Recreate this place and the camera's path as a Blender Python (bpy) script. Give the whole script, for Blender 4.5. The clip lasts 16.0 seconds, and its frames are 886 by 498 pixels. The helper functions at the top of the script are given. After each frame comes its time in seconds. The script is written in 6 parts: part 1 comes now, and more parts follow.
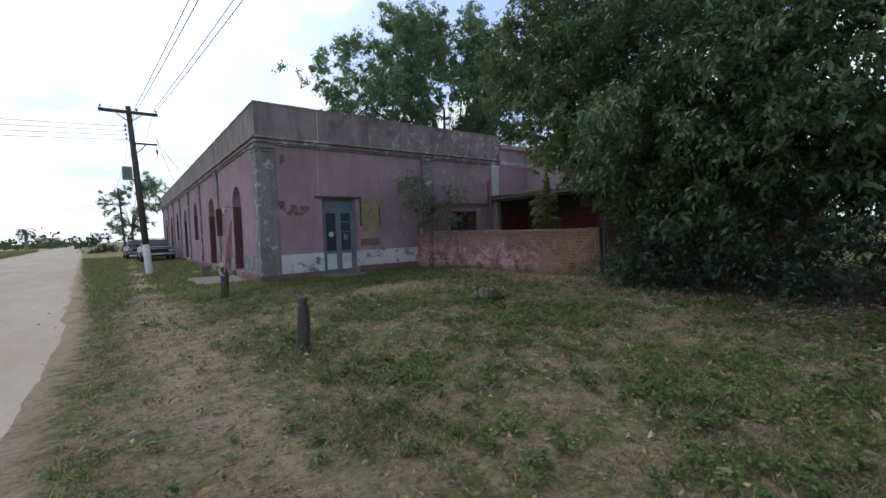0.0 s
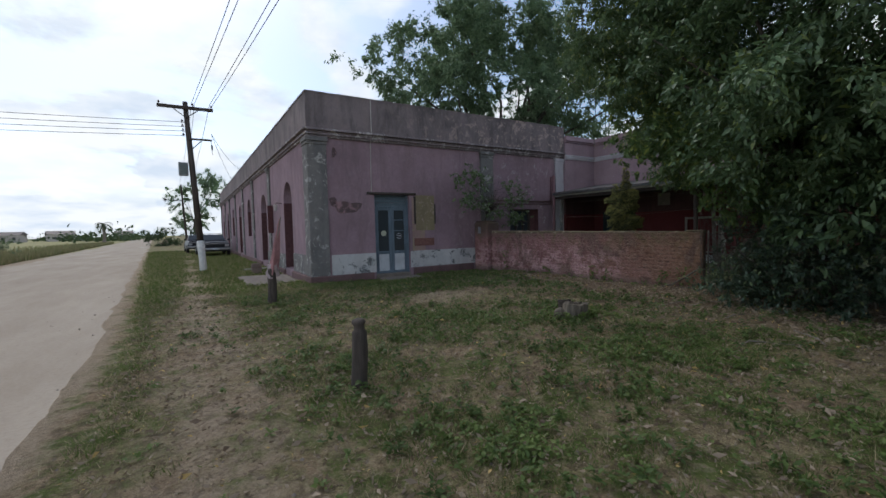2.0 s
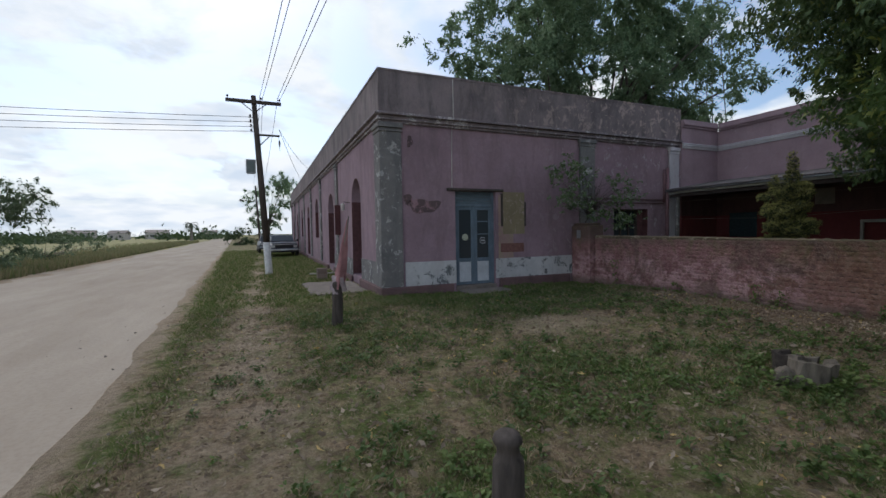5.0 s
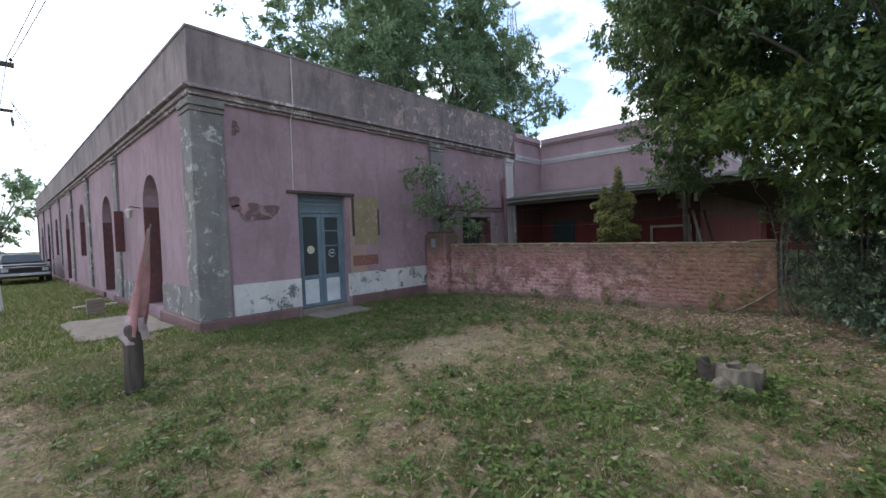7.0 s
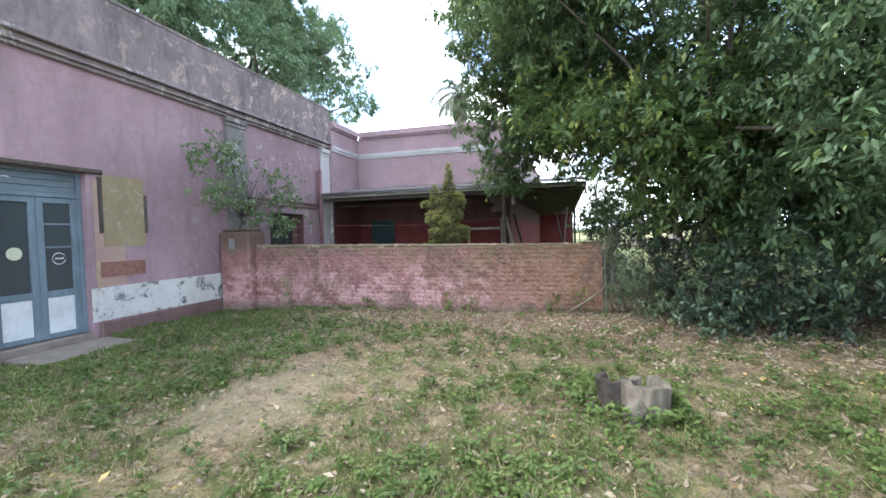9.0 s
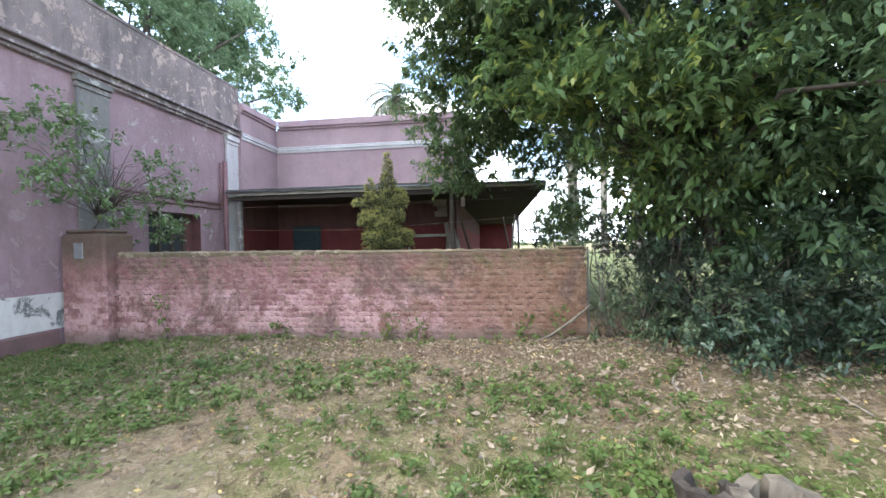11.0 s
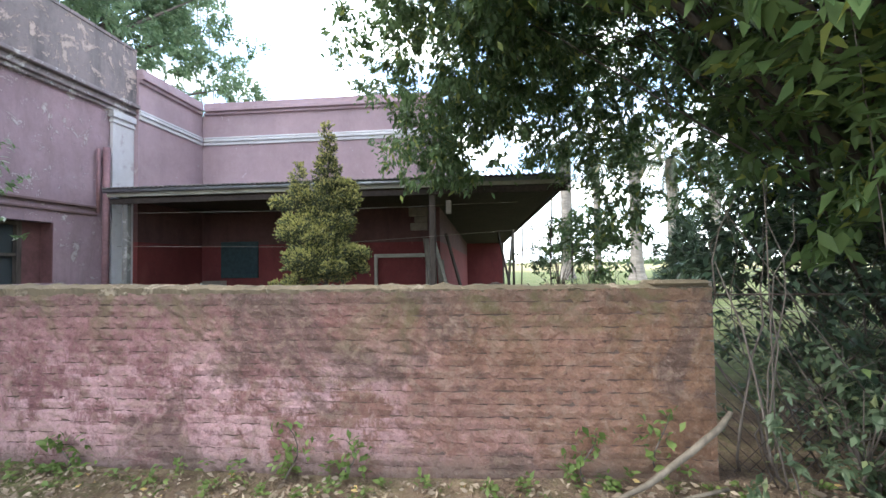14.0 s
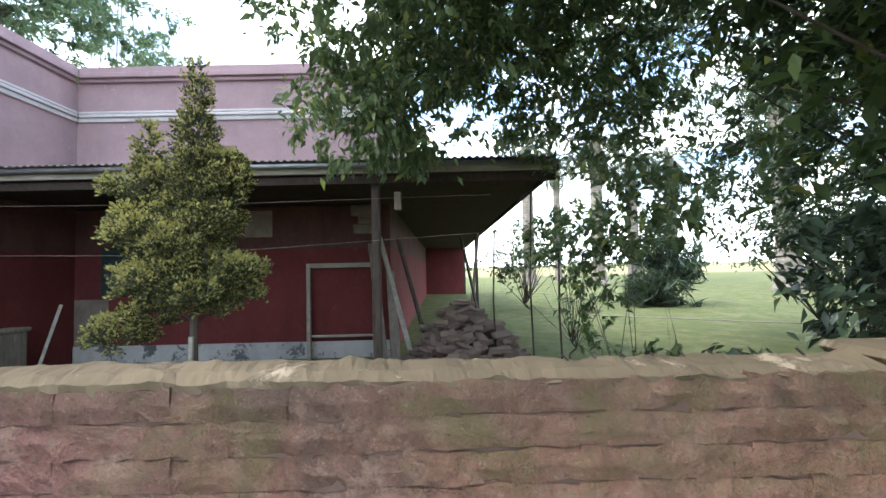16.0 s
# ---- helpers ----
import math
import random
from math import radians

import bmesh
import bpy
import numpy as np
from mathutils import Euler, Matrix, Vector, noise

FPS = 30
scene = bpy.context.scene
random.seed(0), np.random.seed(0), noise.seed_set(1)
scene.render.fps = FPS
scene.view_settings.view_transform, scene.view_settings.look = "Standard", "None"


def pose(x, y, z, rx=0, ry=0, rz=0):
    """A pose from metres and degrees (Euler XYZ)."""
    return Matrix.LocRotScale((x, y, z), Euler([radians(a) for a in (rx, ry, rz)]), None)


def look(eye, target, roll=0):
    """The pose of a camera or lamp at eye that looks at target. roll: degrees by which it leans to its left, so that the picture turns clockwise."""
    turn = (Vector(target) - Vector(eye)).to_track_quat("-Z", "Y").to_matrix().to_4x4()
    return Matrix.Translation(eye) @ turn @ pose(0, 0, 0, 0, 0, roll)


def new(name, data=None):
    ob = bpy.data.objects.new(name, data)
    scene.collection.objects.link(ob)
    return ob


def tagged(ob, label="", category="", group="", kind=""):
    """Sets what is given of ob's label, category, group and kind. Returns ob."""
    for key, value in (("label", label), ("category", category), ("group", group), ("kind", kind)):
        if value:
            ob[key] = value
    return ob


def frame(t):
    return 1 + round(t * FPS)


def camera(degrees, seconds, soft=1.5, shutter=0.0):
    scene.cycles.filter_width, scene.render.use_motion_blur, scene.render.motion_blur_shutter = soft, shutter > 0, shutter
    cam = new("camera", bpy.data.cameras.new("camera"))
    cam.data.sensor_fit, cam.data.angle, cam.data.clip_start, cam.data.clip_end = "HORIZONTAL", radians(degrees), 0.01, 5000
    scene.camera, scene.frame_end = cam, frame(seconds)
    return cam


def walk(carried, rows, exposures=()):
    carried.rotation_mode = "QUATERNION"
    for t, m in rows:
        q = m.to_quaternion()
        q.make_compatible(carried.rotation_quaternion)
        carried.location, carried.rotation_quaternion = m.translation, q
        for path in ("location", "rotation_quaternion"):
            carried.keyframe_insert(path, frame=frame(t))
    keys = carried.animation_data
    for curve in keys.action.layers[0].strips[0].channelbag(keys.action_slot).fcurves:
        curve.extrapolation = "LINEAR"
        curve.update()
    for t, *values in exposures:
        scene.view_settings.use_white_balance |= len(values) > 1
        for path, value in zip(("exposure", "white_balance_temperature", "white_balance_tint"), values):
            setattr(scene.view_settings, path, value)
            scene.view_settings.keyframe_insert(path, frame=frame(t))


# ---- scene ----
cam = camera(92.8, 16.0)
PATH = [
    (0, (-0.097, 0.123, 1.364), (1.115, 1.711, 1.276), -2.0),
    (0.5, (-0.083, 0.36, 1.401), (1.06, 1.998, 1.314), -1.7),
    (1, (0.018, 0.637, 1.401), (1.094, 2.32, 1.305), -1.7),
    (1.5, (0.135, 0.965, 1.408), (1.174, 2.671, 1.314), -1.7),
    (2, (0.238, 1.332, 1.454), (1.274, 3.04, 1.358), -1.4),
    (2.5, (0.327, 1.715, 1.448), (1.246, 3.489, 1.351), -2.0),
    (3, (0.425, 2.158, 1.468), (1.154, 4.017, 1.368), -1.6),
    (3.2, (0.46, 2.281, 1.465), (1.12, 4.166, 1.362), -1.8),
    (5.3, (0.616, 3.696, 1.526), (1.427, 5.523, 1.45), -1.3),
    (5.5, (0.619, 3.865, 1.532), (1.459, 5.679, 1.485), -1.8),
    (6, (0.595, 4.313, 1.518), (1.652, 6.011, 1.475), -1.7),
    (6.5, (0.611, 4.665, 1.517), (1.875, 6.214, 1.47), -1.8),
    (7, (0.696, 4.986, 1.532), (2.16, 6.348, 1.474), -2.1),
    (7.5, (0.74, 5.332, 1.529), (2.358, 6.507, 1.496), -1.9),
    (8, (0.93, 5.668, 1.509), (2.653, 6.684, 1.462), -2.0),
    (8.3, (1.093, 5.786, 1.515), (2.863, 6.713, 1.434), -2.1),
    (8.5, (1.194, 5.916, 1.519), (3.017, 6.734, 1.445), -1.8),
    (9, (1.585, 6.169, 1.495), (3.504, 6.727, 1.42), -1.4),
    (9.5, (1.928, 6.333, 1.468), (3.87, 6.808, 1.418), -1.4),
    (10, (2.337, 6.439, 1.418), (4.306, 6.789, 1.381), -1.5),
    (10.2, (2.49, 6.514, 1.395), (4.469, 6.805, 1.359), -1.5),
    (12.3, (4.498, 6.813, 1.357), (6.485, 7.045, 1.345), -1.2),
    (12.5, (4.673, 6.835, 1.364), (6.66, 7.061, 1.36), -1.3),
    (13, (5.188, 6.897, 1.394), (7.176, 7.108, 1.432), -1.1),
    (13.5, (5.61, 6.896, 1.433), (7.6, 7.092, 1.487), -1.1),
    (14, (6.041, 6.93, 1.43), (8.031, 7.112, 1.5), -0.9),
    (14.5, (6.448, 6.945, 1.438), (8.442, 7.09, 1.509), -0.7),
    (15, (6.915, 7.008, 1.448), (8.909, 7.135, 1.532), -0.8),
    (15.5, (7.279, 6.993, 1.522), (9.275, 7.085, 1.604), -0.9),
    (16, (7.648, 6.947, 1.523), (9.646, 6.937, 1.614), -1.3),
]
walk(cam, [(t, look(eye, target, roll)) for t, eye, target, roll in PATH],
     [(0, -0.88, 5950, 10), (1.2, -0.95, 6000, 10), (2.0, -1.2, 6100, 9), (3.2, -1.15, 6150, 9), (5.5, -1.28, 6100, 9), (6.4, -1.0, 6150, 9), (7.0, -0.24, 6080, 8), (8.0, 0.58, 6080, 8), (9.0, 1.0, 6080, 7), (10.2, 1.13, 6080, 7), (12.5, 1.25, 6130, 7), (14.0, 1.2, 6180, 7), (16.0, 1.12, 6230, 7)])

# ---------------------------------------------------------------- light
SUN_AZ, SUN_EL = -8.0, 52.0          # degrees from +y towards +x, and above the horizon
sun_dir = Vector((math.sin(radians(SUN_AZ)) * math.cos(radians(SUN_EL)),
                  math.cos(radians(SUN_AZ)) * math.cos(radians(SUN_EL)), math.sin(radians(SUN_EL))))
sun = new("sun", bpy.data.lights.new("sun", "SUN"))
sun.data.energy, sun.data.angle, sun.data.color = 1.4, radians(12), (1.0, 0.96, 0.90)
sun.matrix_world = look((0, 0, 40), Vector((0, 0, 40)) - sun_dir)

world = bpy.data.worlds.new("sky")
scene.world = world
world.use_nodes = True
wt = world.node_tree
wt.nodes.clear()


def wn(kind, **kw):
    n = wt.nodes.new(kind)
    for k, v in kw.items():
        n.inputs[k].default_value = v
    return n


sky = wt.nodes.new("ShaderNodeTexSky")
sky.sky_type, sky.sun_disc = "NISHITA", False
sky.sun_elevation, sky.sun_rotation = radians(SUN_EL), radians(SUN_AZ)
sky.dust_density, sky.air_density = 2.0, 1.0
coord = wt.nodes.new("ShaderNodeTexCoord")
sep = wt.nodes.new("ShaderNodeSeparateXYZ")
wt.links.new(coord.outputs["Generated"], sep.inputs[0])
up = wt.nodes.new("ShaderNodeMath"); up.operation = "MAXIMUM"; up.inputs[1].default_value = 0.0
wt.links.new(sep.outputs[2], up.inputs[0])
add = wt.nodes.new("ShaderNodeMath"); add.operation = "ADD"; add.inputs[1].default_value = 0.22
wt.links.new(up.outputs[0], add.inputs[0])
flat = wt.nodes.new("ShaderNodeVectorMath"); flat.operation = "DIVIDE"
wt.links.new(coord.outputs["Generated"], flat.inputs[0])
wt.links.new(add.outputs[0], flat.inputs[1])
cl = wn("ShaderNodeTexNoise", Scale=1.7, Detail=9.0, Roughness=0.55, Distortion=0.25)
wt.links.new(flat.outputs[0], cl.inputs["Vector"])
ramp = wt.nodes.new("ShaderNodeValToRGB")
ramp.color_ramp.elements[0].position, ramp.color_ramp.elements[1].position = 0.462, 0.55
wt.links.new(cl.outputs[0], ramp.inputs[0])
shade = wn("ShaderNodeTexNoise", Scale=2.6, Detail=6.0, Roughness=0.6)
wt.links.new(flat.outputs[0], shade.inputs["Vector"])
tone = wt.nodes.new("ShaderNodeValToRGB")
tone.color_ramp.elements[0].position, tone.color_ramp.elements[0].color = 0.35, (0.72, 0.79, 0.88, 1)
tone.color_ramp.elements[1].position, tone.color_ramp.elements[1].color = 0.58, (1.0, 1.0, 1.0, 1)
wt.links.new(shade.outputs[0], tone.inputs[0])
bg_sky = wn("ShaderNodeBackground", Strength=0.36)
wt.links.new(sky.outputs[0], bg_sky.inputs[0])
bg_cloud = wn("ShaderNodeBackground", Strength=2.3)
wt.links.new(tone.outputs[0], bg_cloud.inputs[0])
mixs = wt.nodes.new("ShaderNodeMixShader")
low = wt.nodes.new("ShaderNodeMapRange")
low.inputs[1].default_value, low.inputs[2].default_value, low.inputs[3].default_value, low.inputs[4].default_value = 0.04, 0.20, 1.0, 0.0
wt.links.new(sep.outputs[2], low.inputs[0])
cover = wt.nodes.new("ShaderNodeMath"); cover.operation = "MAXIMUM"
wt.links.new(ramp.outputs[0], cover.inputs[0])
wt.links.new(low.outputs[0], cover.inputs[1])
wt.links.new(cover.outputs[0], mixs.inputs[0])
wt.links.new(bg_sky.outputs[0], mixs.inputs[1])
wt.links.new(bg_cloud.outputs[0], mixs.inputs[2])
wout = wt.nodes.new("ShaderNodeOutputWorld")
wt.links.new(mixs.outputs[0], wout.inputs[0])

# ---------------------------------------------------------------- materials


class Mat:
    """A small helper that strings shader nodes together, in world coordinates."""

    def __init__(self, name, rough=0.85, spec=0.3, metal=0.0):
        self.m = bpy.data.materials.new(name)
        self.m.use_nodes = True
        self.t = self.m.node_tree
        self.b = self.t.nodes["Principled BSDF"]
        self.b.inputs["Roughness"].default_value = rough
        self.b.inputs["Specular IOR Level"].default_value = spec
        self.b.inputs["Metallic"].default_value = metal
        self.pos = self.t.nodes.new("ShaderNodeNewGeometry").outputs["Position"]
        self.bumps = None

    def link(self, a, b):
        if hasattr(a, "links"):
            self.t.links.new(a, b)
        else:
            b.default_value = a

    def scaled(self, s):
        n = self.t.nodes.new("ShaderNodeVectorMath")
        n.operation = "MULTIPLY"
        self.link(self.pos, n.inputs[0])
        n.inputs[1].default_value = s
        return n.outputs[0]

    def noise(self, scale, detail=5.0, rough=0.6, stretch=None, distort=0.0):
        n = self.t.nodes.new("ShaderNodeTexNoise")
        self.link(self.scaled(stretch) if stretch else self.pos, n.inputs["Vector"])
        n.inputs["Scale"].default_value, n.inputs["Detail"].default_value = scale, detail
        n.inputs["Roughness"].default_value, n.inputs["Distortion"].default_value = rough, distort
        return n.outputs[0]

    def ramp(self, fac, a, b):
        n = self.t.nodes.new("ShaderNodeMapRange")
        self.link(fac, n.inputs[0])
        n.inputs[1].default_value, n.inputs[2].default_value = a, b
        return n.outputs[0]

    def axis(self, k):
        n = self.t.nodes.new("ShaderNodeSeparateXYZ")
        self.link(self.pos, n.inputs[0])
        return n.outputs[k]

    def math(self, op, a, b=0.0):
        n = self.t.nodes.new("ShaderNodeMath")
        n.operation = op
        self.link(a, n.inputs[0])
        self.link(b, n.inputs[1])
        return n.outputs[0]

    def mix(self, fac, a, b):
        n = self.t.nodes.new("ShaderNodeMix")
        n.data_type = "RGBA"
        self.link(fac, n.inputs[0])
        for v, sock in ((a, n.inputs[6]), (b, n.inputs[7])):
            self.link(v if hasattr(v, "links") else (*v, 1.0), sock)
        return n.outputs[2]

    def random(self):
        return self.t.nodes.new("ShaderNodeObjectInfo").outputs["Random"]

    def island(self):
        return self.t.nodes.new("ShaderNodeNewGeometry").outputs["Random Per Island"]

    def color(self, c):
        self.link(c if hasattr(c, "links") else (*c, 1.0), self.b.inputs["Base Color"])
        return self

    def bump(self, h, depth=0.01, strength=1.0):
        n = self.t.nodes.new("ShaderNodeBump")
        self.link(h, n.inputs["Height"])
        n.inputs["Distance"].default_value, n.inputs["Strength"].default_value = depth, strength
        if self.bumps is not None:
            self.link(self.bumps, n.inputs["Normal"])
        self.bumps = n.outputs[0]
        self.link(self.bumps, self.b.inputs["Normal"])
        return self


def plaster(name, paint, under, dark, peel=(0.62, 0.72), stain=0.5, rough=0.9, run=1.0, east=None):
    """Old limewash over render: paint, small and large flakes, runs of damp."""
    m = Mat(name, rough, 0.2)
    big = m.noise(0.7, 6, 0.65)
    mid = m.noise(2.4, 7, 0.7, distort=0.6)
    fine = m.noise(14.0, 7, 0.75)
    streak = m.noise(1.3, 7, 0.72, stretch=(1.5, 1.5, 0.4), distort=0.4)
    flake = m.noise(3.4, 10, 0.74, distort=0.5)
    chip = m.noise(11.0, 8, 0.7, distort=0.3)
    c = m.mix(m.ramp(big, 0.35, 0.65), paint, tuple(v * 0.74 for v in paint))
    c = m.mix(m.math("MULTIPLY", m.ramp(mid, 0.52, 0.72), 0.35), c, tuple(0.5 * (u + v) for u, v in zip(under, paint)))
    c = m.mix(m.math("MULTIPLY", m.ramp(streak, 0.47, 0.70), stain * run), c, dark)
    c = m.mix(m.math("MULTIPLY", m.ramp(fine, 0.45, 0.75), 0.3), c, dark)
    peeled = m.math("MAXIMUM", m.ramp(flake, *peel), m.math("MULTIPLY", m.ramp(chip, peel[0] + 0.05, peel[0] + 0.08), m.ramp(big, 0.42, 0.55)))
    if east:
        peeled = m.math("MULTIPLY", peeled, m.math("ADD", 0.06, m.math("MULTIPLY", m.ramp(m.axis(0), *east), 0.94)))
    c = m.mix(peeled, c, under)
    m.color(c)
    m.bump(fine, 0.006, 0.5).bump(peeled, 0.008, 0.7).bump(mid, 0.02, 0.35)
    return m.m


def plain(name, col, rough=0.7, var=0.25, scale=12.0, spec=0.3, metal=0.0, bump=0.003, stretch=None):
    m = Mat(name, rough, spec, metal)
    n = m.noise(scale, 6, 0.65, stretch=stretch)
    big = m.noise(scale * 0.12, 4, 0.6)
    c = m.mix(m.ramp(n, 0.3, 0.7), tuple(v * (1 - var) for v in col), tuple(min(1, v * (1 + var)) for v in col))
    c = m.mix(m.math("MULTIPLY", m.ramp(big, 0.4, 0.7), 0.5), c, tuple(v * 0.6 for v in col))
    m.color(c)
    m.bump(n, bump, 0.6)
    return m.m


def leafy(name, a, b, tip=None, tip_share=0.0, rough=0.45, trans=0.35):
    """Leaf: colour varies leaf by leaf, some light comes through."""
    m = Mat(name, rough, 0.35)
    r = m.island()
    patch = m.noise(1.1, 3, 0.6)
    c = m.mix(r, a, b)
    c = m.mix(m.math("MULTIPLY", m.ramp(patch, 0.35, 0.7), 0.5), c, tuple(0.55 * v for v in a))
    if tip:
        c = m.mix(m.math("GREATER_THAN", r, 1 - tip_share), c, tip)
    m.color(c)
    tr = m.t.nodes.new("ShaderNodeBsdfTranslucent")
    m.link(c, tr.inputs[0])
    mx = m.t.nodes.new("ShaderNodeMixShader")
    mx.inputs[0].default_value = trans
    m.link(m.b.outputs[0], mx.inputs[1])
    m.link(tr.outputs[0], mx.inputs[2])
    m.link(mx.outputs[0], m.t.nodes["Material Output"].inputs[0])
    return m.m


PINK = plaster("pink_plaster", (0.37, 0.255, 0.29), (0.47, 0.40, 0.40), (0.17, 0.125, 0.135), (0.575, 0.61), 0.62, east=(7.0, 11.0))
PINK_WING = plaster("pink_plaster_wing", (0.42, 0.30, 0.33), (0.48, 0.42, 0.43), (0.25, 0.18, 0.195), (0.63, 0.68), 0.4)
GREY = plaster("grey_render", (0.28, 0.23, 0.23), (0.45, 0.35, 0.31), (0.10, 0.088, 0.09), (0.545, 0.59), 0.95, east=(5.0, 9.5))
PILASTER = plaster("grey_pilaster_render", (0.235, 0.222, 0.212), (0.42, 0.405, 0.385), (0.10, 0.10, 0.105), (0.555, 0.59), 0.75)
CORNICE = plaster("cornice_render", (0.30, 0.25, 0.26), (0.60, 0.56, 0.55), (0.12, 0.10, 0.10), (0.54, 0.62), 0.6)
WHITE = plaster("white_limewash", (0.66, 0.65, 0.64), (0.17, 0.175, 0.175), (0.40, 0.38, 0.37), (0.555, 0.59), 0.6)
WHITE_BAND = plaster("white_band", (0.66, 0.64, 0.66), (0.42, 0.36, 0.38), (0.40, 0.36, 0.38), (0.60, 0.68), 0.4)
BASE = plaster("red_base_render", (0.21, 0.13, 0.13), (0.13, 0.11, 0.10), (0.09, 0.07, 0.06), (0.58, 0.66), 0.6)
OCHRE = plaster("ochre_bare_render", (0.34, 0.28, 0.17), (0.46, 0.34, 0.30), (0.20, 0.16, 0.11), (0.55, 0.63), 0.5)
DAMP = plaster("dark_damp_patch", (0.17, 0.12, 0.12), (0.36, 0.22, 0.24), (0.08, 0.06, 0.06), (0.52, 0.60), 0.5)
REDWALL = plaster("dark_red_plaster", (0.185, 0.046, 0.046), (0.27, 0.11, 0.10), (0.07, 0.025, 0.025), (0.66, 0.72), 0.4)
# upper part of the red wall, veranda shade put into its colour
SHADEWALL = plaster("shaded_upper_wall", (0.125, 0.066, 0.064), (0.13, 0.06, 0.055), (0.035, 0.022, 0.022), (0.62, 0.70), 0.5)
REVEAL = plain("dark_red_reveal_paint", (0.13, 0.06, 0.06), 0.8, 0.3, 9)
BLUE = plain("blue_grey_paint", (0.145, 0.19, 0.23), 0.55, 0.2, 20, 0.4, stretch=(1, 1, 0.2))
BLUE_DARK = plain("blue_grey_board", (0.13, 0.17, 0.20), 0.6, 0.2, 20, 0.4, stretch=(0.2, 1, 1))
WHITE_PANEL = plain("chipped_white_panel", (0.60, 0.62, 0.64), 0.6, 0.12, 18)
STICKER = plain("pale_sticker", (0.55, 0.56, 0.42), 0.5, 0.1, 30)
STICKER_DARK = plain("dark_sticker", (0.05, 0.05, 0.055), 0.5, 0.1, 30)
WOOD_DARK = plain("dark_weathered_wood", (0.085, 0.07, 0.06), 0.85, 0.45, 22, 0.2, bump=0.01, stretch=(1, 1, 0.12))
WOOD_GREY = plain("grey_weathered_wood", (0.24, 0.21, 0.18), 0.85, 0.35, 22, 0.2, bump=0.006, stretch=(1, 1, 0.15))
WOOD_PALE = plain("pale_board", (0.38, 0.36, 0.31), 0.8, 0.25, 20, 0.2, stretch=(1, 0.15, 1))
# blackish brown timber for the ceiling, lower fascia and side eave
WOOD_BLACK = plain("blackish_rafter_wood", (0.06, 0.047, 0.042), 0.9, 0.35, 20, 0.15)
STUMP = plain("stump_wood", (0.145, 0.122, 0.095), 0.9, 0.5, 14, 0.15, bump=0.02, stretch=(1, 1, 0.25))
STUMP_IN = plain("rotten_stump_heart", (0.06, 0.05, 0.042), 0.95, 0.4, 20, 0.1, bump=0.02)
TIN = plain("rusty_corrugated_iron", (0.17, 0.15, 0.14), 0.6, 0.4, 6, 0.4, 0.4, stretch=(0.3, 1, 1))
IRON = plain("rusty_iron", (0.10, 0.075, 0.065), 0.7, 0.35, 30, 0.4, 0.5)
PIPE_RED = plain("painted_drain_pipe", (0.24, 0.13, 0.14), 0.7, 0.25, 20)
CABLE = plain("black_cable", (0.03, 0.03, 0.032), 0.6, 0.1, 10)
CABLE_PALE = plain("pale_conduit", (0.50, 0.46, 0.43), 0.7, 0.15, 10)
GLAZED = plain("brown_insulator", (0.06, 0.035, 0.03), 0.25, 0.1, 10, 0.6)
POLE_WHITE = plain("whitewashed_pole_foot", (0.62, 0.61, 0.58), 0.9, 0.2, 9)
CONCRETE = plain("cracked_concrete", (0.235, 0.20, 0.17), 0.9, 0.25, 7, 0.2, bump=0.012)
BRICKRUB = Mat("broken_brick", 0.95, 0.15)
_n = BRICKRUB.noise(25, 5, 0.7)
BRICKRUB.color(BRICKRUB.mix(BRICKRUB.ramp(_n, 0.3, 0.7), BRICKRUB.mix(BRICKRUB.random(), (0.19, 0.12, 0.095), (0.30, 0.22, 0.18)), (0.22, 0.19, 0.17)))
BRICKRUB.bump(_n, 0.01)
BRICKRUB = BRICKRUB.m
CLOTH_RED = plain("faded_red_cloth", (0.40, 0.21, 0.21), 0.95, 0.35, 7, 0.1)
CLOTH_GREY = plain("grimy_pink_cloth", (0.42, 0.34, 0.34), 0.95, 0.4, 9, 0.1)
CAR_PAINT = plain("dull_dark_blue_car_paint", (0.035, 0.04, 0.055), 0.35, 0.15, 3, 0.5)
CAR_PALE = plain("pale_bonnet_paint", (0.22, 0.23, 0.25), 0.4, 0.2, 3, 0.5)
CHROME = plain("dull_chrome", (0.45, 0.45, 0.45), 0.3, 0.1, 10, 0.5, 0.9)
TYRE = plain("tyre_rubber", (0.025, 0.025, 0.026), 0.85, 0.2, 20)
GALV = plain("galvanised_iron", (0.30, 0.31, 0.32), 0.5, 0.2, 10, 0.5, 0.6)
BARK = plain("tree_bark", (0.12, 0.10, 0.085), 0.95, 0.4, 18, 0.15, bump=0.02, stretch=(1, 1, 0.3))
BARK_PALM = plain("ringed_palm_bark", (0.25, 0.22, 0.19), 0.95, 0.4, 10, 0.15, bump=0.03, stretch=(0.2, 0.2, 1.6))
EARTH_ANT = plain("reddish_earth", (0.17, 0.115, 0.085), 0.98, 0.3, 14, 0.1, bump=0.02)
LEAF_DARK = leafy("privet_leaf", (0.066, 0.114, 0.052), (0.165, 0.240, 0.108), (0.19, 0.24, 0.07), 0.05, 0.40, 0.26)
LEAF_MID = leafy("privet_spray_leaf", (0.090, 0.148, 0.062), (0.180, 0.250, 0.108), (0.26, 0.30, 0.09), 0.08, 0.40, 0.42)
LEAF_NEAR = leafy("broad_privet_leaf", (0.105, 0.175, 0.060), (0.205, 0.290, 0.110), (0.30, 0.34, 0.09), 0.10, 0.36, 0.5)
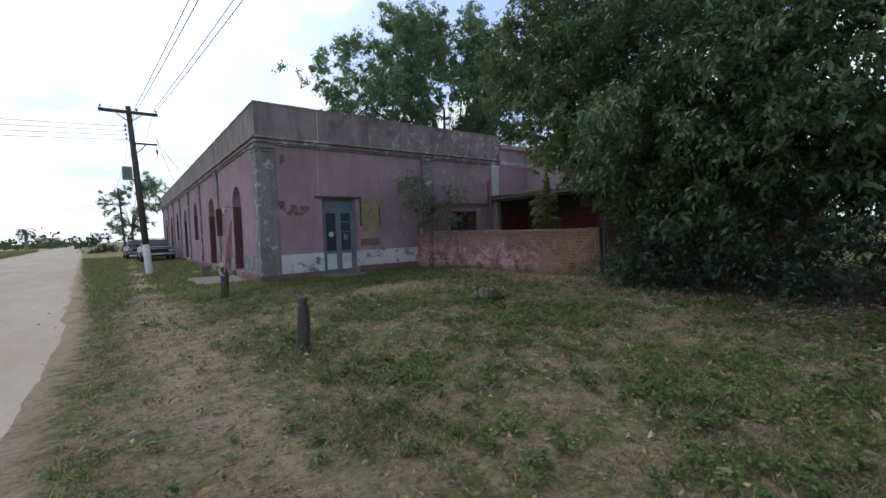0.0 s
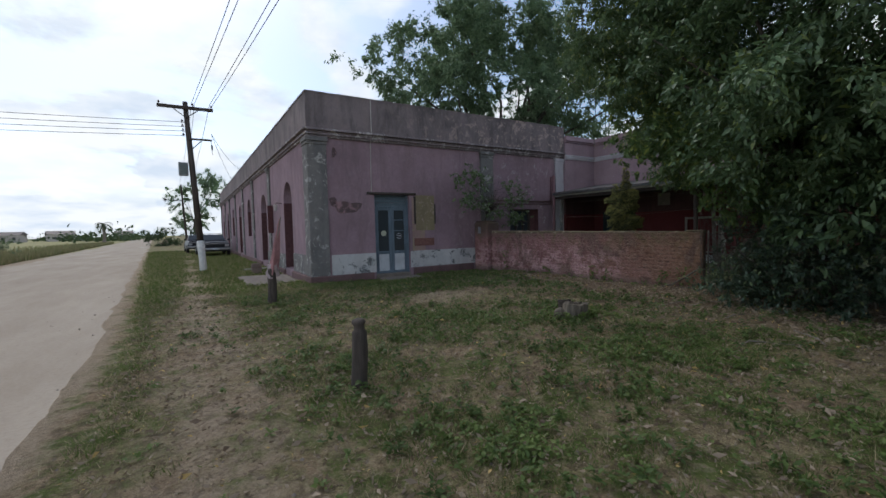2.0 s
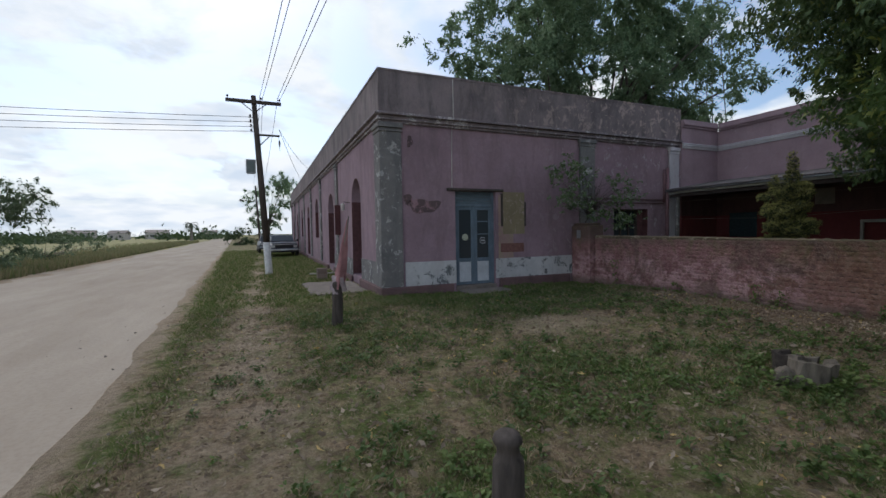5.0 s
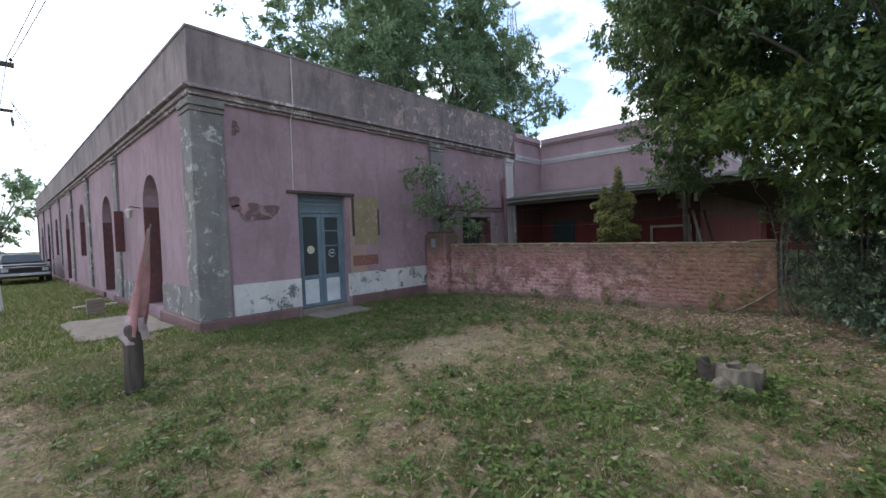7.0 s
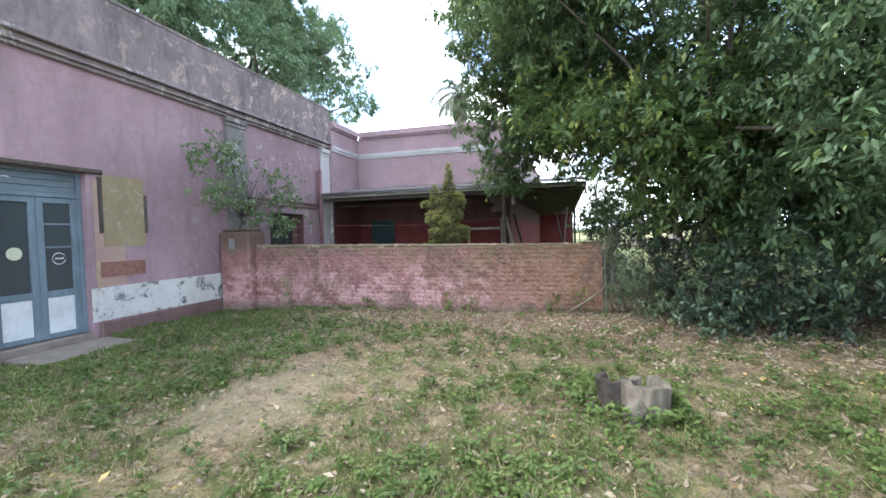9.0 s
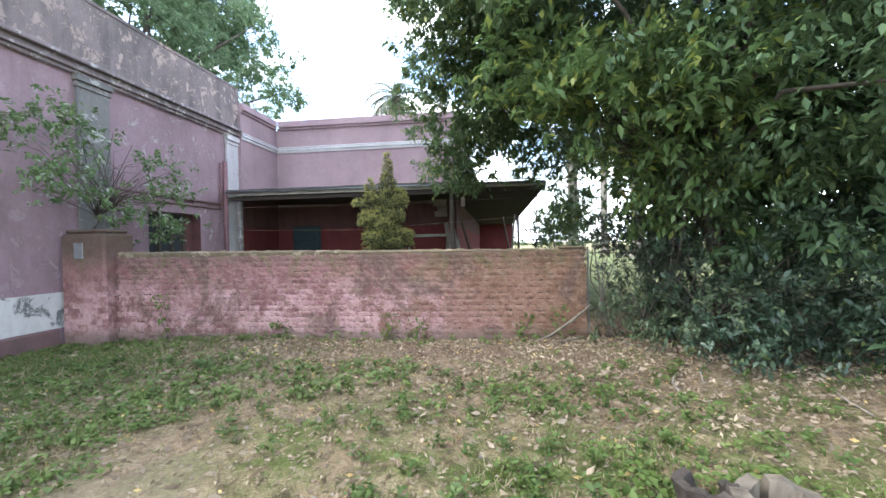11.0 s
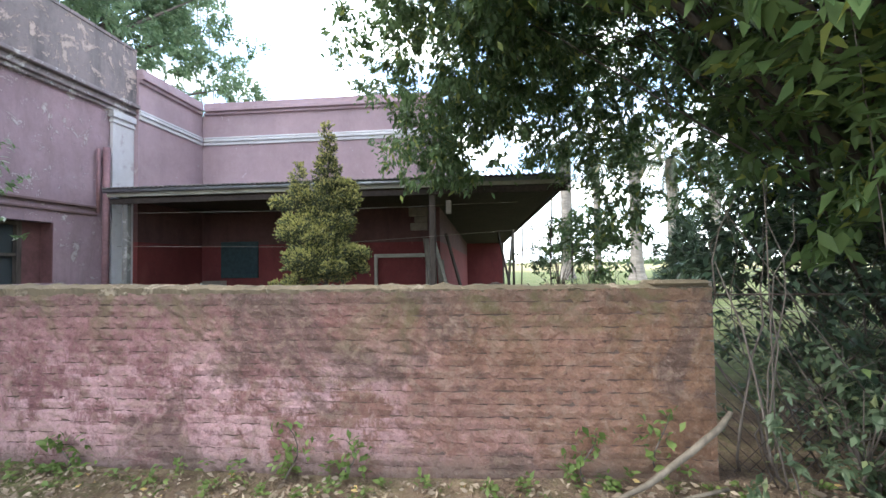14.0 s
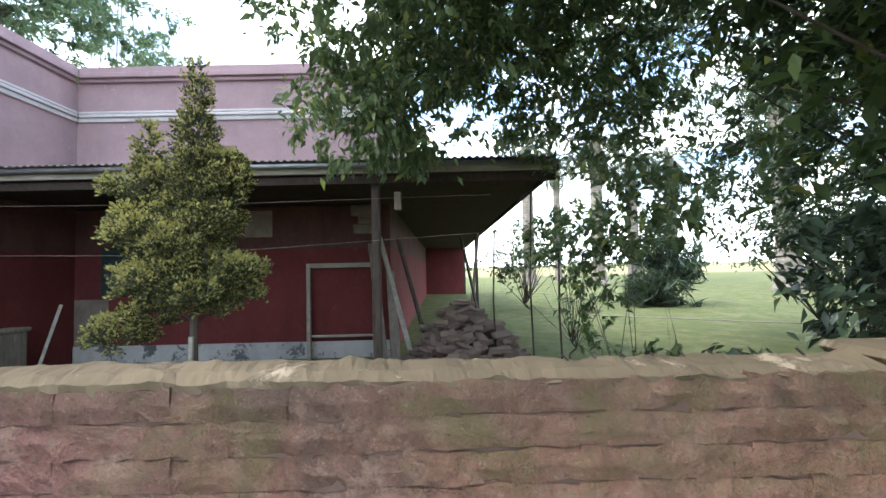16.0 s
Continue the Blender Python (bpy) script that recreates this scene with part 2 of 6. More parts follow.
LEAF_HEDGE = leafy("dark_shrub_leaf", (0.036, 0.062, 0.038), (0.090, 0.132, 0.080), (0.12, 0.16, 0.06), 0.05, 0.33, 0.15)
LEAF_LOW = leafy("grey_green_bush_leaf", (0.07, 0.105, 0.055), (0.14, 0.18, 0.10), (0.20, 0.23, 0.11), 0.1, 0.45, 0.35)
# tall tree green, raised partly to stand in for pale haze
LEAF_BACK = leafy("tall_tree_leaf", (0.15, 0.235, 0.125), (0.30, 0.39, 0.22), None, 0, 0.42, 0.5)
LEAF_FIELD = leafy("field_tree_leaf", (0.045, 0.075, 0.030), (0.09, 0.13, 0.05), None, 0, 0.6, 0.3)
# paler copy of the field leaf, distance haze mixed into the colour
LEAF_HAZE = leafy("haze_pale_field_leaf", (0.13, 0.18, 0.095), (0.22, 0.27, 0.15), None, 0, 0.6, 0.35)
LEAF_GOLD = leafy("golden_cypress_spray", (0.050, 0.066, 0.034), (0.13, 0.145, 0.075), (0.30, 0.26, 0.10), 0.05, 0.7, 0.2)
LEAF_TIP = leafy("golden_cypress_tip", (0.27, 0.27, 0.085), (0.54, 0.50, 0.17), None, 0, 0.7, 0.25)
STRAW = leafy("dry_straw", (0.22, 0.175, 0.10), (0.42, 0.35, 0.22), (0.12, 0.09, 0.06), 0.25, 0.8, 0.2)
LEAF_WEED = leafy("pale_weed_leaf", (0.13, 0.21, 0.08), (0.25, 0.33, 0.15), (0.42, 0.44, 0.36), 0.14, 0.6, 0.4)
LEAF_PALM = leafy("palm_frond_leaf", (0.05, 0.075, 0.04), (0.11, 0.13, 0.07), (0.22, 0.18, 0.10), 0.12, 0.5, 0.2)
FLOWER = leafy("privet_panicle", (0.20, 0.25, 0.06), (0.30, 0.34, 0.10), None, 0, 0.7, 0.4)
GRASS = leafy("grass_blade", (0.095, 0.145, 0.030), (0.21, 0.25, 0.075), (0.40, 0.34, 0.20), 0.22, 0.7, 0.35)
WEED = leafy("ground_weed_leaf", (0.095, 0.150, 0.034), (0.20, 0.26, 0.075), None, 0, 0.6, 0.35)
WEED_DARK = leafy("dark_weed_leaf", (0.062, 0.105, 0.024), (0.135, 0.185, 0.05), None, 0, 0.55, 0.3)
FIELD_GRASS = leafy("dry_field_grass", (0.24, 0.22, 0.11), (0.36, 0.31, 0.17), (0.16, 0.19, 0.07), 0.25, 0.8, 0.3)
LITTER = leafy("fallen_leaf", (0.20, 0.145, 0.10), (0.47, 0.38, 0.275), (0.56, 0.40, 0.16), 0.03, 0.8, 0.2)

GLASS = bpy.data.materials.new("dusty_dark_glass")
GLASS.use_nodes = True
_b = GLASS.node_tree.nodes["Principled BSDF"]
_b.inputs["Base Color"].default_value = (0.05, 0.06, 0.065, 1)
_b.inputs["Roughness"].default_value = 0.12
_b.inputs["Specular IOR Level"].default_value = 0.5

# ground: bare earth, dry straw and green, with bare tracks by the road and litter by the wall
G = Mat("grassy_earth", 0.97, 0.1)
gx, gy = G.axis(0), G.axis(1)
g_mid, g_fine = G.noise(2.6, 6, 0.65), G.noise(26, 6, 0.75)
g_speck = G.noise(70, 4, 0.7)
earth = G.mix(G.ramp(g_fine, 0.3, 0.7), (0.185, 0.130, 0.080), (0.40, 0.30, 0.19))
straw = G.mix(G.ramp(g_speck, 0.35, 0.65), (0.16, 0.122, 0.066), (0.43, 0.35, 0.205))
green = G.mix(G.ramp(g_fine, 0.3, 0.7), (0.062, 0.092, 0.022), (0.16, 0.19, 0.055))
g_patch = G.noise(1.1, 9, 0.72, distort=0.6)
base = G.mix(G.ramp(g_mid, 0.40, 0.56), straw, green)
base = G.mix(G.ramp(g_patch, 0.50, 0.58), base, earth)
clod = G.noise(8.5, 8, 0.78, distort=0.5)
base = G.mix(G.math("MULTIPLY", G.ramp(clod, 0.50, 0.60), 0.75), base, (0.105, 0.077, 0.05))
base = G.mix(G.math("MULTIPLY", G.math("SUBTRACT", 1.0, G.ramp(clod, 0.36, 0.46)), 0.6), base, (0.37, 0.31, 0.21))
crumb = G.noise(38, 6, 0.8, distort=0.4)
base = G.mix(G.math("MULTIPLY", G.ramp(crumb, 0.54, 0.62), 0.6), base, (0.09, 0.066, 0.044))
base = G.mix(G.math("MULTIPLY", G.math("SUBTRACT", 1.0, G.ramp(crumb, 0.36, 0.43)), 0.55), base, (0.42, 0.35, 0.25))
# worn track beside the road
tr = G.math("SUBTRACT", 1.0, G.ramp(G.math("ABSOLUTE", G.math("SUBTRACT", gx, 0.45)), 0.15, 0.75))
tr = G.math("MULTIPLY", tr, G.ramp(G.noise(1.6, 7, 0.72), 0.42, 0.56))
sandy = G.mix(G.ramp(g_fine, 0.3, 0.7), (0.25, 0.19, 0.13), (0.47, 0.375, 0.265))
base = G.mix(tr, base, G.mix(G.math("MULTIPLY", G.ramp(clod, 0.5, 0.62), 0.5), sandy, (0.12, 0.09, 0.065)))
bp = G.math("ADD", G.math("POWER", G.math("DIVIDE", G.math("SUBTRACT", gx, 4.8), 1.15), 2.0), G.math("POWER", G.math("DIVIDE", G.math("SUBTRACT", gy, 8.8), 0.75), 2.0))
bp = G.math("SUBTRACT", 1.0, G.ramp(G.math("ADD", bp, G.math("MULTIPLY", g_patch, 1.6)), 1.1, 1.7))
base = G.mix(G.math("MULTIPLY", bp, 0.5), base, sandy)
rd = G.math("SUBTRACT", 1.0, G.ramp(G.math("ADD", G.math("ADD", gx, G.math("MULTIPLY", G.math("MAXIMUM", G.math("SUBTRACT", gy, 8.0), 0.0), 0.055)), G.math("MULTIPLY", G.noise(2.2, 7, 0.75), 1.1)), -0.22, 0.02))
base = G.mix(rd, base, sandy)
# litter near the garden wall and beneath the trees
li = G.math("MULTIPLY", G.ramp(gx, 5.6, 7.8), G.math("SUBTRACT", 1.0, G.ramp(gy, 8.0, 11.5)))
li = G.math("MULTIPLY", li, G.ramp(G.noise(1.8, 6, 0.7), 0.30, 0.55))
li = G.math("MULTIPLY", li, G.math("SUBTRACT", 1.0, G.ramp(gx, 10.2, 11.4)))
base = G.mix(li, base, G.mix(G.ramp(g_speck, 0.3, 0.7), (0.09, 0.062, 0.045), (0.24, 0.172, 0.125)))
# lawn behind the garden wall
lawn = G.math("MULTIPLY", G.ramp(G.math("ADD", gx, G.math("MULTIPLY", g_patch, 1.5)), 10.6, 12.0), G.math("SUBTRACT", 1.0, G.ramp(gx, 60, 70)))
base = G.mix(G.math("MULTIPLY", lawn, 0.8), base, G.mix(G.ramp(g_mid, 0.40, 0.66), (0.085, 0.125, 0.04), (0.20, 0.205, 0.10)))
# dry fields far off, on both sides
far = G.math("MAXIMUM", G.ramp(gx, 60, 75), G.math("SUBTRACT", 1.0, G.ramp(gx, -9.6, -8.6)))
base = G.mix(far, base, G.mix(G.ramp(G.noise(0.12, 6, 0.6), 0.35, 0.65), (0.40, 0.345, 0.19), (0.25, 0.25, 0.11)))
G.color(base)
G.bump(g_mid, 0.03, 0.5).bump(clod, 0.045, 0.9).bump(crumb, 0.012, 1.0).bump(g_fine, 0.015, 0.9)
GROUND = G.m

R_ = Mat("sandy_dirt_road", 0.97, 0.1)
r1, r2 = R_.noise(0.8, 6, 0.65, stretch=(1.0, 0.25, 1.0)), R_.noise(22, 6, 0.7)
c_ = R_.mix(R_.ramp(r1, 0.3, 0.7), (0.36, 0.295, 0.225), (0.49, 0.42, 0.335))
c_ = R_.mix(R_.math("MULTIPLY", R_.ramp(r2, 0.45, 0.75), 0.4), c_, (0.25, 0.20, 0.15))
R_.color(c_)
R_.bump(r2, 0.012, 0.7).bump(r1, 0.03, 0.4)
ROAD = R_.m

# limewashed brick of the garden wall: pink on one half, bare brown on the other
B_ = Mat("limewashed_brick", 0.95, 0.15)


def coursed(scale, detail, rough, along):
    """Noise whose pattern shifts from one brick course to the next."""
    wob = B_.noise(3.0, 4, 0.6)
    z = B_.math("ADD", B_.axis(2), B_.math("MULTIPLY", wob, 0.06))
    step = B_.math("MULTIPLY", B_.math("FLOOR", B_.math("DIVIDE", z, 0.0755)), 0.0755)
    mixz = B_.math("ADD", B_.math("MULTIPLY", step, 0.8), B_.math("MULTIPLY", z, 0.45))
    vec = B_.t.nodes.new("ShaderNodeCombineXYZ")
    B_.link(B_.axis(0), vec.inputs[0])
    B_.link(B_.math("MULTIPLY", B_.axis(1), along), vec.inputs[1])
    B_.link(mixz, vec.inputs[2])
    n = B_.t.nodes.new("ShaderNodeTexNoise")
    B_.link(vec.outputs[0], n.inputs["Vector"])
    n.inputs["Scale"].default_value, n.inputs["Detail"].default_value, n.inputs["Roughness"].default_value = scale, detail, rough
    return n.outputs[0]


by, bz = B_.axis(1), B_.axis(2)
b1, b2, b3 = B_.noise(1.5, 8, 0.7), B_.noise(30, 6, 0.75), coursed(4.5, 8, 0.74, 0.8)
b4n = B_.noise(0.9, 7, 0.7, distort=0.5)
b5n = B_.noise(11, 7, 0.74, distort=0.5, stretch=(1, 0.95, 1.1))
bare = B_.mix(B_.ramp(b1, 0.3, 0.7), (0.215, 0.120, 0.076), (0.33, 0.187, 0.117))
pinkw = B_.mix(B_.ramp(b3, 0.35, 0.65), (0.25, 0.12, 0.125), (0.39, 0.205, 0.205))
side = B_.ramp(B_.math("ADD", by, B_.math("MULTIPLY", b1, 4.5)), 8.3, 11.2)
cb = B_.mix(side, bare, pinkw)
pale = B_.math("MULTIPLY", B_.ramp(b3, 0.45, 0.52), B_.ramp(B_.math("ADD", by, B_.math("MULTIPLY", b4n, 4.0)), 8.6, 10.0))
pale = B_.math("MULTIPLY", pale, B_.ramp(b4n, 0.36, 0.47))
pale = B_.math("MULTIPLY", pale, B_.math("SUBTRACT", 1.0, B_.ramp(B_.math("ADD", bz, B_.math("MULTIPLY", b1, 0.5)), 0.95, 1.25)))
cb = B_.mix(B_.math("MULTIPLY", pale, 0.9), cb, (0.60, 0.37, 0.375))
b6n = B_.noise(1.25, 8, 0.72, distort=0.7)
stain_ = B_.math("MULTIPLY", B_.ramp(b6n, 0.53, 0.60), 0.75)
cb = B_.mix(stain_, cb, (0.15, 0.098, 0.082))
cb = B_.mix(B_.math("MULTIPLY", B_.ramp(b5n, 0.5, 0.60), 0.5), cb, (0.37, 0.26, 0.20))
cb = B_.mix(B_.math("MULTIPLY", B_.math("SUBTRACT", 1.0, B_.ramp(b5n, 0.36, 0.46)), 0.55), cb, (0.14, 0.085, 0.065))
soot = B_.math("MULTIPLY", B_.ramp(B_.math("ADD", bz, B_.math("MULTIPLY", b3, 0.45)), 1.28, 1.62), 0.8)
cb = B_.mix(soot, cb, (0.115, 0.09, 0.07))
cb = B_.mix(B_.math("MULTIPLY", B_.ramp(b2, 0.45, 0.75), 0.4), cb, (0.13, 0.085, 0.065))
foot_ = B_.math("SUBTRACT", 1.0, B_.ramp(B_.math("ADD", bz, B_.math("MULTIPLY", b3, -0.3)), 0.02, 0.16))
cb = B_.mix(B_.math("MULTIPLY", foot_, 0.7), cb, (0.16, 0.125, 0.10))
grit = B_.noise(75, 5, 0.75)
cb = B_.mix(B_.math("MULTIPLY", B_.ramp(grit, 0.56, 0.66), 0.55), cb, (0.075, 0.055, 0.045))
cb = B_.mix(B_.math("MULTIPLY", B_.math("SUBTRACT", 1.0, B_.ramp(grit, 0.32, 0.40)), 0.5), cb, (0.46, 0.36, 0.30))
moss = B_.math("MULTIPLY", B_.ramp(B_.noise(2.2, 8, 0.75, distort=0.6), 0.52, 0.62), B_.ramp(bz, 0.75, 1.15))
cb = B_.mix(B_.math("MULTIPLY", moss, 0.6), cb, (0.16, 0.145, 0.07))
B_.color(cb)
B_.bump(grit, 0.006, 1.0).bump(b2, 0.012, 1.0).bump(b5n, 0.03, 1.0).bump(b3, 0.03, 0.7)
BRICK = B_.m
MORTAR = plaster("crumbled_wall_mortar", (0.15, 0.10, 0.08), (0.25, 0.16, 0.14), (0.10, 0.07, 0.055), (0.6, 0.7), 0.4)
CAP = plaster("mossy_mortar_cap", (0.165, 0.13, 0.085), (0.29, 0.235, 0.17), (0.085, 0.068, 0.045), (0.57, 0.62), 0.9)

# ---------------------------------------------------------------- mesh helpers


def mesh_object(name, verts, faces, mat, parent=None, label="", smooth=False):
    me = bpy.data.meshes.new(name)
    me.from_pydata([tuple(v) for v in verts], [], [tuple(f) for f in faces])
    me.materials.append(mat)
    if smooth:
        me.polygons.foreach_set("use_smooth", [True] * len(me.polygons))
    ob = new(name, me)
    ob.parent = parent
    if label:
        ob["label"] = label
    return ob


def part(name, bm, mat, parent=None, label="", smooth=False):
    me = bpy.data.meshes.new(name)
    bmesh.ops.recalc_face_normals(bm, faces=bm.faces)
    bm.to_mesh(me)
    bm.free()
    me.materials.append(mat)
    if smooth:
        me.polygons.foreach_set("use_smooth", [True] * len(me.polygons))
    ob = new(name, me)
    ob.parent = parent
    if label:
        ob["label"] = label
    return ob


def thing(name, label, category, at=(0, 0, 0), group="", kind=""):
    ob = new(name)
    ob.location = at
    ob.empty_display_size = 0.1
    return tagged(ob, label, category, group, kind)


def box(bm, x0, x1, y0, y1, z0, z1, m=None):
    vs = [bm.verts.new((x, y, z)) for z in (z0, z1) for y in (y0, y1) for x in (x0, x1)]
    if m is not None:
        for v in vs:
            v.co = m @ v.co
    for f in ((0, 2, 3, 1), (4, 5, 7, 6), (0, 1, 5, 4), (2, 6, 7, 3), (0, 4, 6, 2), (1, 3, 7, 5)):
        bm.faces.new([vs[i] for i in f])
    return vs


def boxes(*rows, bevel=0.0):
    bm = bmesh.new()
    for r in rows:
        box(bm, *r)
    if bevel:
        bmesh.ops.bevel(bm, geom=bm.edges[:], offset=bevel, segments=1, affect="EDGES", clamp_overlap=True)
    return bm


def each(name, rows, mat, parent, label="", bevel=0.0):
    """One part for every box."""
    for r in rows:
        part(name, boxes(r, bevel=bevel), mat, parent, label)


def slab_with_holes(axis, a0, a1, u0, u1, z0, z1, holes):
    """A wall between a0 and a1 across the axis ('x' or 'y'), from u0 to u1 along it, with rectangular openings (ua, ub, za, zb)."""
    us = sorted({u0, u1, *[h[0] for h in holes], *[h[1] for h in holes]})
    zs = sorted({z0, z1, *[h[2] for h in holes], *[h[3] for h in holes]})
    bm = bmesh.new()
    for ua, ub in zip(us, us[1:]):
        run = None
        cells = []
        for za, zb in zip(zs, zs[1:]):
            um, zm = (ua + ub) / 2, (za + zb) / 2
            if any(h[0] < um < h[1] and h[2] < zm < h[3] for h in holes):
                run = None
                continue
            if run:
                run[1] = zb
            else:
                run = [za, zb]
                cells.append(run)
        for za, zb in cells:
            if axis == "y":
                box(bm, ua, ub, a0, a1, za, zb)
            else:
                box(bm, a0, a1, ua, ub, za, zb)
    bmesh.ops.remove_doubles(bm, verts=bm.verts[:], dist=0.0005)
    return bm


def tube(bm, pts, radii, sides=8, cap=True):
    """A tapered tube through points."""
    pts = [Vector(p) for p in pts]
    rings = []
    for i, p in enumerate(pts):
        d = (pts[min(i + 1, len(pts) - 1)] - pts[max(i - 1, 0)])
        d = d.normalized() if d.length > 1e-6 else Vector((0, 0, 1))
        a = d.cross(Vector((0.31, 0.17, 0.93)))
        if a.length < 1e-3:
            a = d.cross(Vector((1, 0, 0)))
        a.normalize()
        b = d.cross(a)
        r = radii[i] if hasattr(radii, "__len__") else radii
        rings.append([bm.verts.new(p + r * (math.cos(2 * math.pi * k / sides) * a + math.sin(2 * math.pi * k / sides) * b)) for k in range(sides)])
    for r0, r1 in zip(rings, rings[1:]):
        for k in range(sides):
            bm.faces.new((r0[k], r0[(k + 1) % sides], r1[(k + 1) % sides], r1[k]))
    if cap:
        bm.faces.new(rings[0])
        bm.faces.new(rings[-1])
    return bm


def tri_mesh(name, verts, faces, mat, parent=None):
    """A mesh from numpy arrays, quickly. faces: n x 3 or n x 4."""
    me = bpy.data.meshes.new(name)
    n, k = faces.shape
    me.vertices.add(len(verts))
    me.vertices.foreach_set("co", np.ascontiguousarray(verts, dtype=np.float32).ravel())
    me.loops.add(n * k)
    me.loops.foreach_set("vertex_index", np.ascontiguousarray(faces, dtype=np.int32).ravel())
    me.polygons.add(n)
    me.polygons.foreach_set("loop_start", np.arange(0, n * k, k, dtype=np.int32))
    me.update(calc_edges=True)
    me.materials.append(mat)
    ob = new(name, me)
    ob.parent = parent
    return ob


rng = np.random.default_rng(7)


def unit(v):
    return v / np.maximum(np.linalg.norm(v, axis=1, keepdims=True), 1e-9)


def leaves(centres, size, droop=0.35, width=0.36, spread=0.4, out=None, upward=0.0):
    """Folded leaves, six vertices and four triangles each, at the centres. Returns vertices and faces."""
    n = len(centres)
    d = rng.normal(size=(n, 3))
    if out is not None:
        d = d * 0.7 + out
    d[:, 2] -= droop
    d = unit(d)
    s = rng.normal(size=(n, 3)) * np.array([1, 1, 0.45])
    if upward:
        s = s * 0.55 + np.array([0, 0, upward])
    side = unit(np.cross(d, s))
    nrm = np.cross(side, d)
    L = (size * (1 + spread * rng.uniform(-1, 1, n)))[:, None]
    W = L * width * 0.5
    base = centres - d * L * 0.5
    tip = centres + d * L * 0.5 - nrm * L * 0.10
    mid = centres + nrm * L * 0.02
    a = centres + side * W + nrm * L * 0.09 - d * L * 0.06
    b = centres - side * W + nrm * L * 0.09 - d * L * 0.06
    v = np.stack([base, a, tip, b, mid], 1).reshape(-1, 3)
    o = (np.arange(n) * 5)[:, None]
    f = np.concatenate([o + np.array([[0, 1, 4]]), o + np.array([[1, 2, 4]]), o + np.array([[2, 3, 4]]), o + np.array([[3, 0, 4]])], 1).reshape(-1, 3)
    return v, f


def clumps(ellipsoids, n_clumps, per, clump_r, shell=0.55, flat=0.7, zmin=None, bough=9):
    """Leaf centres in clumps, gathered in boughs, over the outsides of ellipsoids (cx, cy, cz, rx, ry, rz)."""
    out, mids, heads = [], [], []
    vol = np.array([e[3] * e[4] + e[4] * e[5] + e[3] * e[5] for e in ellipsoids])
    pick = rng.choice(len(ellipsoids), max(1, n_clumps // bough), p=vol / vol.sum())
    for e in pick:
        c, r = np.array(ellipsoids[e][:3]), np.array(ellipsoids[e][3:])
        d = rng.normal(size=3)
        d /= np.linalg.norm(d)
        rad = shell + (1.02 - shell) * rng.random() ** 0.5
        rad *= 1 + 0.16 * noise.noise(Vector((d * 2.3 + c * 0.37).tolist()))
        b0 = c + d * r * rad
        for q_ in range(bough):
            p = b0 + rng.normal(size=3) * clump_r * 1.25 * np.array([1, 1, 0.6])
            if zmin is not None and p[2] < zmin:
                p[2] = zmin + abs(p[2] - zmin) * 0.2
            k = max(3, int(per * rng.uniform(0.5, 1.5)))
            cr = clump_r * rng.uniform(0.5, 1.15)
            # leaves gather on a few shoots that leave the clump outwards
            ns = max(2, k // 9)
            sh = unit(rng.normal(size=(ns, 3)) * np.array([1, 1, flat]) + 0.7 * d)
            w_ = rng.integers(ns, size=k)
            along = cr * (0.15 + 0.95 * rng.random(k))[:, None]
            out.append(p + sh[w_] * along + rng.normal(size=(k, 3)) * cr * 0.20)
            heads.append(sh[w_])
            mids.append(p)
    return np.concatenate(out), np.array(mids), np.concatenate(heads)


def limbs(base, fork, mids, r0, count, sides=7, wobble=0.12):
    """A trunk from base to fork and tapered limbs on towards some of the clumps."""
    bm = bmesh.new()
    base, fork = Vector(base), Vector(fork)
    pts = [base + (fork - base) * k / 5 + Vector((rng.normal() * wobble * 0.6, rng.normal() * wobble * 0.6, 0)) * (0 < k < 5) for k in range(6)]
    tube(bm, pts, [r0 * (1.35 if k == 0 else 1 - 0.07 * k) for k in range(6)], sides + 2)
    for i in rng.choice(len(mids), min(count, len(mids)), replace=False):
        end = Vector(mids[i].tolist())
        s = pts[int(rng.integers(3, 6))]
        m = s.lerp(end, 0.5) + Vector((rng.normal() * 0.3, rng.normal() * 0.3, 0.25 + 0.2 * rng.normal()))
        tube(bm, [s, s.lerp(m, 0.55), m, m.lerp(end, 0.6), end], [r0 * 0.30, r0 * 0.24, r0 * 0.17, r0 * 0.10, r0 * 0.03], 5)
    return bm


def tree(name, label, base, fork, ellipsoids, n_clumps, per, clump_r, leaf, mat, r0=0.2, n_limbs=14, droop=0.4, shell=0.55, zmin=None, category="tree", bark=None, flat=0.7):
    root = thing(name, label, category, base)
    c, mids, hd = clumps(ellipsoids, n_clumps, per, clump_r, shell, flat, zmin)
    free = ~((c[:, 0] > 3.0) & (c[:, 0] < 8.9) & (c[:, 1] > 5.9) & (c[:, 1] < 9.0) & (c[:, 2] < 2.2))
    c, hd = c[free], hd[free]
    inv = np.array(base)
    bm = limbs((0, 0, -0.05), Vector(fork) - Vector(base), mids - inv, r0, n_limbs)
    part("trunk", bm, bark or BARK, root, smooth=True)
    v, f = leaves(c - inv, leaf, droop, 0.40, 0.4, hd * 1.3, 1.0)
    tri_mesh("crown", v, f, mat, root)
    return root


# ---------------------------------------------------------------- ground and road


def smooth(a, b, x):
    t = np.clip((np.asarray(x, float) - a) / (b - a), 0, 1)
    return t * t * (3 - 2 * t)


def road_right(y):
    return -0.62 - 0.055 * np.maximum(0, np.asarray(y, float) - 8.0)


def road_left(y):
    return -6.6 - 0.052 * np.asarray(y, float)


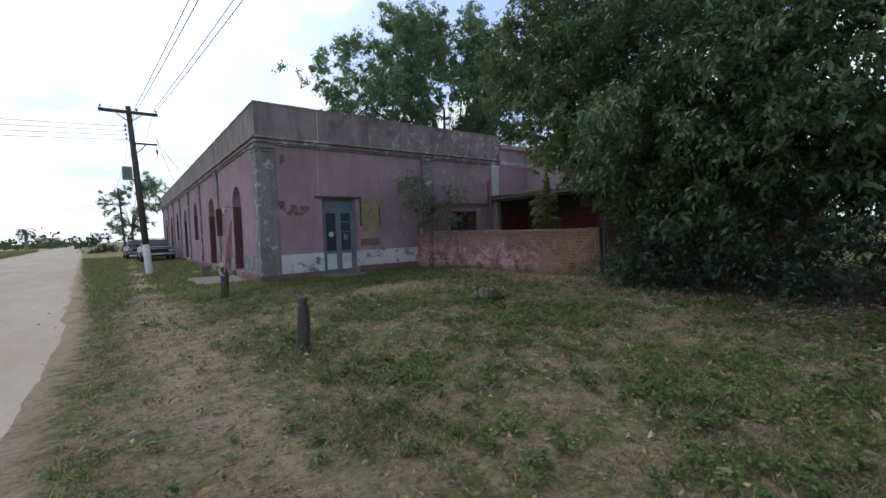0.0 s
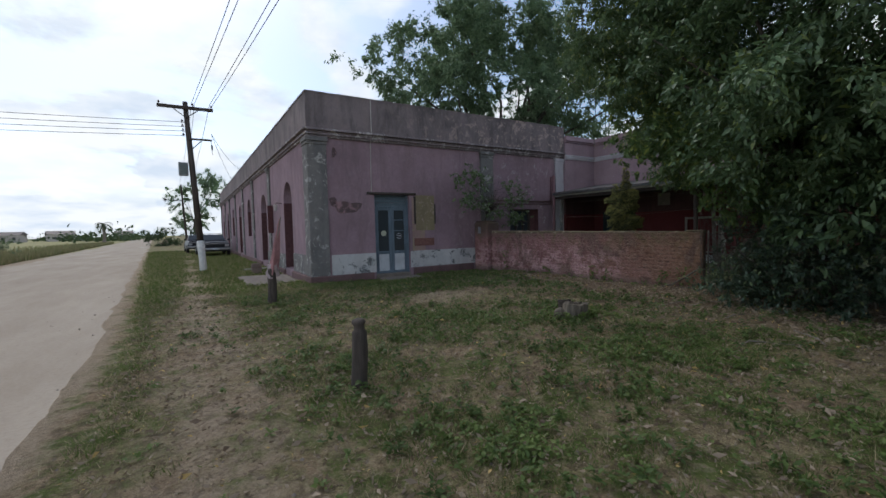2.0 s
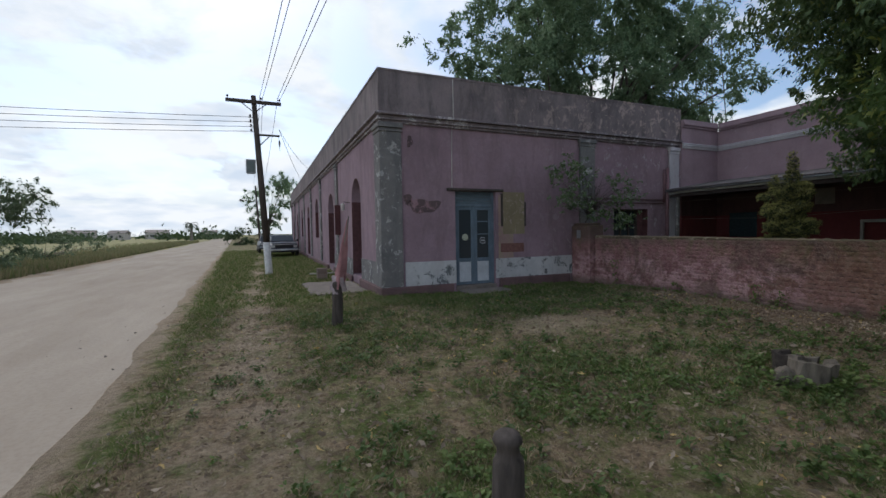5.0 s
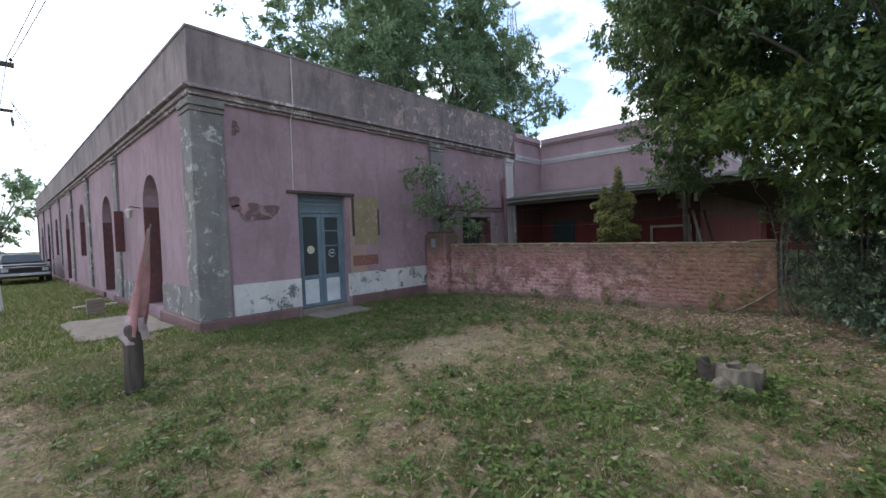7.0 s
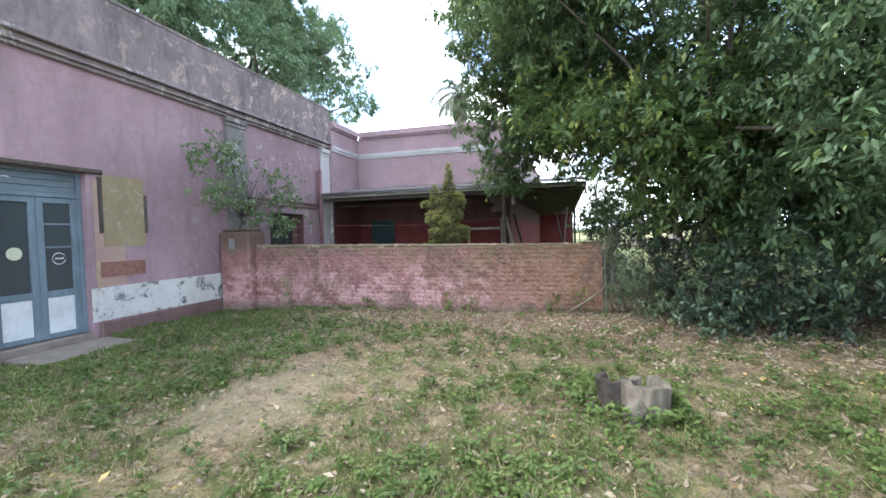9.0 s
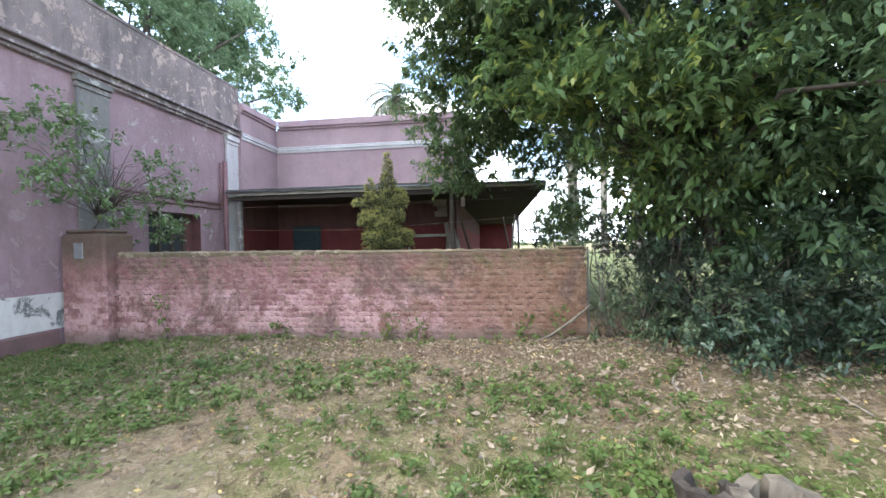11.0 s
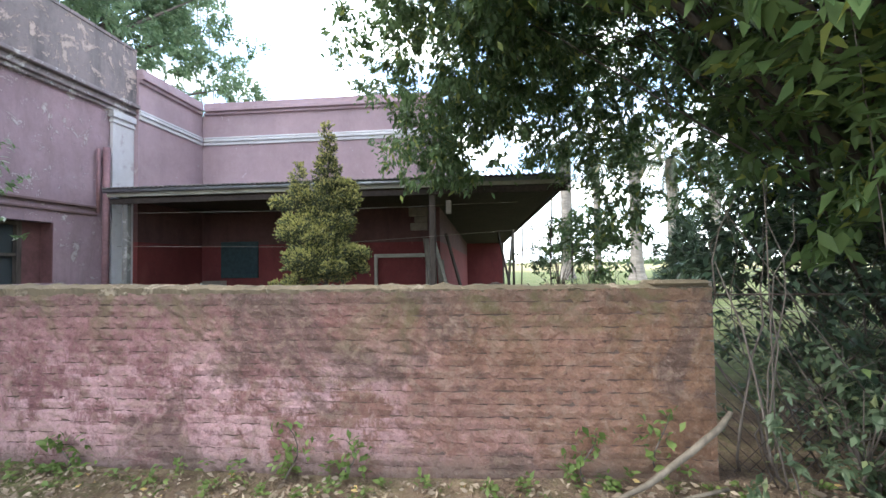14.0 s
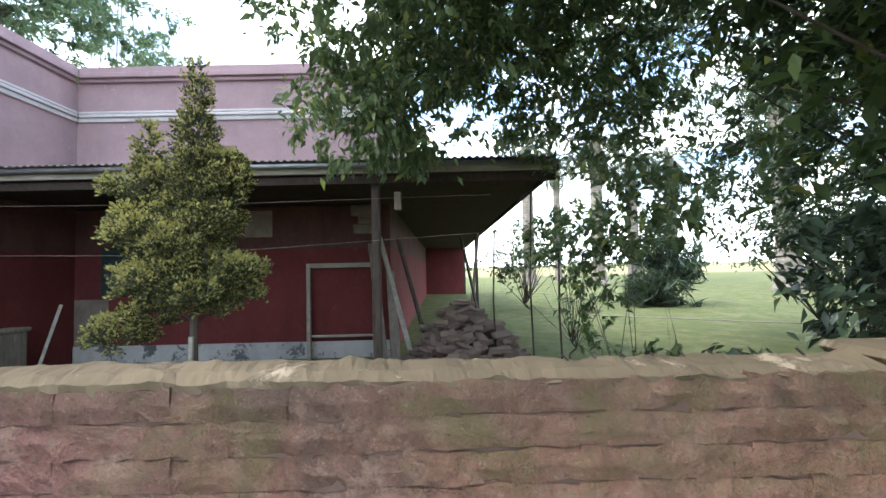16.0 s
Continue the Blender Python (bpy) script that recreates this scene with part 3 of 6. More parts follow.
def gh(x, y):
    """Height of the ground."""
    x, y = np.asarray(x, float), np.asarray(y, float)
    h = 0.015 + 0.14 * smooth(2.0, 8.2, x) * (1 - 0.72 * smooth(9.8, 12.4, y) * (1 - smooth(8.6, 9.5, x)))
    h = h + 0.022 * np.sin(x * 1.7 + 0.6 * np.sin(y * 0.9)) * np.sin(y * 1.3 + 0.5) * smooth(-0.4, 0.8, x) * (1 - smooth(60, 90, np.abs(x) + np.abs(y)))
    h = h + 0.009 * (np.sin(5.3 * x + 2.1 * np.sin(3.1 * y)) * np.sin(4.7 * y + 1.9 * np.sin(2.7 * x)) + 0.6 * np.sin(11.0 * x + 3.0 * np.sin(4.0 * y)) * np.sin(9.0 * y)) * smooth(-0.4, 0.6, x) * (1 - smooth(9, 10, x)) * (1 - smooth(14, 16, np.abs(y)))
    h = h + 0.06 * np.exp(-((x - 7.9) ** 2 + (y - 5.0) ** 2) / 0.35)
    onroad = smooth(-0.2, -1.2, x - road_right(y) - 0.3) * smooth(0.3, -0.5, road_left(y) - x)
    return h - 0.05 * onroad


def lines(lo, hi, step, far):
    a = list(np.arange(lo, hi + 1e-6, step))
    s, p = step, hi
    while p < far:
        s *= 1.35
        p += s
        a.append(p)
    s, p = step, lo
    while p > -far:
        s *= 1.35
        p -= s
        a.insert(0, p)
    return np.array(a)


X, Y = np.meshgrid(lines(-2, 9, 0.09, 3000), lines(-1, 14, 0.09, 3000))
V = np.stack([X, Y, gh(X, Y)], -1).reshape(-1, 3)
w = X.shape[1]
i0 = (np.arange(X.shape[0] - 1)[:, None] * w + np.arange(w - 1)[None, :]).ravel()
ground = tri_mesh("ground", V, np.stack([i0, i0 + 1, i0 + 1 + w, i0 + w], 1), GROUND)
tagged(ground, "patchy grass, bare earth and dry leaf litter", "ground", kind="structure")

ys = np.concatenate([np.arange(-60, -4, 2.0), np.arange(-4, 40, 0.18), np.arange(40, 140, 1.5), np.arange(140, 1500, 40)])
rag = np.array([noise.noise(Vector((0.0, y * 1.1, 3.3))) * 0.28 + noise.noise(Vector((5.0, y * 4.3, 1.0))) * 0.10 for y in ys])
rag2 = np.array([noise.noise(Vector((9.0, y * 0.8, 3.3))) * 0.35 for y in ys])
cols = []
for u in np.linspace(0, 1, 9):
    xx = road_left(ys) + rag2 + (road_right(ys) + rag - road_left(ys) - rag2) * u
    crown_h = 0.02 + 0.03 * math.sin(u * math.pi) - 0.012 * math.sin(u * math.pi * 5) ** 2
    zz = gh(xx, ys) + 0.012 + (crown_h if 0 < u < 1 else -0.022)
    cols.append(np.stack([xx, ys, zz], 1))
V = np.stack(cols, 1).reshape(-1, 3)
i0 = (np.arange(len(ys) - 1)[:, None] * 9 + np.arange(8)[None, :]).ravel()
road = tri_mesh("road", V, np.stack([i0, i0 + 1, i0 + 10, i0 + 9], 1), ROAD)
tagged(road, "pale sandy dirt road with worn edges", "road", kind="structure")

# ---------------------------------------------------------------- the long pink building
XW, YS, YN, XE = 3.12, 12.88, 45.6, 12.68      # west face, south face, north end, east end of the south face
ROOF, LEDGE, TOP_PINK = 5.20, 4.22, 4.0
house = thing("house", "long single-storey building, faded pink plaster, grey parapet and pilasters", "building", (0, 0, 0))

south_holes = [(4.95, 6.08, 0.12, 2.50), (10.05, 11.40, 1.25, 2.09)]
part("wall", slab_with_holes("y", YS, YS + 0.4, XW, XE, 0.0, TOP_PINK, south_holes), PINK, house, "faded pink plaster wall with damp patches")

# street side: arched openings (y0, y1, sill, springing, is_door)
street = [(15.2, 16.5, 0.25, 2.45, 1), (20.1, 21.6, 0.25, 2.35, 1), (25.0, 26.3, 1.3, 2.6, 0), (29.4, 30.7, 0.25, 2.5, 1),
          (33.8, 35.0, 1.3, 2.6, 0), (38.0, 39.3, 0.25, 2.5, 1), (42.4, 43.6, 0.25, 2.5, 1)]
west_holes = [(a, b, s, top + (b - a) / 2) for a, b, s, top, d in street]
part("wall", slab_with_holes("x", XW, XW + 0.4, YS + 0.4, YN, 0.0, TOP_PINK, west_holes), PINK, house, "long pink plaster wall along the road")
part("wall", boxes((XW + 0.4, XE, YN - 0.4, YN, 0.0, TOP_PINK)), PINK, house)
part("wall", boxes((XE - 0.4, XE, YS + 0.4, YN - 0.4, 0.0, TOP_PINK)), PINK, house)


def arch_fill(y0, y1, spring):
    """The spandrels that round off a square-headed opening."""
    bm = bmesh.new()
    r, c = (y1 - y0) / 2, (y0 + y1) / 2
    for sgn in (-1, 1):
        arc = [(c + sgn * r * math.cos(a), spring + r * math.sin(a)) for a in np.linspace(0, math.pi / 2, 9)]
        prof = arc + [(c + sgn * r, spring + r)]
        front = [bm.verts.new((XW, y, z)) for y, z in prof]
        back = [bm.verts.new((XW + 0.4, y, z)) for y, z in prof]
        bm.faces.new(front)
        bm.faces.new(back)
        for i in range(len(prof)):
            j = (i + 1) % len(prof)
            bm.faces.new((front[i], front[j], back[j], back[i]))
    return bm


for a, b, s, top, d in street:
    part("arch", arch_fill(a, b, top), PINK, house)
    leaf = part("door" if d else "window", boxes((XW + 0.30, XW + 0.36, a + 0.06, (a + b) / 2 - 0.01, s + 0.04, top + 0.1),
                                                 (XW + 0.30, XW + 0.36, (a + b) / 2 + 0.01, b - 0.06, s + 0.04, top + 0.1),
                                                 (XW + 0.31, XW + 0.35, a, b, top + 0.1, top + 0.2), bevel=0.008),
                BLUE_DARK if d else WOOD_DARK, house, "tall closed blue-grey double door under a round arch" if d else "dark arched window shutter")
    part("pane", boxes((XW + 0.37, XW + 0.385, a, b, top + 0.2, top + (b - a) / 2)), GLASS, leaf)
    part("reveal", boxes((XW + 0.004, XW + 0.30, b - 0.014, b - 0.002, s + 0.02, top)), REVEAL, leaf, "dark red painted door reveal")

# base, white plinth, pilasters, cornice and parapet
each("base", [(XW - 0.09, 4.86, YS - 0.09, YS - 0.001, -0.15, 0.235), (6.16, 8.41, YS - 0.07, YS - 0.001, -0.15, 0.295)], BASE, house, "dark reddish rendered base", bevel=0.02)
each("base", [(XW - 0.09, XW - 0.001, YS, 15.2, -0.15, 0.235), *[(XW - 0.07, XW - 0.001, a, b, -0.15, 0.2) for a, b in ((16.5, 20.1), (21.6, 29.4), (30.7, 38.0), (39.3, 42.4), (43.6, YN))]], BASE, house, bevel=0.02)
each("plinth", [(3.64, 4.95, YS - 0.016, YS - 0.001, 0.237, 0.80), (6.08, 8.56, YS - 0.016, YS - 0.001, 0.297, 0.80)], WHITE, house, "white limewash band flaked to dark render")
each("plinth", [(XW - 0.016, XW - 0.001, 13.4, 15.2, 0.237, 0.80), *[(XW - 0.014, XW - 0.001, a, b, 0.202, 0.72) for a, b in ((16.5, 18.95), (19.4, 20.1))]], PILASTER, house)


def pilaster_x(x0, x1, z1, shaft_mat, proud=0.06, foot=0.24):
    """On the south face: shaft and stepped capital."""
    p = part("pilaster", boxes((x0, x1, YS - proud, YS - 0.002, foot, z1), bevel=0.006), shaft_mat, house, "grey pilaster with flaked whitewash")
    part("capital", boxes((x0 - 0.02, x1 + 0.02, YS - proud - 0.025, YS - 0.003, z1 + 0.001, z1 + 0.05), (x0 - 0.035, x1 + 0.035, YS - proud - 0.045, YS - 0.004, z1 + 0.09, TOP_PINK - 0.003),
                          (x0 - 0.004, x1 + 0.004, YS - proud - 0.006, YS - 0.004, z1 + 0.05, z1 + 0.09), bevel=0.006), shaft_mat, p)


pilaster_x(XW - 0.06, 3.58, 3.80, PILASTER)
pilaster_x(8.76, 9.29, 3.82, PILASTER)
pilaster_x(12.27, 12.70, 3.80, WHITE_BAND)
for yc in (12.88 + 0.22, 19.17, 23.9, 28.2, 32.5, 36.8, 41.0, 45.35):
    p = part("pilaster", boxes((XW - 0.062, XW - 0.002, yc - 0.22, yc + 0.22, 0.24, 3.80), bevel=0.006), PILASTER, house)
    part("capital", boxes((XW - 0.085, XW - 0.003, yc - 0.24, yc + 0.24, 3.801, 3.85), (XW - 0.105, XW - 0.004, yc - 0.26, yc + 0.26, 3.89, TOP_PINK - 0.003), (XW - 0.07, XW - 0.004, yc - 0.225, yc + 0.225, 3.85, 3.89), bevel=0.006), PILASTER, p)

steps = [(0.06, TOP_PINK, 4.055), (0.11, 4.055, 4.10), (0.09, 4.10, 4.16), (0.17, 4.16, LEDGE)]
for o, a, b in steps:
    part("cornice", boxes((XW - o, XE + 0.02, YS - o, YS + 0.3, a, b), bevel=0.01), CORNICE, house, "moulded cornice with flaked white strip")
    part("cornice", boxes((XW - o, XW + 0.3, YS + 0.3, YN, a, b), bevel=0.01), CORNICE, house, "moulded cornice with flaked white strip")
lip = []
for k in range(24):
    a = XW + (XE - XW) * k / 24
    lip.append((a + 0.003 - (0.085 if k == 0 else 0), XW + (XE - XW) * (k + 1) / 24 - 0.003, YS - 0.115, YS + 0.30, ROOF - 0.06, ROOF - 0.012 + 0.016 * noise.noise(Vector((a * 1.9, 0, 0)))))
for k in range(60):
    a = YS + 0.3 + (YN - YS - 0.3) * k / 60
    lip.append((XW - 0.085, XW + 0.30, a + 0.003, YS + 0.3 + (YN - YS - 0.3) * (k + 1) / 60 - 0.003, ROOF - 0.06, ROOF - 0.012 + 0.02 * noise.noise(Vector((a * 1.1, 4, 0)))))
part("parapet", boxes((XW - 0.07, XE, YS - 0.10, YS + 0.28, LEDGE, ROOF - 0.06), (XW - 0.07, XW + 0.28, YS + 0.28, YN, LEDGE, ROOF - 0.06), (XE - 0.28, XE, YS + 0.28, YN, LEDGE, ROOF - 0.1), *lip), GREY, house, "weather-stained grey parapet with worn top")
part("roof", boxes((XW + 0.28, XE - 0.28, YS + 0.28, YN, 4.35, 4.5)), GREY, house)

# bare patches where the plaster has gone
part("render_patch", boxes((6.29, 6.95, YS - 0.011, YS - 0.001, 1.42, 2.50)), OCHRE, house, "yellowish bare render patch beside the door")
part("render_patch", boxes((6.16, 6.60, YS - 0.008, YS - 0.001, 0.80, 2.42)), plaster("peeling_pink", (0.45, 0.30, 0.27), (0.36, 0.29, 0.2), (0.3, 0.2, 0.18), (0.5, 0.6), 0.4), house)
part("render_patch", boxes((6.22, 6.92, YS - 0.014, YS - 0.001, 0.95, 1.18)), plain("bare_red_brick", (0.24, 0.12, 0.10), 0.95, 0.3, 14), house, "patch of exposed reddish brick")
each("slot", [(6.23, 6.29, YS - 0.02, YS - 0.001, 1.62, 2.46), (6.94, 6.99, YS - 0.02, YS - 0.001, 1.62, 2.24)], WOOD_DARK, house, "narrow dark wooden fixing strip")


def blot(cx, cz, rx, rz, seed):
    """An uneven patch of damp, a few millimetres proud."""
    bm = bmesh.new()
    ring = []
    for k in range(28):
        a = 2 * math.pi * k / 28
        r = 1 + 0.45 * noise.noise(Vector((math.cos(a) * 1.7 + seed, math.sin(a) * 1.7, seed * 0.7)))
        ring.append((cx + rx * r * math.cos(a), cz + rz * r * math.sin(a)))
    front = [bm.verts.new((x, YS - 0.006, z)) for x, z in ring]
    back = [bm.verts.new((x, YS - 0.001, z)) for x, z in ring]
    bm.faces.new(front)
    for i in range(28):
        bm.faces.new((front[i], front[(i + 1) % 28], back[(i + 1) % 28], back[i]))
    return bm


part("damp_patch", blot(4.12, 2.13, 0.40, 0.17, 3.0), DAMP, house, "dark peeling damp patch")
part("damp_patch", blot(3.72, 2.3, 0.10, 0.12, 9.0), DAMP, house)
part("damp_patch", blot(3.80, 3.62, 0.07, 0.13, 5.0), DAMP, house)

# ---- the glazed double door
door = part("door", boxes((4.95, 5.01, YS + 0.10, YS + 0.17, 0.16, 2.50), (6.02, 6.08, YS + 0.10, YS + 0.17, 0.16, 2.50), (5.01, 6.02, YS + 0.09, YS + 0.17, 2.12, 2.18), (5.01, 6.02, YS + 0.10, YS + 0.17, 2.45, 2.50), bevel=0.006), BLUE, house,
            "blue-grey double door with dark glass and white lower panels")
for k in range(3):
    part("board", boxes((5.01, 6.02, YS + 0.125, YS + 0.15, 2.183 + 0.089 * k, 2.267 + 0.089 * k), bevel=0.004), BLUE_DARK, door)
for x0, x1, bars in ((5.012, 5.513, 0), (5.517, 6.018, 1)):
    st = 0.085
    leaf = part("leaf", boxes((x0, x0 + st, YS + 0.11, YS + 0.155, 0.17, 2.118), (x1 - st, x1, YS + 0.11, YS + 0.155, 0.17, 2.118), (x0 + st, x1 - st, YS + 0.11, YS + 0.155, 0.17, 0.24),
                              (x0 + st, x1 - st, YS + 0.11, YS + 0.155, 0.74, 0.83), (x0 + st, x1 - st, YS + 0.11, YS + 0.155, 2.04, 2.118), bevel=0.005), BLUE, door)
    part("panel", boxes((x0 + st, x1 - st, YS + 0.122, YS + 0.142, 0.24, 0.74), bevel=0.004), WHITE_PANEL, leaf, "chipped white lower panel")
    part("pane", boxes((x0 + st, x1 - st, YS + 0.135, YS + 0.140, 0.83, 2.04)), GLASS, leaf)
    if bars:
        for z in (1.42, 1.74):
            part("glazing_bar", boxes((x0 + st, x1 - st, YS + 0.118, YS + 0.134, z, z + 0.025)), BLUE, leaf)
        bm = bmesh.new()
        bmesh.ops.create_cone(bm, cap_ends=True, segments=20, radius1=0.085, radius2=0.085, depth=0.004, matrix=pose(5.77, YS + 0.131, 1.27, 90))
        part("sticker", bm, WHITE_PANEL, leaf, "round black and white sticker")
        bm = bmesh.new()
        bmesh.ops.create_cone(bm, cap_ends=True, segments=20, radius1=0.072, radius2=0.072, depth=0.004, matrix=pose(5.77, YS + 0.128, 1.27, 90))
        box(bm, 5.69, 5.85, YS + 0.1245, YS + 0.1265, 1.245, 1.30)
        part("sticker", bm, STICKER_DARK, leaf)
        part("sticker", boxes((5.715, 5.825, YS + 0.1215, YS + 0.1235, 1.262, 1.283)), WHITE_PANEL, leaf)
    else:
        bm = bmesh.new()
        bmesh.ops.create_cone(bm, cap_ends=True, segments=20, radius1=0.085, radius2=0.085, depth=0.005, matrix=pose(5.27, YS + 0.131, 1.36, 90))
        part("sticker", bm, STICKER, leaf, "round pale yellow sticker")
part("lintel", boxes((4.72, 6.30, YS - 0.05, YS - 0.001, 2.50, 2.565), bevel=0.01), WOOD_DARK, house, "dark timber strip over the door")
part("threshold", boxes((4.95, 6.08, YS - 0.02, YS + 0.3, 0.05, 0.158), bevel=0.01), CONCRETE, house)
bm = bmesh.new()
tube(bm, [(4.86, YS - 0.15, LEDGE + 0.9), (4.86, YS - 0.16, LEDGE), (4.87, YS - 0.02, 3.9), (4.86, YS - 0.015, 2.57)], 0.012, 6)
part("conduit", bm, CABLE_PALE, house, "pale conduit down the wall")

# ---- low barred window, ledge and pipes beyond the garden wall
win = part("window", boxes((10.05, 11.11, YS + 0.14, YS + 0.2, 2.03, 2.09), bevel=0.004), WOOD_DARK, house, "small barred window in a deep reveal")
each("jamb", [(10.05, 10.11, YS + 0.14, YS + 0.2, 1.25, 2.028), (11.05, 11.11, YS + 0.14, YS + 0.2, 1.25, 2.028)], WOOD_DARK, win)
each("glazing_bar", [(10.44, 10.48, YS + 0.14, YS + 0.2, 1.25, 2.028), (10.76, 10.80, YS + 0.14, YS + 0.2, 1.25, 2.028), (10.11, 10.438, YS + 0.145, YS + 0.2, 1.62, 1.66), (10.482, 10.758, YS + 0.145, YS + 0.2, 1.62, 1.66), (10.802, 11.05, YS + 0.145, YS + 0.2, 1.62, 1.66)], WOOD_DARK, win)
part("pane", boxes((10.08, 11.08, YS + 0.205, YS + 0.21, 1.25, 2.06)), GLASS, win)
part("reveal", boxes((11.11, 11.40, YS + 0.18, YS + 0.3, 1.25, 2.09), (11.385, 11.398, YS + 0.003, YS + 0.18, 1.25, 2.09)), REVEAL, win)
part("ledge", boxes((9.31, 12.05, YS - 0.05, YS - 0.001, 2.36, 2.40), (9.31, 12.05, YS - 0.03, YS - 0.002, 2.25, 2.285), bevel=0.008), BASE, house, "thin moulded ledge")
bm = bmesh.new()
tube(bm, [(12.15, YS - 0.07, 3.35), (12.15, YS - 0.07, 0.1)], 0.05, 10)
tube(bm, [(12.03, YS - 0.05, 3.3), (12.03, YS - 0.05, 2.3)], 0.025, 8)
part("drain_pipe", bm, PIPE_RED, house, "painted iron drain pipe", smooth=True)

# ---- east wing: a lower block with a moulded white band
XB, YB = 14.35, 7.75        # face behind the veranda, and its corner
wing = thing("house", "lower pink wing with white moulded band and dark red veranda wall", "building", (0, 0, 0))
part("wall", boxes((XE + 0.003, XB, 12.74, 13.1, 2.75, 4.62)), PINK_WING, wing, "pale pink plaster wall")
part("wall", boxes((XE + 0.003, XB, 12.74, 13.1, 0, 1.88)), REDWALL, wing)
# upper strip coloured darker to stand for shade beneath the roof
part("wall", boxes((XE + 0.003, XB, 12.74, 13.1, 1.88, 2.75)), SHADEWALL, wing)
part("wall", boxes((XB, XB + 0.4, YB, 13.1, 2.75, 4.62), (XB + 0.4, 31, YB, YB + 0.4, 2.75, 4.62)), PINK_WING, wing)
part("wall", boxes((XB, XB + 0.4, YB, 12.74, 0, 1.88), (XB + 0.4, 31, YB, YB + 0.4, 0, 1.88)), REDWALL, wing, "dark red plaster wall under the veranda")
part("wall", boxes((XB, XB + 0.4, YB, 12.74, 1.88, 2.75), (XB + 0.4, 31, YB, YB + 0.4, 1.88, 2.75)), SHADEWALL, wing, "upper veranda wall, coloured dark for the roof's shade")
part("wall", boxes((30.6, 31, YB + 0.4, 15.5, 0, 4.62)), PINK_WING, wing)
part("wall", boxes((30.0, 30.3, YB - 2.0, YB - 0.002, 0, 2.55)), REDWALL, wing, "dark red wall closing the veranda")
part("roof", boxes((XE, 31, 13.1, 15.5, 4.3, 4.4), (XB + 0.4, 30.6, YB + 0.4, 13.1, 4.3, 4.4)), GREY, wing)
for mat_, zz in ((WHITE_BAND, [(0.03, 3.98, 4.05), (0.06, 4.05, 4.10), (0.045, 4.11, 4.15)]), (GREY, [(0.05, 4.62, 4.68), (0.10, 4.68, 4.76), (0.07, 4.76, 4.86)])):
    part("band" if mat_ is WHITE_BAND else "coping", boxes(*[(XE + 0.003, XB - o, 12.74 - o, 12.74 - 0.001 if zz[0][1] < 4.5 else 13.1, a, b) for o, a, b in zz],
         *[(XB - o, (XB - 0.001) if zz[0][1] < 4.5 else XB + 0.4, YB - o, 12.74 - o, a, b) for o, a, b in zz], *[(XB - o, 31, YB - o, YB - 0.001, a, b) for o, a, b in zz], bevel=0.008),
         mat_ if mat_ is WHITE_BAND else PINK_WING, wing, "white moulded plaster band" if mat_ is WHITE_BAND else "projecting moulded coping")
part("plinth", boxes((XB - 0.016, XB - 0.001, YB, 12.74, 0.1, 0.42)), WHITE, wing, "worn whitewashed plinth")
each("plaster_patch", [(XB - 0.012, XB - 0.001, 12.2, 12.73, 0.42, 1.15), (XB - 0.02, XB - 0.001, 9.62, 10.05, 2.08, 2.50)], CONCRETE, wing)
part("quoin", boxes((XB - 0.07, XB - 0.001, 7.98, 8.33, 2.10, 2.25), (XB - 0.07, XB - 0.001, 7.98, 8.25, 2.25, 2.38), (XB - 0.07, XB - 0.001, 7.98, 8.36, 2.38, 2.56), (XB - 0.07, XB - 0.001, 7.98, 8.26, 2.56, 2.74), bevel=0.015), CONCRETE, wing, "pale rough corner blocks")
part("shutter", boxes((XB - 0.05, XB - 0.002, 11.5, 12.3, 1.2, 1.95), bevel=0.01), plain("dark_teal_paint", (0.03, 0.05, 0.055), 0.7, 0.3, 14), wing, "dark teal closed shutter")

# ---- veranda
veranda = thing("veranda", "lean-to veranda roof of rusty corrugated iron on dark timber", "veranda", (0, 0, 0))
ZA, ZB, XA, YA = 2.64, 3.02, 12.04, 5.70


def corrugated(x0, x1, y0, y1, z0, z1, along="x", pitch=0.076, amp=0.011):
    """A sheet whose ribs run from (z0) to (z1) along the given axis."""
    rows = []
    span = (y0, y1) if along == "x" else (x0, x1)
    n = int((span[1] - span[0]) / pitch * 6)
    us = np.linspace(span[0], span[1], n)
    wv = amp * np.sin(2 * np.pi * us / pitch)
    if along == "x":
        a = np.stack([np.full(n, x0), us, z0 + wv], 1)
        b = np.stack([np.full(n, x1), us, z1 + wv], 1)
    else:
        a = np.stack([us, np.full(n, y0), z0 + wv], 1)
        b = np.stack([us, np.full(n, y1), z1 + wv], 1)
    lift = np.array([0, 0, 0.004])
    v = np.concatenate([a, b, a + lift, b + lift])
    i = np.arange(n - 1)
    return v, np.concatenate([np.stack([i, i + 1, i + 1 + n, i + n], 1), np.stack([i + 2 * n, i + 3 * n, i + 1 + 3 * n, i + 1 + 2 * n], 1),
                              np.stack([i, i + 2 * n, i + 1 + 2 * n, i + 1], 1)])


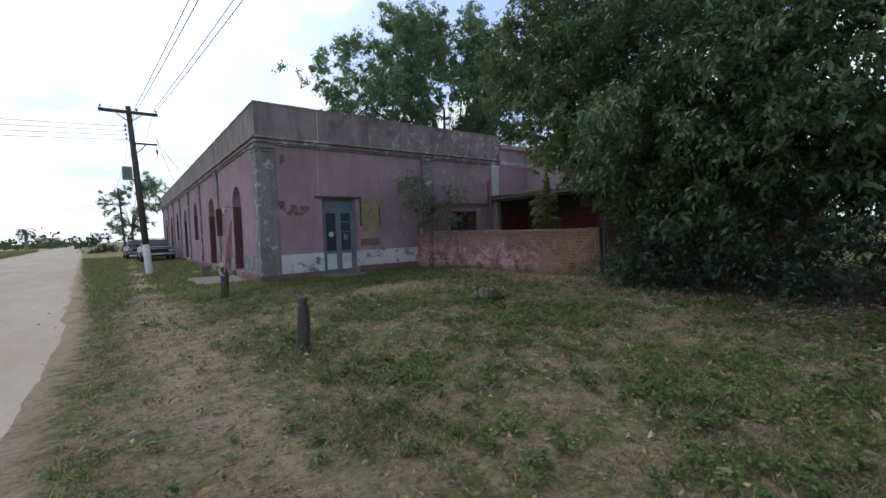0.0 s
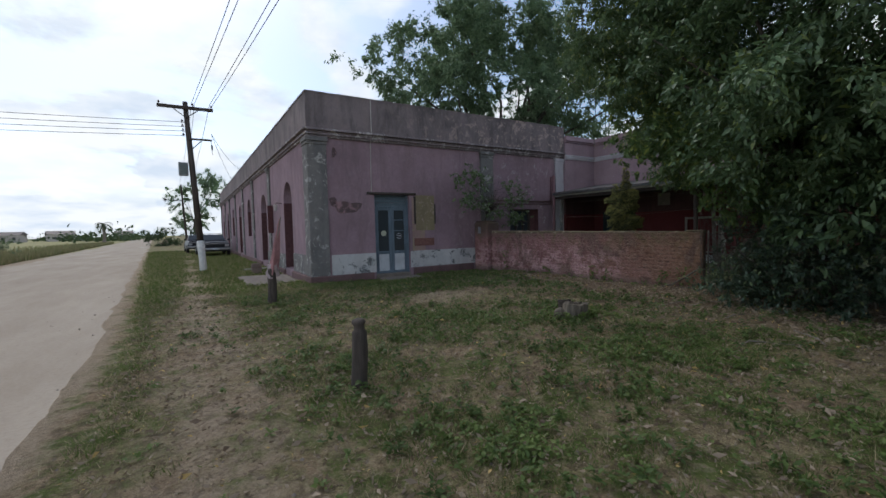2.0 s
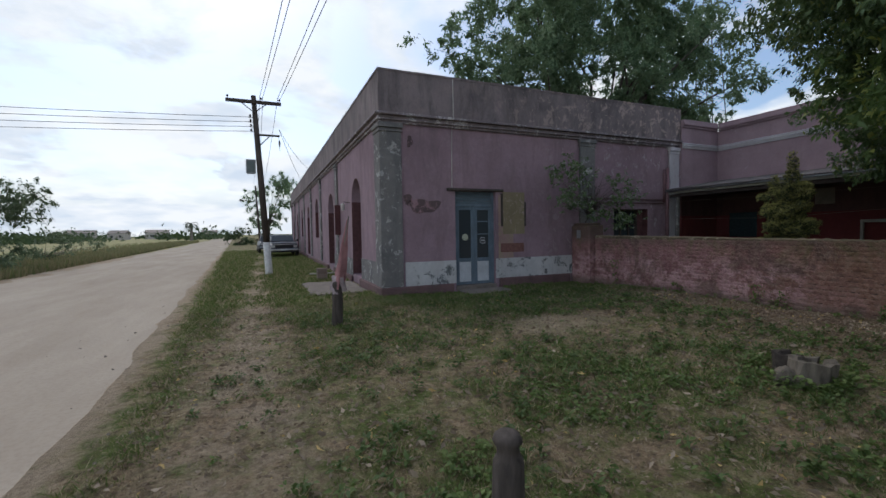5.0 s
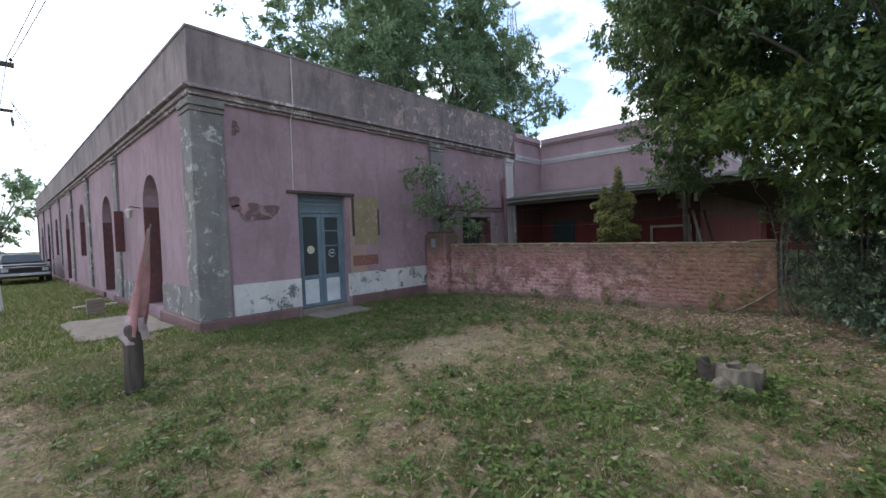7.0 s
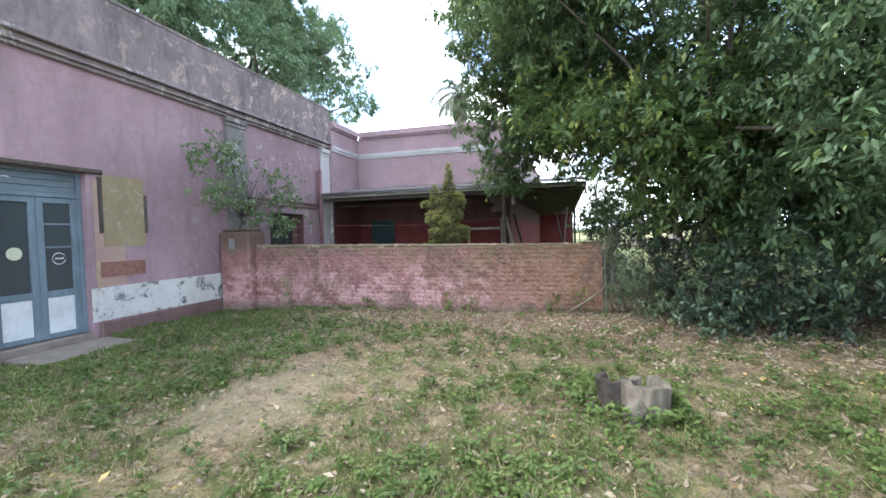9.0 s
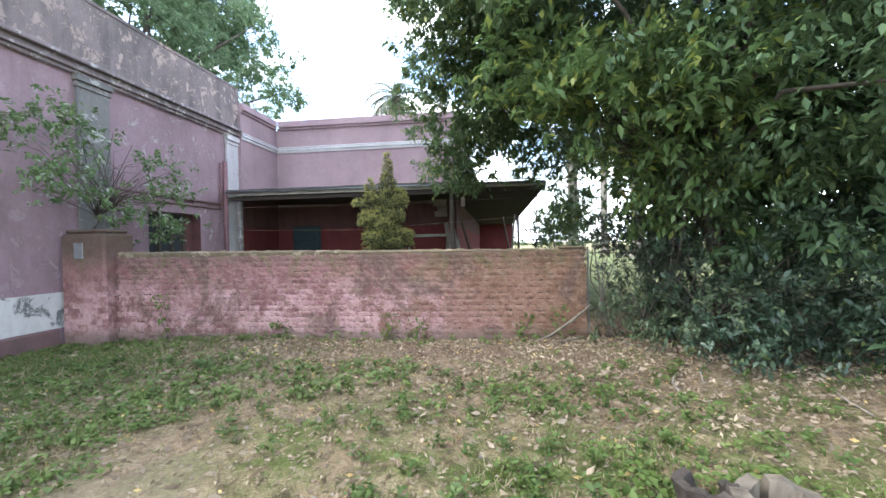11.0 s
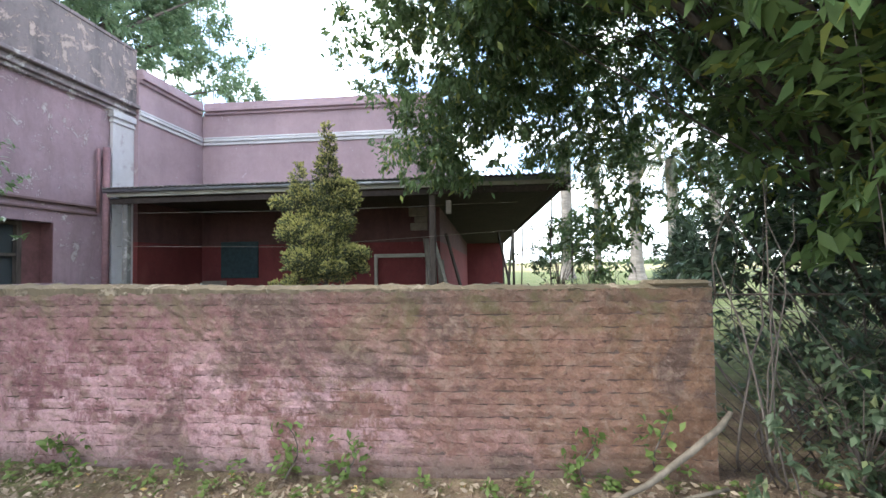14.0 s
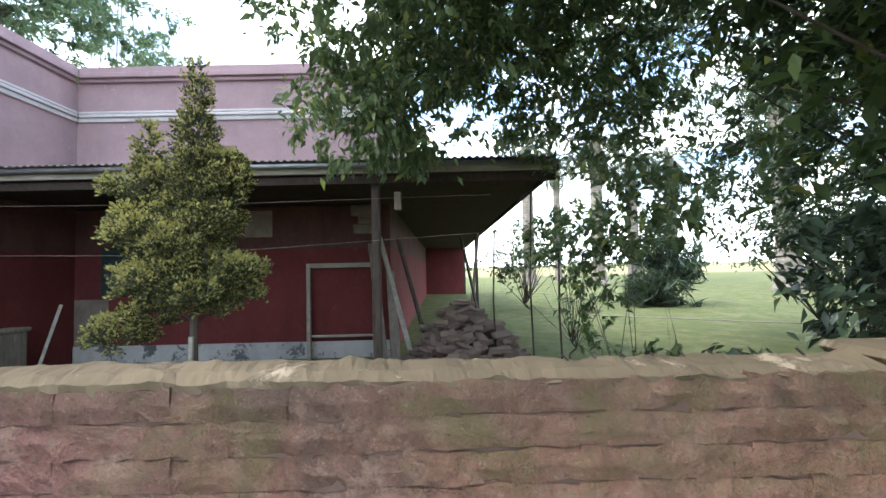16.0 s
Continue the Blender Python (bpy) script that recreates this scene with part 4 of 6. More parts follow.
v, f = corrugated(XA - 0.10, XB, YA, 12.70, ZA + 0.02, ZB)
tri_mesh("roof_sheet", v, f, TIN, veranda)
v, f = corrugated(XB, 30.5, YA - 0.06, YB, ZA + 0.02, ZB, "y")
tri_mesh("roof_sheet", v, f, TIN, veranda)
part("ceiling_board", boxes((XA + 0.06, XB - 0.002, YA + 0.05, 12.69, 2.56, 2.585), (XB, 30.4, YA + 0.05, YB - 0.002, 2.56, 2.585)), WOOD_BLACK, veranda, "blackish board ceiling")
each("fascia", [(XA, XA + 0.035, YA, 12.70, ZA - 0.10, ZA - 0.005)], WOOD_PALE, veranda, "pale grey fascia board", bevel=0.005)
part("fascia", boxes((XA + 0.06, XA + 0.10, YA, 12.70, ZA - 0.20, ZA - 0.115), bevel=0.005), WOOD_BLACK, veranda)
part("fascia", boxes((XA, 30.4, YA - 0.02, YA + 0.015, ZA - 0.11, ZA - 0.01), bevel=0.005), WOOD_BLACK, veranda)
bm = bmesh.new()
tube(bm, [(XA - 0.05, 12.7, ZA - 0.015), (XA - 0.05, 9.0, ZA - 0.02), (XA - 0.05, YA, ZA - 0.03)], 0.03, 8)
part("gutter", bm, GALV, veranda, smooth=True)
for x, y in ((XA + 0.16, 7.64), (XA + 0.16, 12.5), (22, 5.75), (29.5, 5.75)):
    part("post", boxes((x - 0.045, x + 0.045, y - 0.045, y + 0.045, 0.08, 2.56), bevel=0.01), WOOD_DARK if y < 12 else PILASTER, veranda)
each("bracket", [(XA + 0.12, XA + 0.20, 7.36, 7.44, 2.16, 2.36)], WOOD_GREY, veranda, bevel=0.01)
bm = bmesh.new()
tube(bm, [(XA + 0.1, 12.6, 2.30), (XA + 0.1, 9.4, 2.26), (XA + 0.1, 6.4, 2.30)], 0.0025, 4)
tube(bm, [(XA + 0.1, 12.6, 1.78), (XA + 0.1, 9.8, 1.72), (XA + 0.1, 6.0, 1.92)], 0.003, 4)
part("clothes_line", bm, WOOD_GREY, veranda)

frame_ob = part("screen_frame", boxes((XB - 0.16, XB - 0.10, 8.98, 9.04, 0.12, 1.64), (XB - 0.16, XB - 0.10, 7.96, 8.02, 0.12, 1.64), (XB - 0.16, XB - 0.10, 9.04 - 1.02, 8.98, 1.57, 1.64), (XB - 0.15, XB - 0.11, 8.02, 8.98, 0.50, 0.535), bevel=0.006), WOOD_PALE)
tagged(frame_ob, "bare pale timber frame leaning against the red wall", "frame")
for k, (a, b, wd) in enumerate([((13.4, 7.72, 0.1), (13.75, 7.95, 1.9), 0.10), ((13.2, 7.35, 0.35), (13.9, 7.85, 2.0), 0.06), ((13.6, 7.15, 0.4), (14.0, 7.6, 2.0), 0.05), ((13.2, 7.55, 0.1), (13.7, 7.68, 1.5), 0.12),
                                ((13.2, 12.28, 0.1), (13.35, 12.05, 1.15), 0.035), ((16.6, 6.1, 0.1), (16.9, 6.5, 2.2), 0.06), ((17.6, 6.3, 0.1), (17.2, 6.1, 2.3), 0.06)]):
    bm = bmesh.new()
    a, b = Vector(a), Vector(b)
    m = look(a, b)
    box(bm, -wd / 2, wd / 2, -0.018, 0.018, -(b - a).length, 0)
    pl = part("plank", bm, (WOOD_GREY, WOOD_PALE, WOOD_DARK)[k % 3])
    pl.matrix_world = m
    tagged(pl, "weathered plank leaning under the veranda roof", "plank", "leaning planks")
# plain box with a lid, added for an unidentified grey block
hb = part("grey_box", boxes((12.9, 13.3, 12.44, 12.68, 0.1, 0.82), (12.87, 13.33, 12.41, 12.69, 0.82, 0.87), bevel=0.01), WOOD_GREY)
tagged(hb, "low grey box beneath the veranda", "hutch")

# ---- concrete slabs by the doors
for (x0, x1, y0, y1, h, nm) in ((4.95, 6.15, 12.02, 12.78, 0.10, 1), (1.6, 3.0, 13.9, 16.6, 0.06, 2)):
    bm = bmesh.new()
    ring = []
    n = 26
    for k in range(n):
        a = 2 * math.pi * k / n
        cx, sx = math.cos(a), math.sin(a)
        q = max(abs(cx), abs(sx))
        r = 1 + 0.10 * noise.noise(Vector((cx * 2, sx * 2, nm)))
        ring.append(((x0 + x1) / 2 + (x1 - x0) / 2 * cx / q * r, (y0 + y1) / 2 + (y1 - y0) / 2 * sx / q * r))
    z = float(gh((x0 + x1) / 2, y0)) + 0.035
    top = [bm.verts.new((x, min(y, YS - 0.1) if nm == 1 else y, z + 0.01 * noise.noise(Vector((x, y, 0))))) for x, y in ring]
    bot = [bm.verts.new((x, min(y, YS - 0.1) if nm == 1 else y, z - 0.12)) for x, y in ring]
    bm.faces.new(top)
    for k in range(n):
        bm.faces.new((top[k], top[(k + 1) % n], bot[(k + 1) % n], bot[k]))
    tagged(part("doorstep_slab", bm, CONCRETE), "broken concrete slab flush with the grass at a door", "slab")

stack = thing("brick_stack", "small stack of hollow bricks beside the arched door", "bricks", (2.31, 17.55, 0.030))
for k in range(4):
    part("brick", boxes((-0.16, 0.16, -0.10 + 0.02 * (k % 2), 0.10 + 0.02 * (k % 2), 0.09 * k, 0.09 * k + 0.085), bevel=0.006), BRICKRUB, stack)
pk = part("plank", boxes((2.06, 2.96, 19.00, 19.16, 0.06, 0.10), bevel=0.006), WOOD_PALE)
tagged(pk, "pale board lying on the grass near the arched door", "plank")

# ---------------------------------------------------------------- posts, pole, stump


def post(at, h, r, notch):
    bm = bmesh.new()
    pts, rad = [], []
    for z, s in ((-0.1, 1.1), (0.05, 1.08), (h * 0.5, 1.0), (h * 0.80, 0.97), (h * 0.84, 0.72 if notch else 0.95), (h * 0.90, 0.70 if notch else 0.93), (h * 0.94, 0.92 if notch else 0.9), (h * 0.985, 0.80), (h, 0.45)):
        pts.append((0.012 * math.sin(z * 5), 0.01 * math.cos(z * 4), z))
        rad.append(r * s)
    tube(bm, pts, rad, 11)
    for v in bm.verts:
        v.co.x += 0.012 * noise.noise(v.co * 14)
        v.co.y += 0.012 * noise.noise(v.co * 14 + Vector((5, 0, 0)))
    ob = part("wooden_post", bm, WOOD_DARK, smooth=True)
    ob.matrix_world = pose(*at)
    return ob


p1 = post((1.53, 4.98, float(gh(1.53, 4.98))), 0.63, 0.07, True)
tagged(p1, "short dark weathered wooden post with a carved neck", "post", "posts in the grass")
p2 = post((1.66, 10.35, float(gh(1.66, 10.35))), 0.72, 0.085, False)
tagged(p2, "dark wooden post wrapped with faded red cloth", "post", "posts in the grass")

flag = thing("flag", "faded red and grimy white cloth draped on a stick", "flag", (1.66, 10.35, 0.62))
bm = bmesh.new()
tube(bm, [(0.0, 0, 0.02), (0.10, -0.03, 0.55), (0.21, -0.08, 1.16)], [0.014, 0.012, 0.009], 6)
part("stick", bm, WOOD_GREY, flag)


def drape(z0, z1, w0, w1, ph):
    bm = bmesh.new()
    rows = []
    for i in range(15):
        u = i / 14
        z = z0 + (z1 - z0) * u
        cx = 0.02 + 0.19 * max(z, 0) / 1.2
        wd = w0 + (w1 - w0) * u
        row = []
        for k in range(13):
            a = 2 * math.pi * k / 12 * 0.97
            rr = wd * (1 + 0.45 * math.sin(3 * a + ph + 3.4 * u) + 0.2 * math.sin(7 * a + 5 * u))
            row.append(bm.verts.new((cx + rr * math.cos(a), 0.02 - 0.08 * max(z, 0) / 1.2 + rr * math.sin(a), z + 0.02 * math.sin(2 * a + ph))))
        rows.append(row)
    for r0, r1 in zip(rows, rows[1:]):
        for k in range(12):
            bm.faces.new((r0[k], r0[k + 1], r1[k + 1], r1[k]))
    return bm


part("cloth", drape(0.0, 1.10, 0.085, 0.012, 0.4), CLOTH_RED, flag, smooth=True)
part("cloth", drape(-0.06, 0.20, 0.105, 0.07, 1.9), CLOTH_GREY, flag, "grimy pale cloth knotted round the post", smooth=True)

stump = thing("tree_stump", "split grey tree stump with a hollow dark heart", "tree stump", (5.06, 5.68, float(gh(5.0, 5.75)) - 0.03))


def stump_piece(cx, cy, r, h, lean, seed, a0, a1):
    bm = bmesh.new()
    n = 16
    rows = []
    for z, s in ((0, 1.22), (0.06, 1.08), (h * 0.5, 1.0), (h, 0.97)):
        row = []
        for k in range(n + 1):
            a = a0 + (a1 - a0) * k / n
            rr = r * s * (1 + 0.22 * noise.noise(Vector((math.cos(a) * 1.5 + seed, math.sin(a) * 1.5, z * 2))))
            zz = z + (0.045 * noise.noise(Vector((math.cos(a) * 3, math.sin(a) * 3, seed))) if z == h else 0)
            row.append(bm.verts.new((cx + lean[0] * z + rr * math.cos(a), cy + lean[1] * z + rr * math.sin(a), zz)))
        rows.append(row)
    inner = []
    for z, s in ((h, 0.62), (h * 0.35, 0.45)):
        inner.append([bm.verts.new((cx + lean[0] * z + (v.co.x - cx - lean[0] * h) * s, cy + lean[1] * z + (v.co.y - cy - lean[1] * h) * s, v.co.z - (h - z))) for v in rows[-1]])
    rows += inner
    for r0, r1 in zip(rows, rows[1:]):
        for k in range(n):
            bm.faces.new((r0[k], r0[k + 1], r1[k + 1], r1[k]))
    bm.faces.new(rows[-1])
    bm.faces.new([r[0] for r in rows])
    bm.faces.new([r[-1] for r in rows])
    return bm


part("bark_shell", stump_piece(0.02, -0.06, 0.18, 0.235, (-0.03, -0.16), 2.0, 0.2, 6.1), STUMP, stump, "pale grey weathered side with a cut rim")
part("bark_shell", stump_piece(0.08, 0.105, 0.135, 0.225, (0.1, 0.22), 6.0, 0.3, 5.2), STUMP_IN, stump, "dark rotten split half")
bm = bmesh.new()
bmesh.ops.create_icosphere(bm, subdivisions=3, radius=1.0)
for v in bm.verts:
    v.co = Vector((v.co.x * 0.10, v.co.y * 0.085, v.co.z * 0.12)) * (1 + 0.25 * noise.noise(v.co * 2.2))
    v.co += Vector((-0.19, 0.02, 0.06))
part("root_knob", bm, STUMP, stump, "swollen grey root at the foot", smooth=True)

# utility pole with arms, box and lines
PX, PY = 0.76, 20.45
pole = thing("utility_pole", "leaning dark wooden utility pole with whitewashed foot", "utility pole", (PX, PY, 0.0), "poles along the road")
LEANX = -0.052


def on(z, dx=0.0, dy=0.0):
    return (LEANX * z + dx, dy, z)


bm = bmesh.new()
tube(bm, [on(1.22), on(3.5), on(6.55)], [0.118, 0.11, 0.085], 12)
part("shaft", bm, WOOD_DARK, pole, smooth=True)
bm = bmesh.new()
tube(bm, [on(-0.2), on(0.0), on(1.22)], [0.135, 0.132, 0.121], 12)
part("foot", bm, POLE_WHITE, pole, "whitewashed foot", smooth=True)
ax = LEANX * 6.3
part("crossarm", boxes((ax - 0.92, ax + 0.92, -0.16, -0.08, 6.24, 6.36), bevel=0.01), WOOD_DARK, pole)
for s in (-1, 1):
    bm = bmesh.new()
    tube(bm, [(ax + s * 0.42, -0.17, 6.24), (ax, -0.12, 5.92)], 0.016, 6)
    part("brace", bm, IRON, pole)


def insulator(at):
    bm = bmesh.new()
    tube(bm, [(0, 0, 0), (0, 0, 0.05), (0, 0, 0.055), (0, 0, 0.085), (0, 0, 0.09), (0, 0, 0.13)], [0.012, 0.012, 0.04, 0.045, 0.028, 0.02], 8)
    ob = part("insulator", bm, GLAZED, pole, smooth=True)
    ob.location = at
    return ob


for dx in (-0.86, 0.24, 0.86):
    insulator((ax + dx, -0.12, 6.36))
for k in range(4):
    z = 5.75 - 0.17 * k
    ob = insulator(on(z, -0.17))
    part("bolt", boxes((LEANX * z - 0.22, LEANX * z - 0.05, -0.012, 0.012, z + 0.01, z + 0.03)), IRON, pole)
az = 5.1
part("crossarm", boxes((LEANX * az, LEANX * az + 0.78, -0.14, -0.08, az, az + 0.07), bevel=0.008), WOOD_DARK, pole)
bm = bmesh.new()
tube(bm, [(LEANX * az + 0.42, -0.11, az), (LEANX * 4.7, -0.08, 4.68)], 0.018, 6)
part("brace", bm, IRON, pole)
bm = bmesh.new()
tube(bm, [(LEANX * az + 0.74, -0.11, az), (LEANX * az + 0.76, -0.3, az - 0.55)], 0.008, 5)
part("drop_wire", bm, IRON, pole)
bm = bmesh.new()
tube(bm, [(LEANX * az + 0.75, -0.2, az - 0.15), (LEANX * az + 0.755, -0.24, az - 0.25), (LEANX * az + 0.757, -0.26, az - 0.38)], [0.02, 0.04, 0.02], 7)
part("insulator", bm, GLAZED, pole)
part("box", boxes((LEANX * 4 - 0.46, LEANX * 4 - 0.13, -0.14, 0.02, 3.72, 4.24), bevel=0.03), GALV, pole, "grey metal box strapped to the pole")
part("box_plate", boxes((LEANX * 4 - 0.42, LEANX * 4 - 0.17, -0.148, -0.141, 3.77, 4.19)), plain("dull_box_plate", (0.16, 0.19, 0.18), 0.6, 0.2, 10), pole)

pole2 = thing("utility_pole", "thin dark wooden pole with a small side lamp arm", "utility pole", (0.3, 49.0, 0), "poles along the road")
bm = bmesh.new()
tube(bm, [(0, 0, -0.1), (-0.15, 0, 3), (-0.3, 0, 6.3)], [0.11, 0.1, 0.08], 8)
tube(bm, [(-0.25, 0, 4.7), (-1.5, 0, 4.85)], 0.03, 5)
tube(bm, [(-1.5, 0, 4.85), (-1.75, 0, 4.83)], [0.09, 0.12], 6)
part("shaft", bm, WOOD_DARK, pole2)


def wire(a, b, sag, n=22):
    bm = bmesh.new()
    a, b = Vector(a), Vector(b)
    tube(bm, [a.lerp(b, k / n) - Vector((0, 0, sag * 4 * (k / n) * (1 - k / n))) for k in range(n + 1)], 0.009, 5, False)
    return bm


tops = [(PX + ax + dx, PY - 0.12, 6.49) for dx in (0.20, 0.30, 0.80, 0.90)]
for k, t in enumerate(tops):
    tagged(part("power_line", wire(t, (t[0] + 2.8 + 0.2 * k, t[1] - 44.0, t[2] + 0.4), 0.5), CABLE), "thin black power line overhead", "cable", "power lines", "structure")
    if k < 3:
        tagged(part("power_line", wire(t, (-0.2 + 0.4 * k, 49, 6.2), 0.5), CABLE), "thin black power line overhead", "cable", "power lines", "structure")
for k in range(4):
    z = 5.78 - 0.17 * k
    tagged(part("power_line", wire((PX + LEANX * z - 0.18, PY, z), (-40, PY + 4 + k, z + 1.2), 0.6), CABLE), "thin black line running out over the road", "cable", "power lines", "structure")
for k, zz in enumerate((5.6, 5.2)):
    tagged(part("power_line", wire((PX + 0.5, PY, 5.4), (XW + 0.1, 30 + 4 * k, zz - 0.2), 0.2), CABLE), "thin service wire to the parapet", "cable", "power lines", "structure")

# wall lamp by the arched door
wl = thing("wall_lamp", "small rusty wall lantern beside the arched door", "wall lamp", (XW, 16.75, 2.45))
bm = bmesh.new()
tube(bm, [(-0.002, 0, 0), (-0.2, 0, 0.03), (-0.22, 0, -0.02)], 0.012, 6)
part("arm", bm, IRON, wl)
bm = bmesh.new()
tube(bm, [(-0.22, 0, -0.24), (-0.22, 0, -0.05), (-0.22, 0, -0.02)], [0.045, 0.075, 0.02], 8)
part("lantern", bm, CABLE_PALE, wl)
sh = part("shutter", boxes((XW - 0.20, XW - 0.003, 18.56, 18.60, 1.45, 2.5), (XW - 0.19, XW - 0.02, 18.54, 18.559, 1.95, 2.02), bevel=0.006), plain("dark_red_shutter_paint", (0.11, 0.045, 0.045), 0.7, 0.3, 14))
tagged(sh, "dark red wooden shutter standing open from the wall", "shutter")

# ---------------------------------------------------------------- car


def car(name, label, paint, hood, m):
    root = thing(name, label, "car")
    W = 0.86

    def loft(secs, mat, nm, lab=""):
        bm = bmesh.new()
        rows = []
        for y, wd, z0, z1 in secs:
            prof = [(-wd, z0), (-wd * 1.02, (z0 + z1) / 2), (-wd * 0.93, z1), (0, z1 + 0.025), (wd * 0.93, z1), (wd * 1.02, (z0 + z1) / 2), (wd, z0)]
            rows.append([bm.verts.new((x, y, z)) for x, z in prof])
        for r0, r1 in zip(rows, rows[1:]):
            for k in range(6):
                bm.faces.new((r0[k], r0[k + 1], r1[k + 1], r1[k]))
            bm.faces.new((r0[6], r0[0], r1[0], r1[6]))
        bm.faces.new(rows[0])
        bm.faces.new(rows[-1])
        bmesh.ops.bevel(bm, geom=[e for e in bm.edges if e.calc_face_angle(0) > 0.5], offset=0.03, segments=2, affect="EDGES")
        return part(nm, bm, mat, root, lab, smooth=False)

    loft([(0.0, W * 0.95, 0.36, 0.78), (0.12, W, 0.30, 0.84), (1.25, W * 1.03, 0.26, 0.92), (2.9, W * 1.03, 0.26, 0.92), (4.2, W, 0.30, 0.86), (4.35, W * 0.95, 0.38, 0.8)], paint, "body")
    part("bonnet", boxes((-W * 0.86, W * 0.86, 0.10, 1.22, 0.865, 0.925), bevel=0.02), hood, root, "bonnet panel")
    loft([(1.30, W * 0.90, 0.92, 0.95), (1.75, W * 0.80, 0.93, 1.36), (2.6, W * 0.80, 0.93, 1.38), (3.3, W * 0.88, 0.92, 0.96)], paint, "roof")
    bm = bmesh.new()
    vs = [bm.verts.new(p) for p in ((-W * 0.80, 1.33, 1.0), (W * 0.80, 1.33, 1.0), (W * 0.70, 1.715, 1.345), (-W * 0.70, 1.715, 1.345))]
    bm.faces.new(vs)
    r = bmesh.ops.extrude_face_region(bm, geom=bm.faces[:])
    bmesh.ops.translate(bm, vec=(0, -0.02, 0.012), verts=[g for g in r["geom"] if isinstance(g, bmesh.types.BMVert)])
    part("windscreen", bm, GLASS, root)
    part("bumper", boxes((-W * 0.99, W * 0.99, -0.08, 0.02, 0.40, 0.52), bevel=0.02), CHROME, root, "dull chrome bumper")
    part("grille", boxes((-W * 0.60, W * 0.60, -0.015, 0.015, 0.58, 0.76), bevel=0.01), TYRE, root)
    part("number_plate", boxes((-0.2, 0.2, -0.095, -0.082, 0.41, 0.51)), WHITE_PANEL, root)
    for s in (-1, 1):
        part("headlight", boxes((s * W * 0.78 - 0.11, s * W * 0.78 + 0.11, -0.03, 0.02, 0.59, 0.74), bevel=0.02), CHROME, root)
        part("mirror", boxes((s * (W + 0.10) - 0.06, s * (W + 0.10) + 0.06, 1.45, 1.5, 0.98, 1.10), (min(s * W, s * (W + 0.08)), max(s * W, s * (W + 0.08)), 1.46, 1.49, 1.0, 1.03), bevel=0.01), TYRE, root)
        for y in (0.75, 3.5):
            bm = bmesh.new()
            x0 = s * (W - 0.12)
            tube(bm, [(x0, y, 0.31), (x0 + s * 0.02, y, 0.31), (x0 + s * 0.17, y, 0.31), (x0 + s * 0.19, y, 0.31)], [0.26, 0.31, 0.31, 0.26], 20)
            wh = part("wheel", bm, TYRE, root)
            bm = bmesh.new()
            tube(bm, [(x0 + s * 0.185, y, 0.31), (x0 + s * 0.20, y, 0.31)], [0.18, 0.16], 16)
            part("rim", bm, CHROME, wh)
    part("roof_rack", boxes((-0.55, 0.55, 1.8, 1.83, 1.43, 1.46), (-0.55, 0.55, 2.4, 2.43, 1.43, 1.46), (-0.5, -0.47, 1.75, 2.5, 1.40, 1.43), (0.47, 0.5, 1.75, 2.5, 1.40, 1.43)), IRON, root)
    root.matrix_world = m
    return root


car("car", "old dark saloon with pale bonnet parked on the grass verge", CAR_PAINT, CAR_PALE, pose(1.80, 32.2, 0.05, 0, 0, 2))
car("car", "dark car parked behind on the verge", CAR_PAINT, CAR_PAINT, pose(1.15, 39.5, 0.05, 0, 0, 3))

# ---------------------------------------------------------------- rubble under the veranda
pile = thing("rubble_pile", "heap of broken bricks and old roof tiles under the veranda", "rubble pile", (13.4, 6.65, 0.1))
chunks = []
for k in range(6):
    bm = bmesh.new()
    a, b, c = (0.13, 0.06, 0.022) if k < 4 else (0.10, 0.06, 0.035)
    box(bm, -a, a, -b, b, -c, c)
    for v in bm.verts:
        v.co += Vector((noise.noise(v.co * 31 + Vector((k, 0, 0))), noise.noise(v.co * 29 + Vector((0, k, 0))), 0.4 * noise.noise(v.co * 37 + Vector((0, 0, k))))) * 0.03
    me = bpy.data.meshes.new("brick")
    bmesh.ops.recalc_face_normals(bm, faces=bm.faces)
    bm.to_mesh(me)
    bm.free()
    me.materials.append(BRICKRUB)
    chunks.append(me)
for k in range(300):
    a, r = rng.uniform(0, 2 * math.pi), rng.random() ** 0.55
    x, y = 0.95 * r * math.cos(a), 0.86 * r * math.sin(a)
    z = 0.86 * max(0, 1 - r) ** 0.85 * (1 + 0.15 * rng.normal()) + 0.03
    ob = new("brick", chunks[k % 6])
    ob.parent = pile
    ob.matrix_local = pose(x, y, max(0.0, z), rng.normal() * 16, rng.normal() * 16, rng.uniform(0, 180))
bm = bmesh.new()
bmesh.ops.create_uvsphere(bm, u_segments=20, v_segments=10, radius=1.0)
for v in bm.verts:
    rr = math.hypot(v.co.x, v.co.y)
    v.co = Vector((v.co.x * 0.9, v.co.y * 0.8, (0.78 * max(0, 1 - rr) ** 0.85 if v.co.z > 0 else -0.05)))
part("rubble_core", bm, EARTH_ANT, pile)

# ---------------------------------------------------------------- garden wall
XG0, XG1, YG0, YG1 = 8.60, 8.78, 5.62, 12.10


def wall_top(y):
    return 1.262 + 0.011 * (y - YG0) + 0.008 * noise.noise(Vector((0.0, y * 0.9, 7.0)))


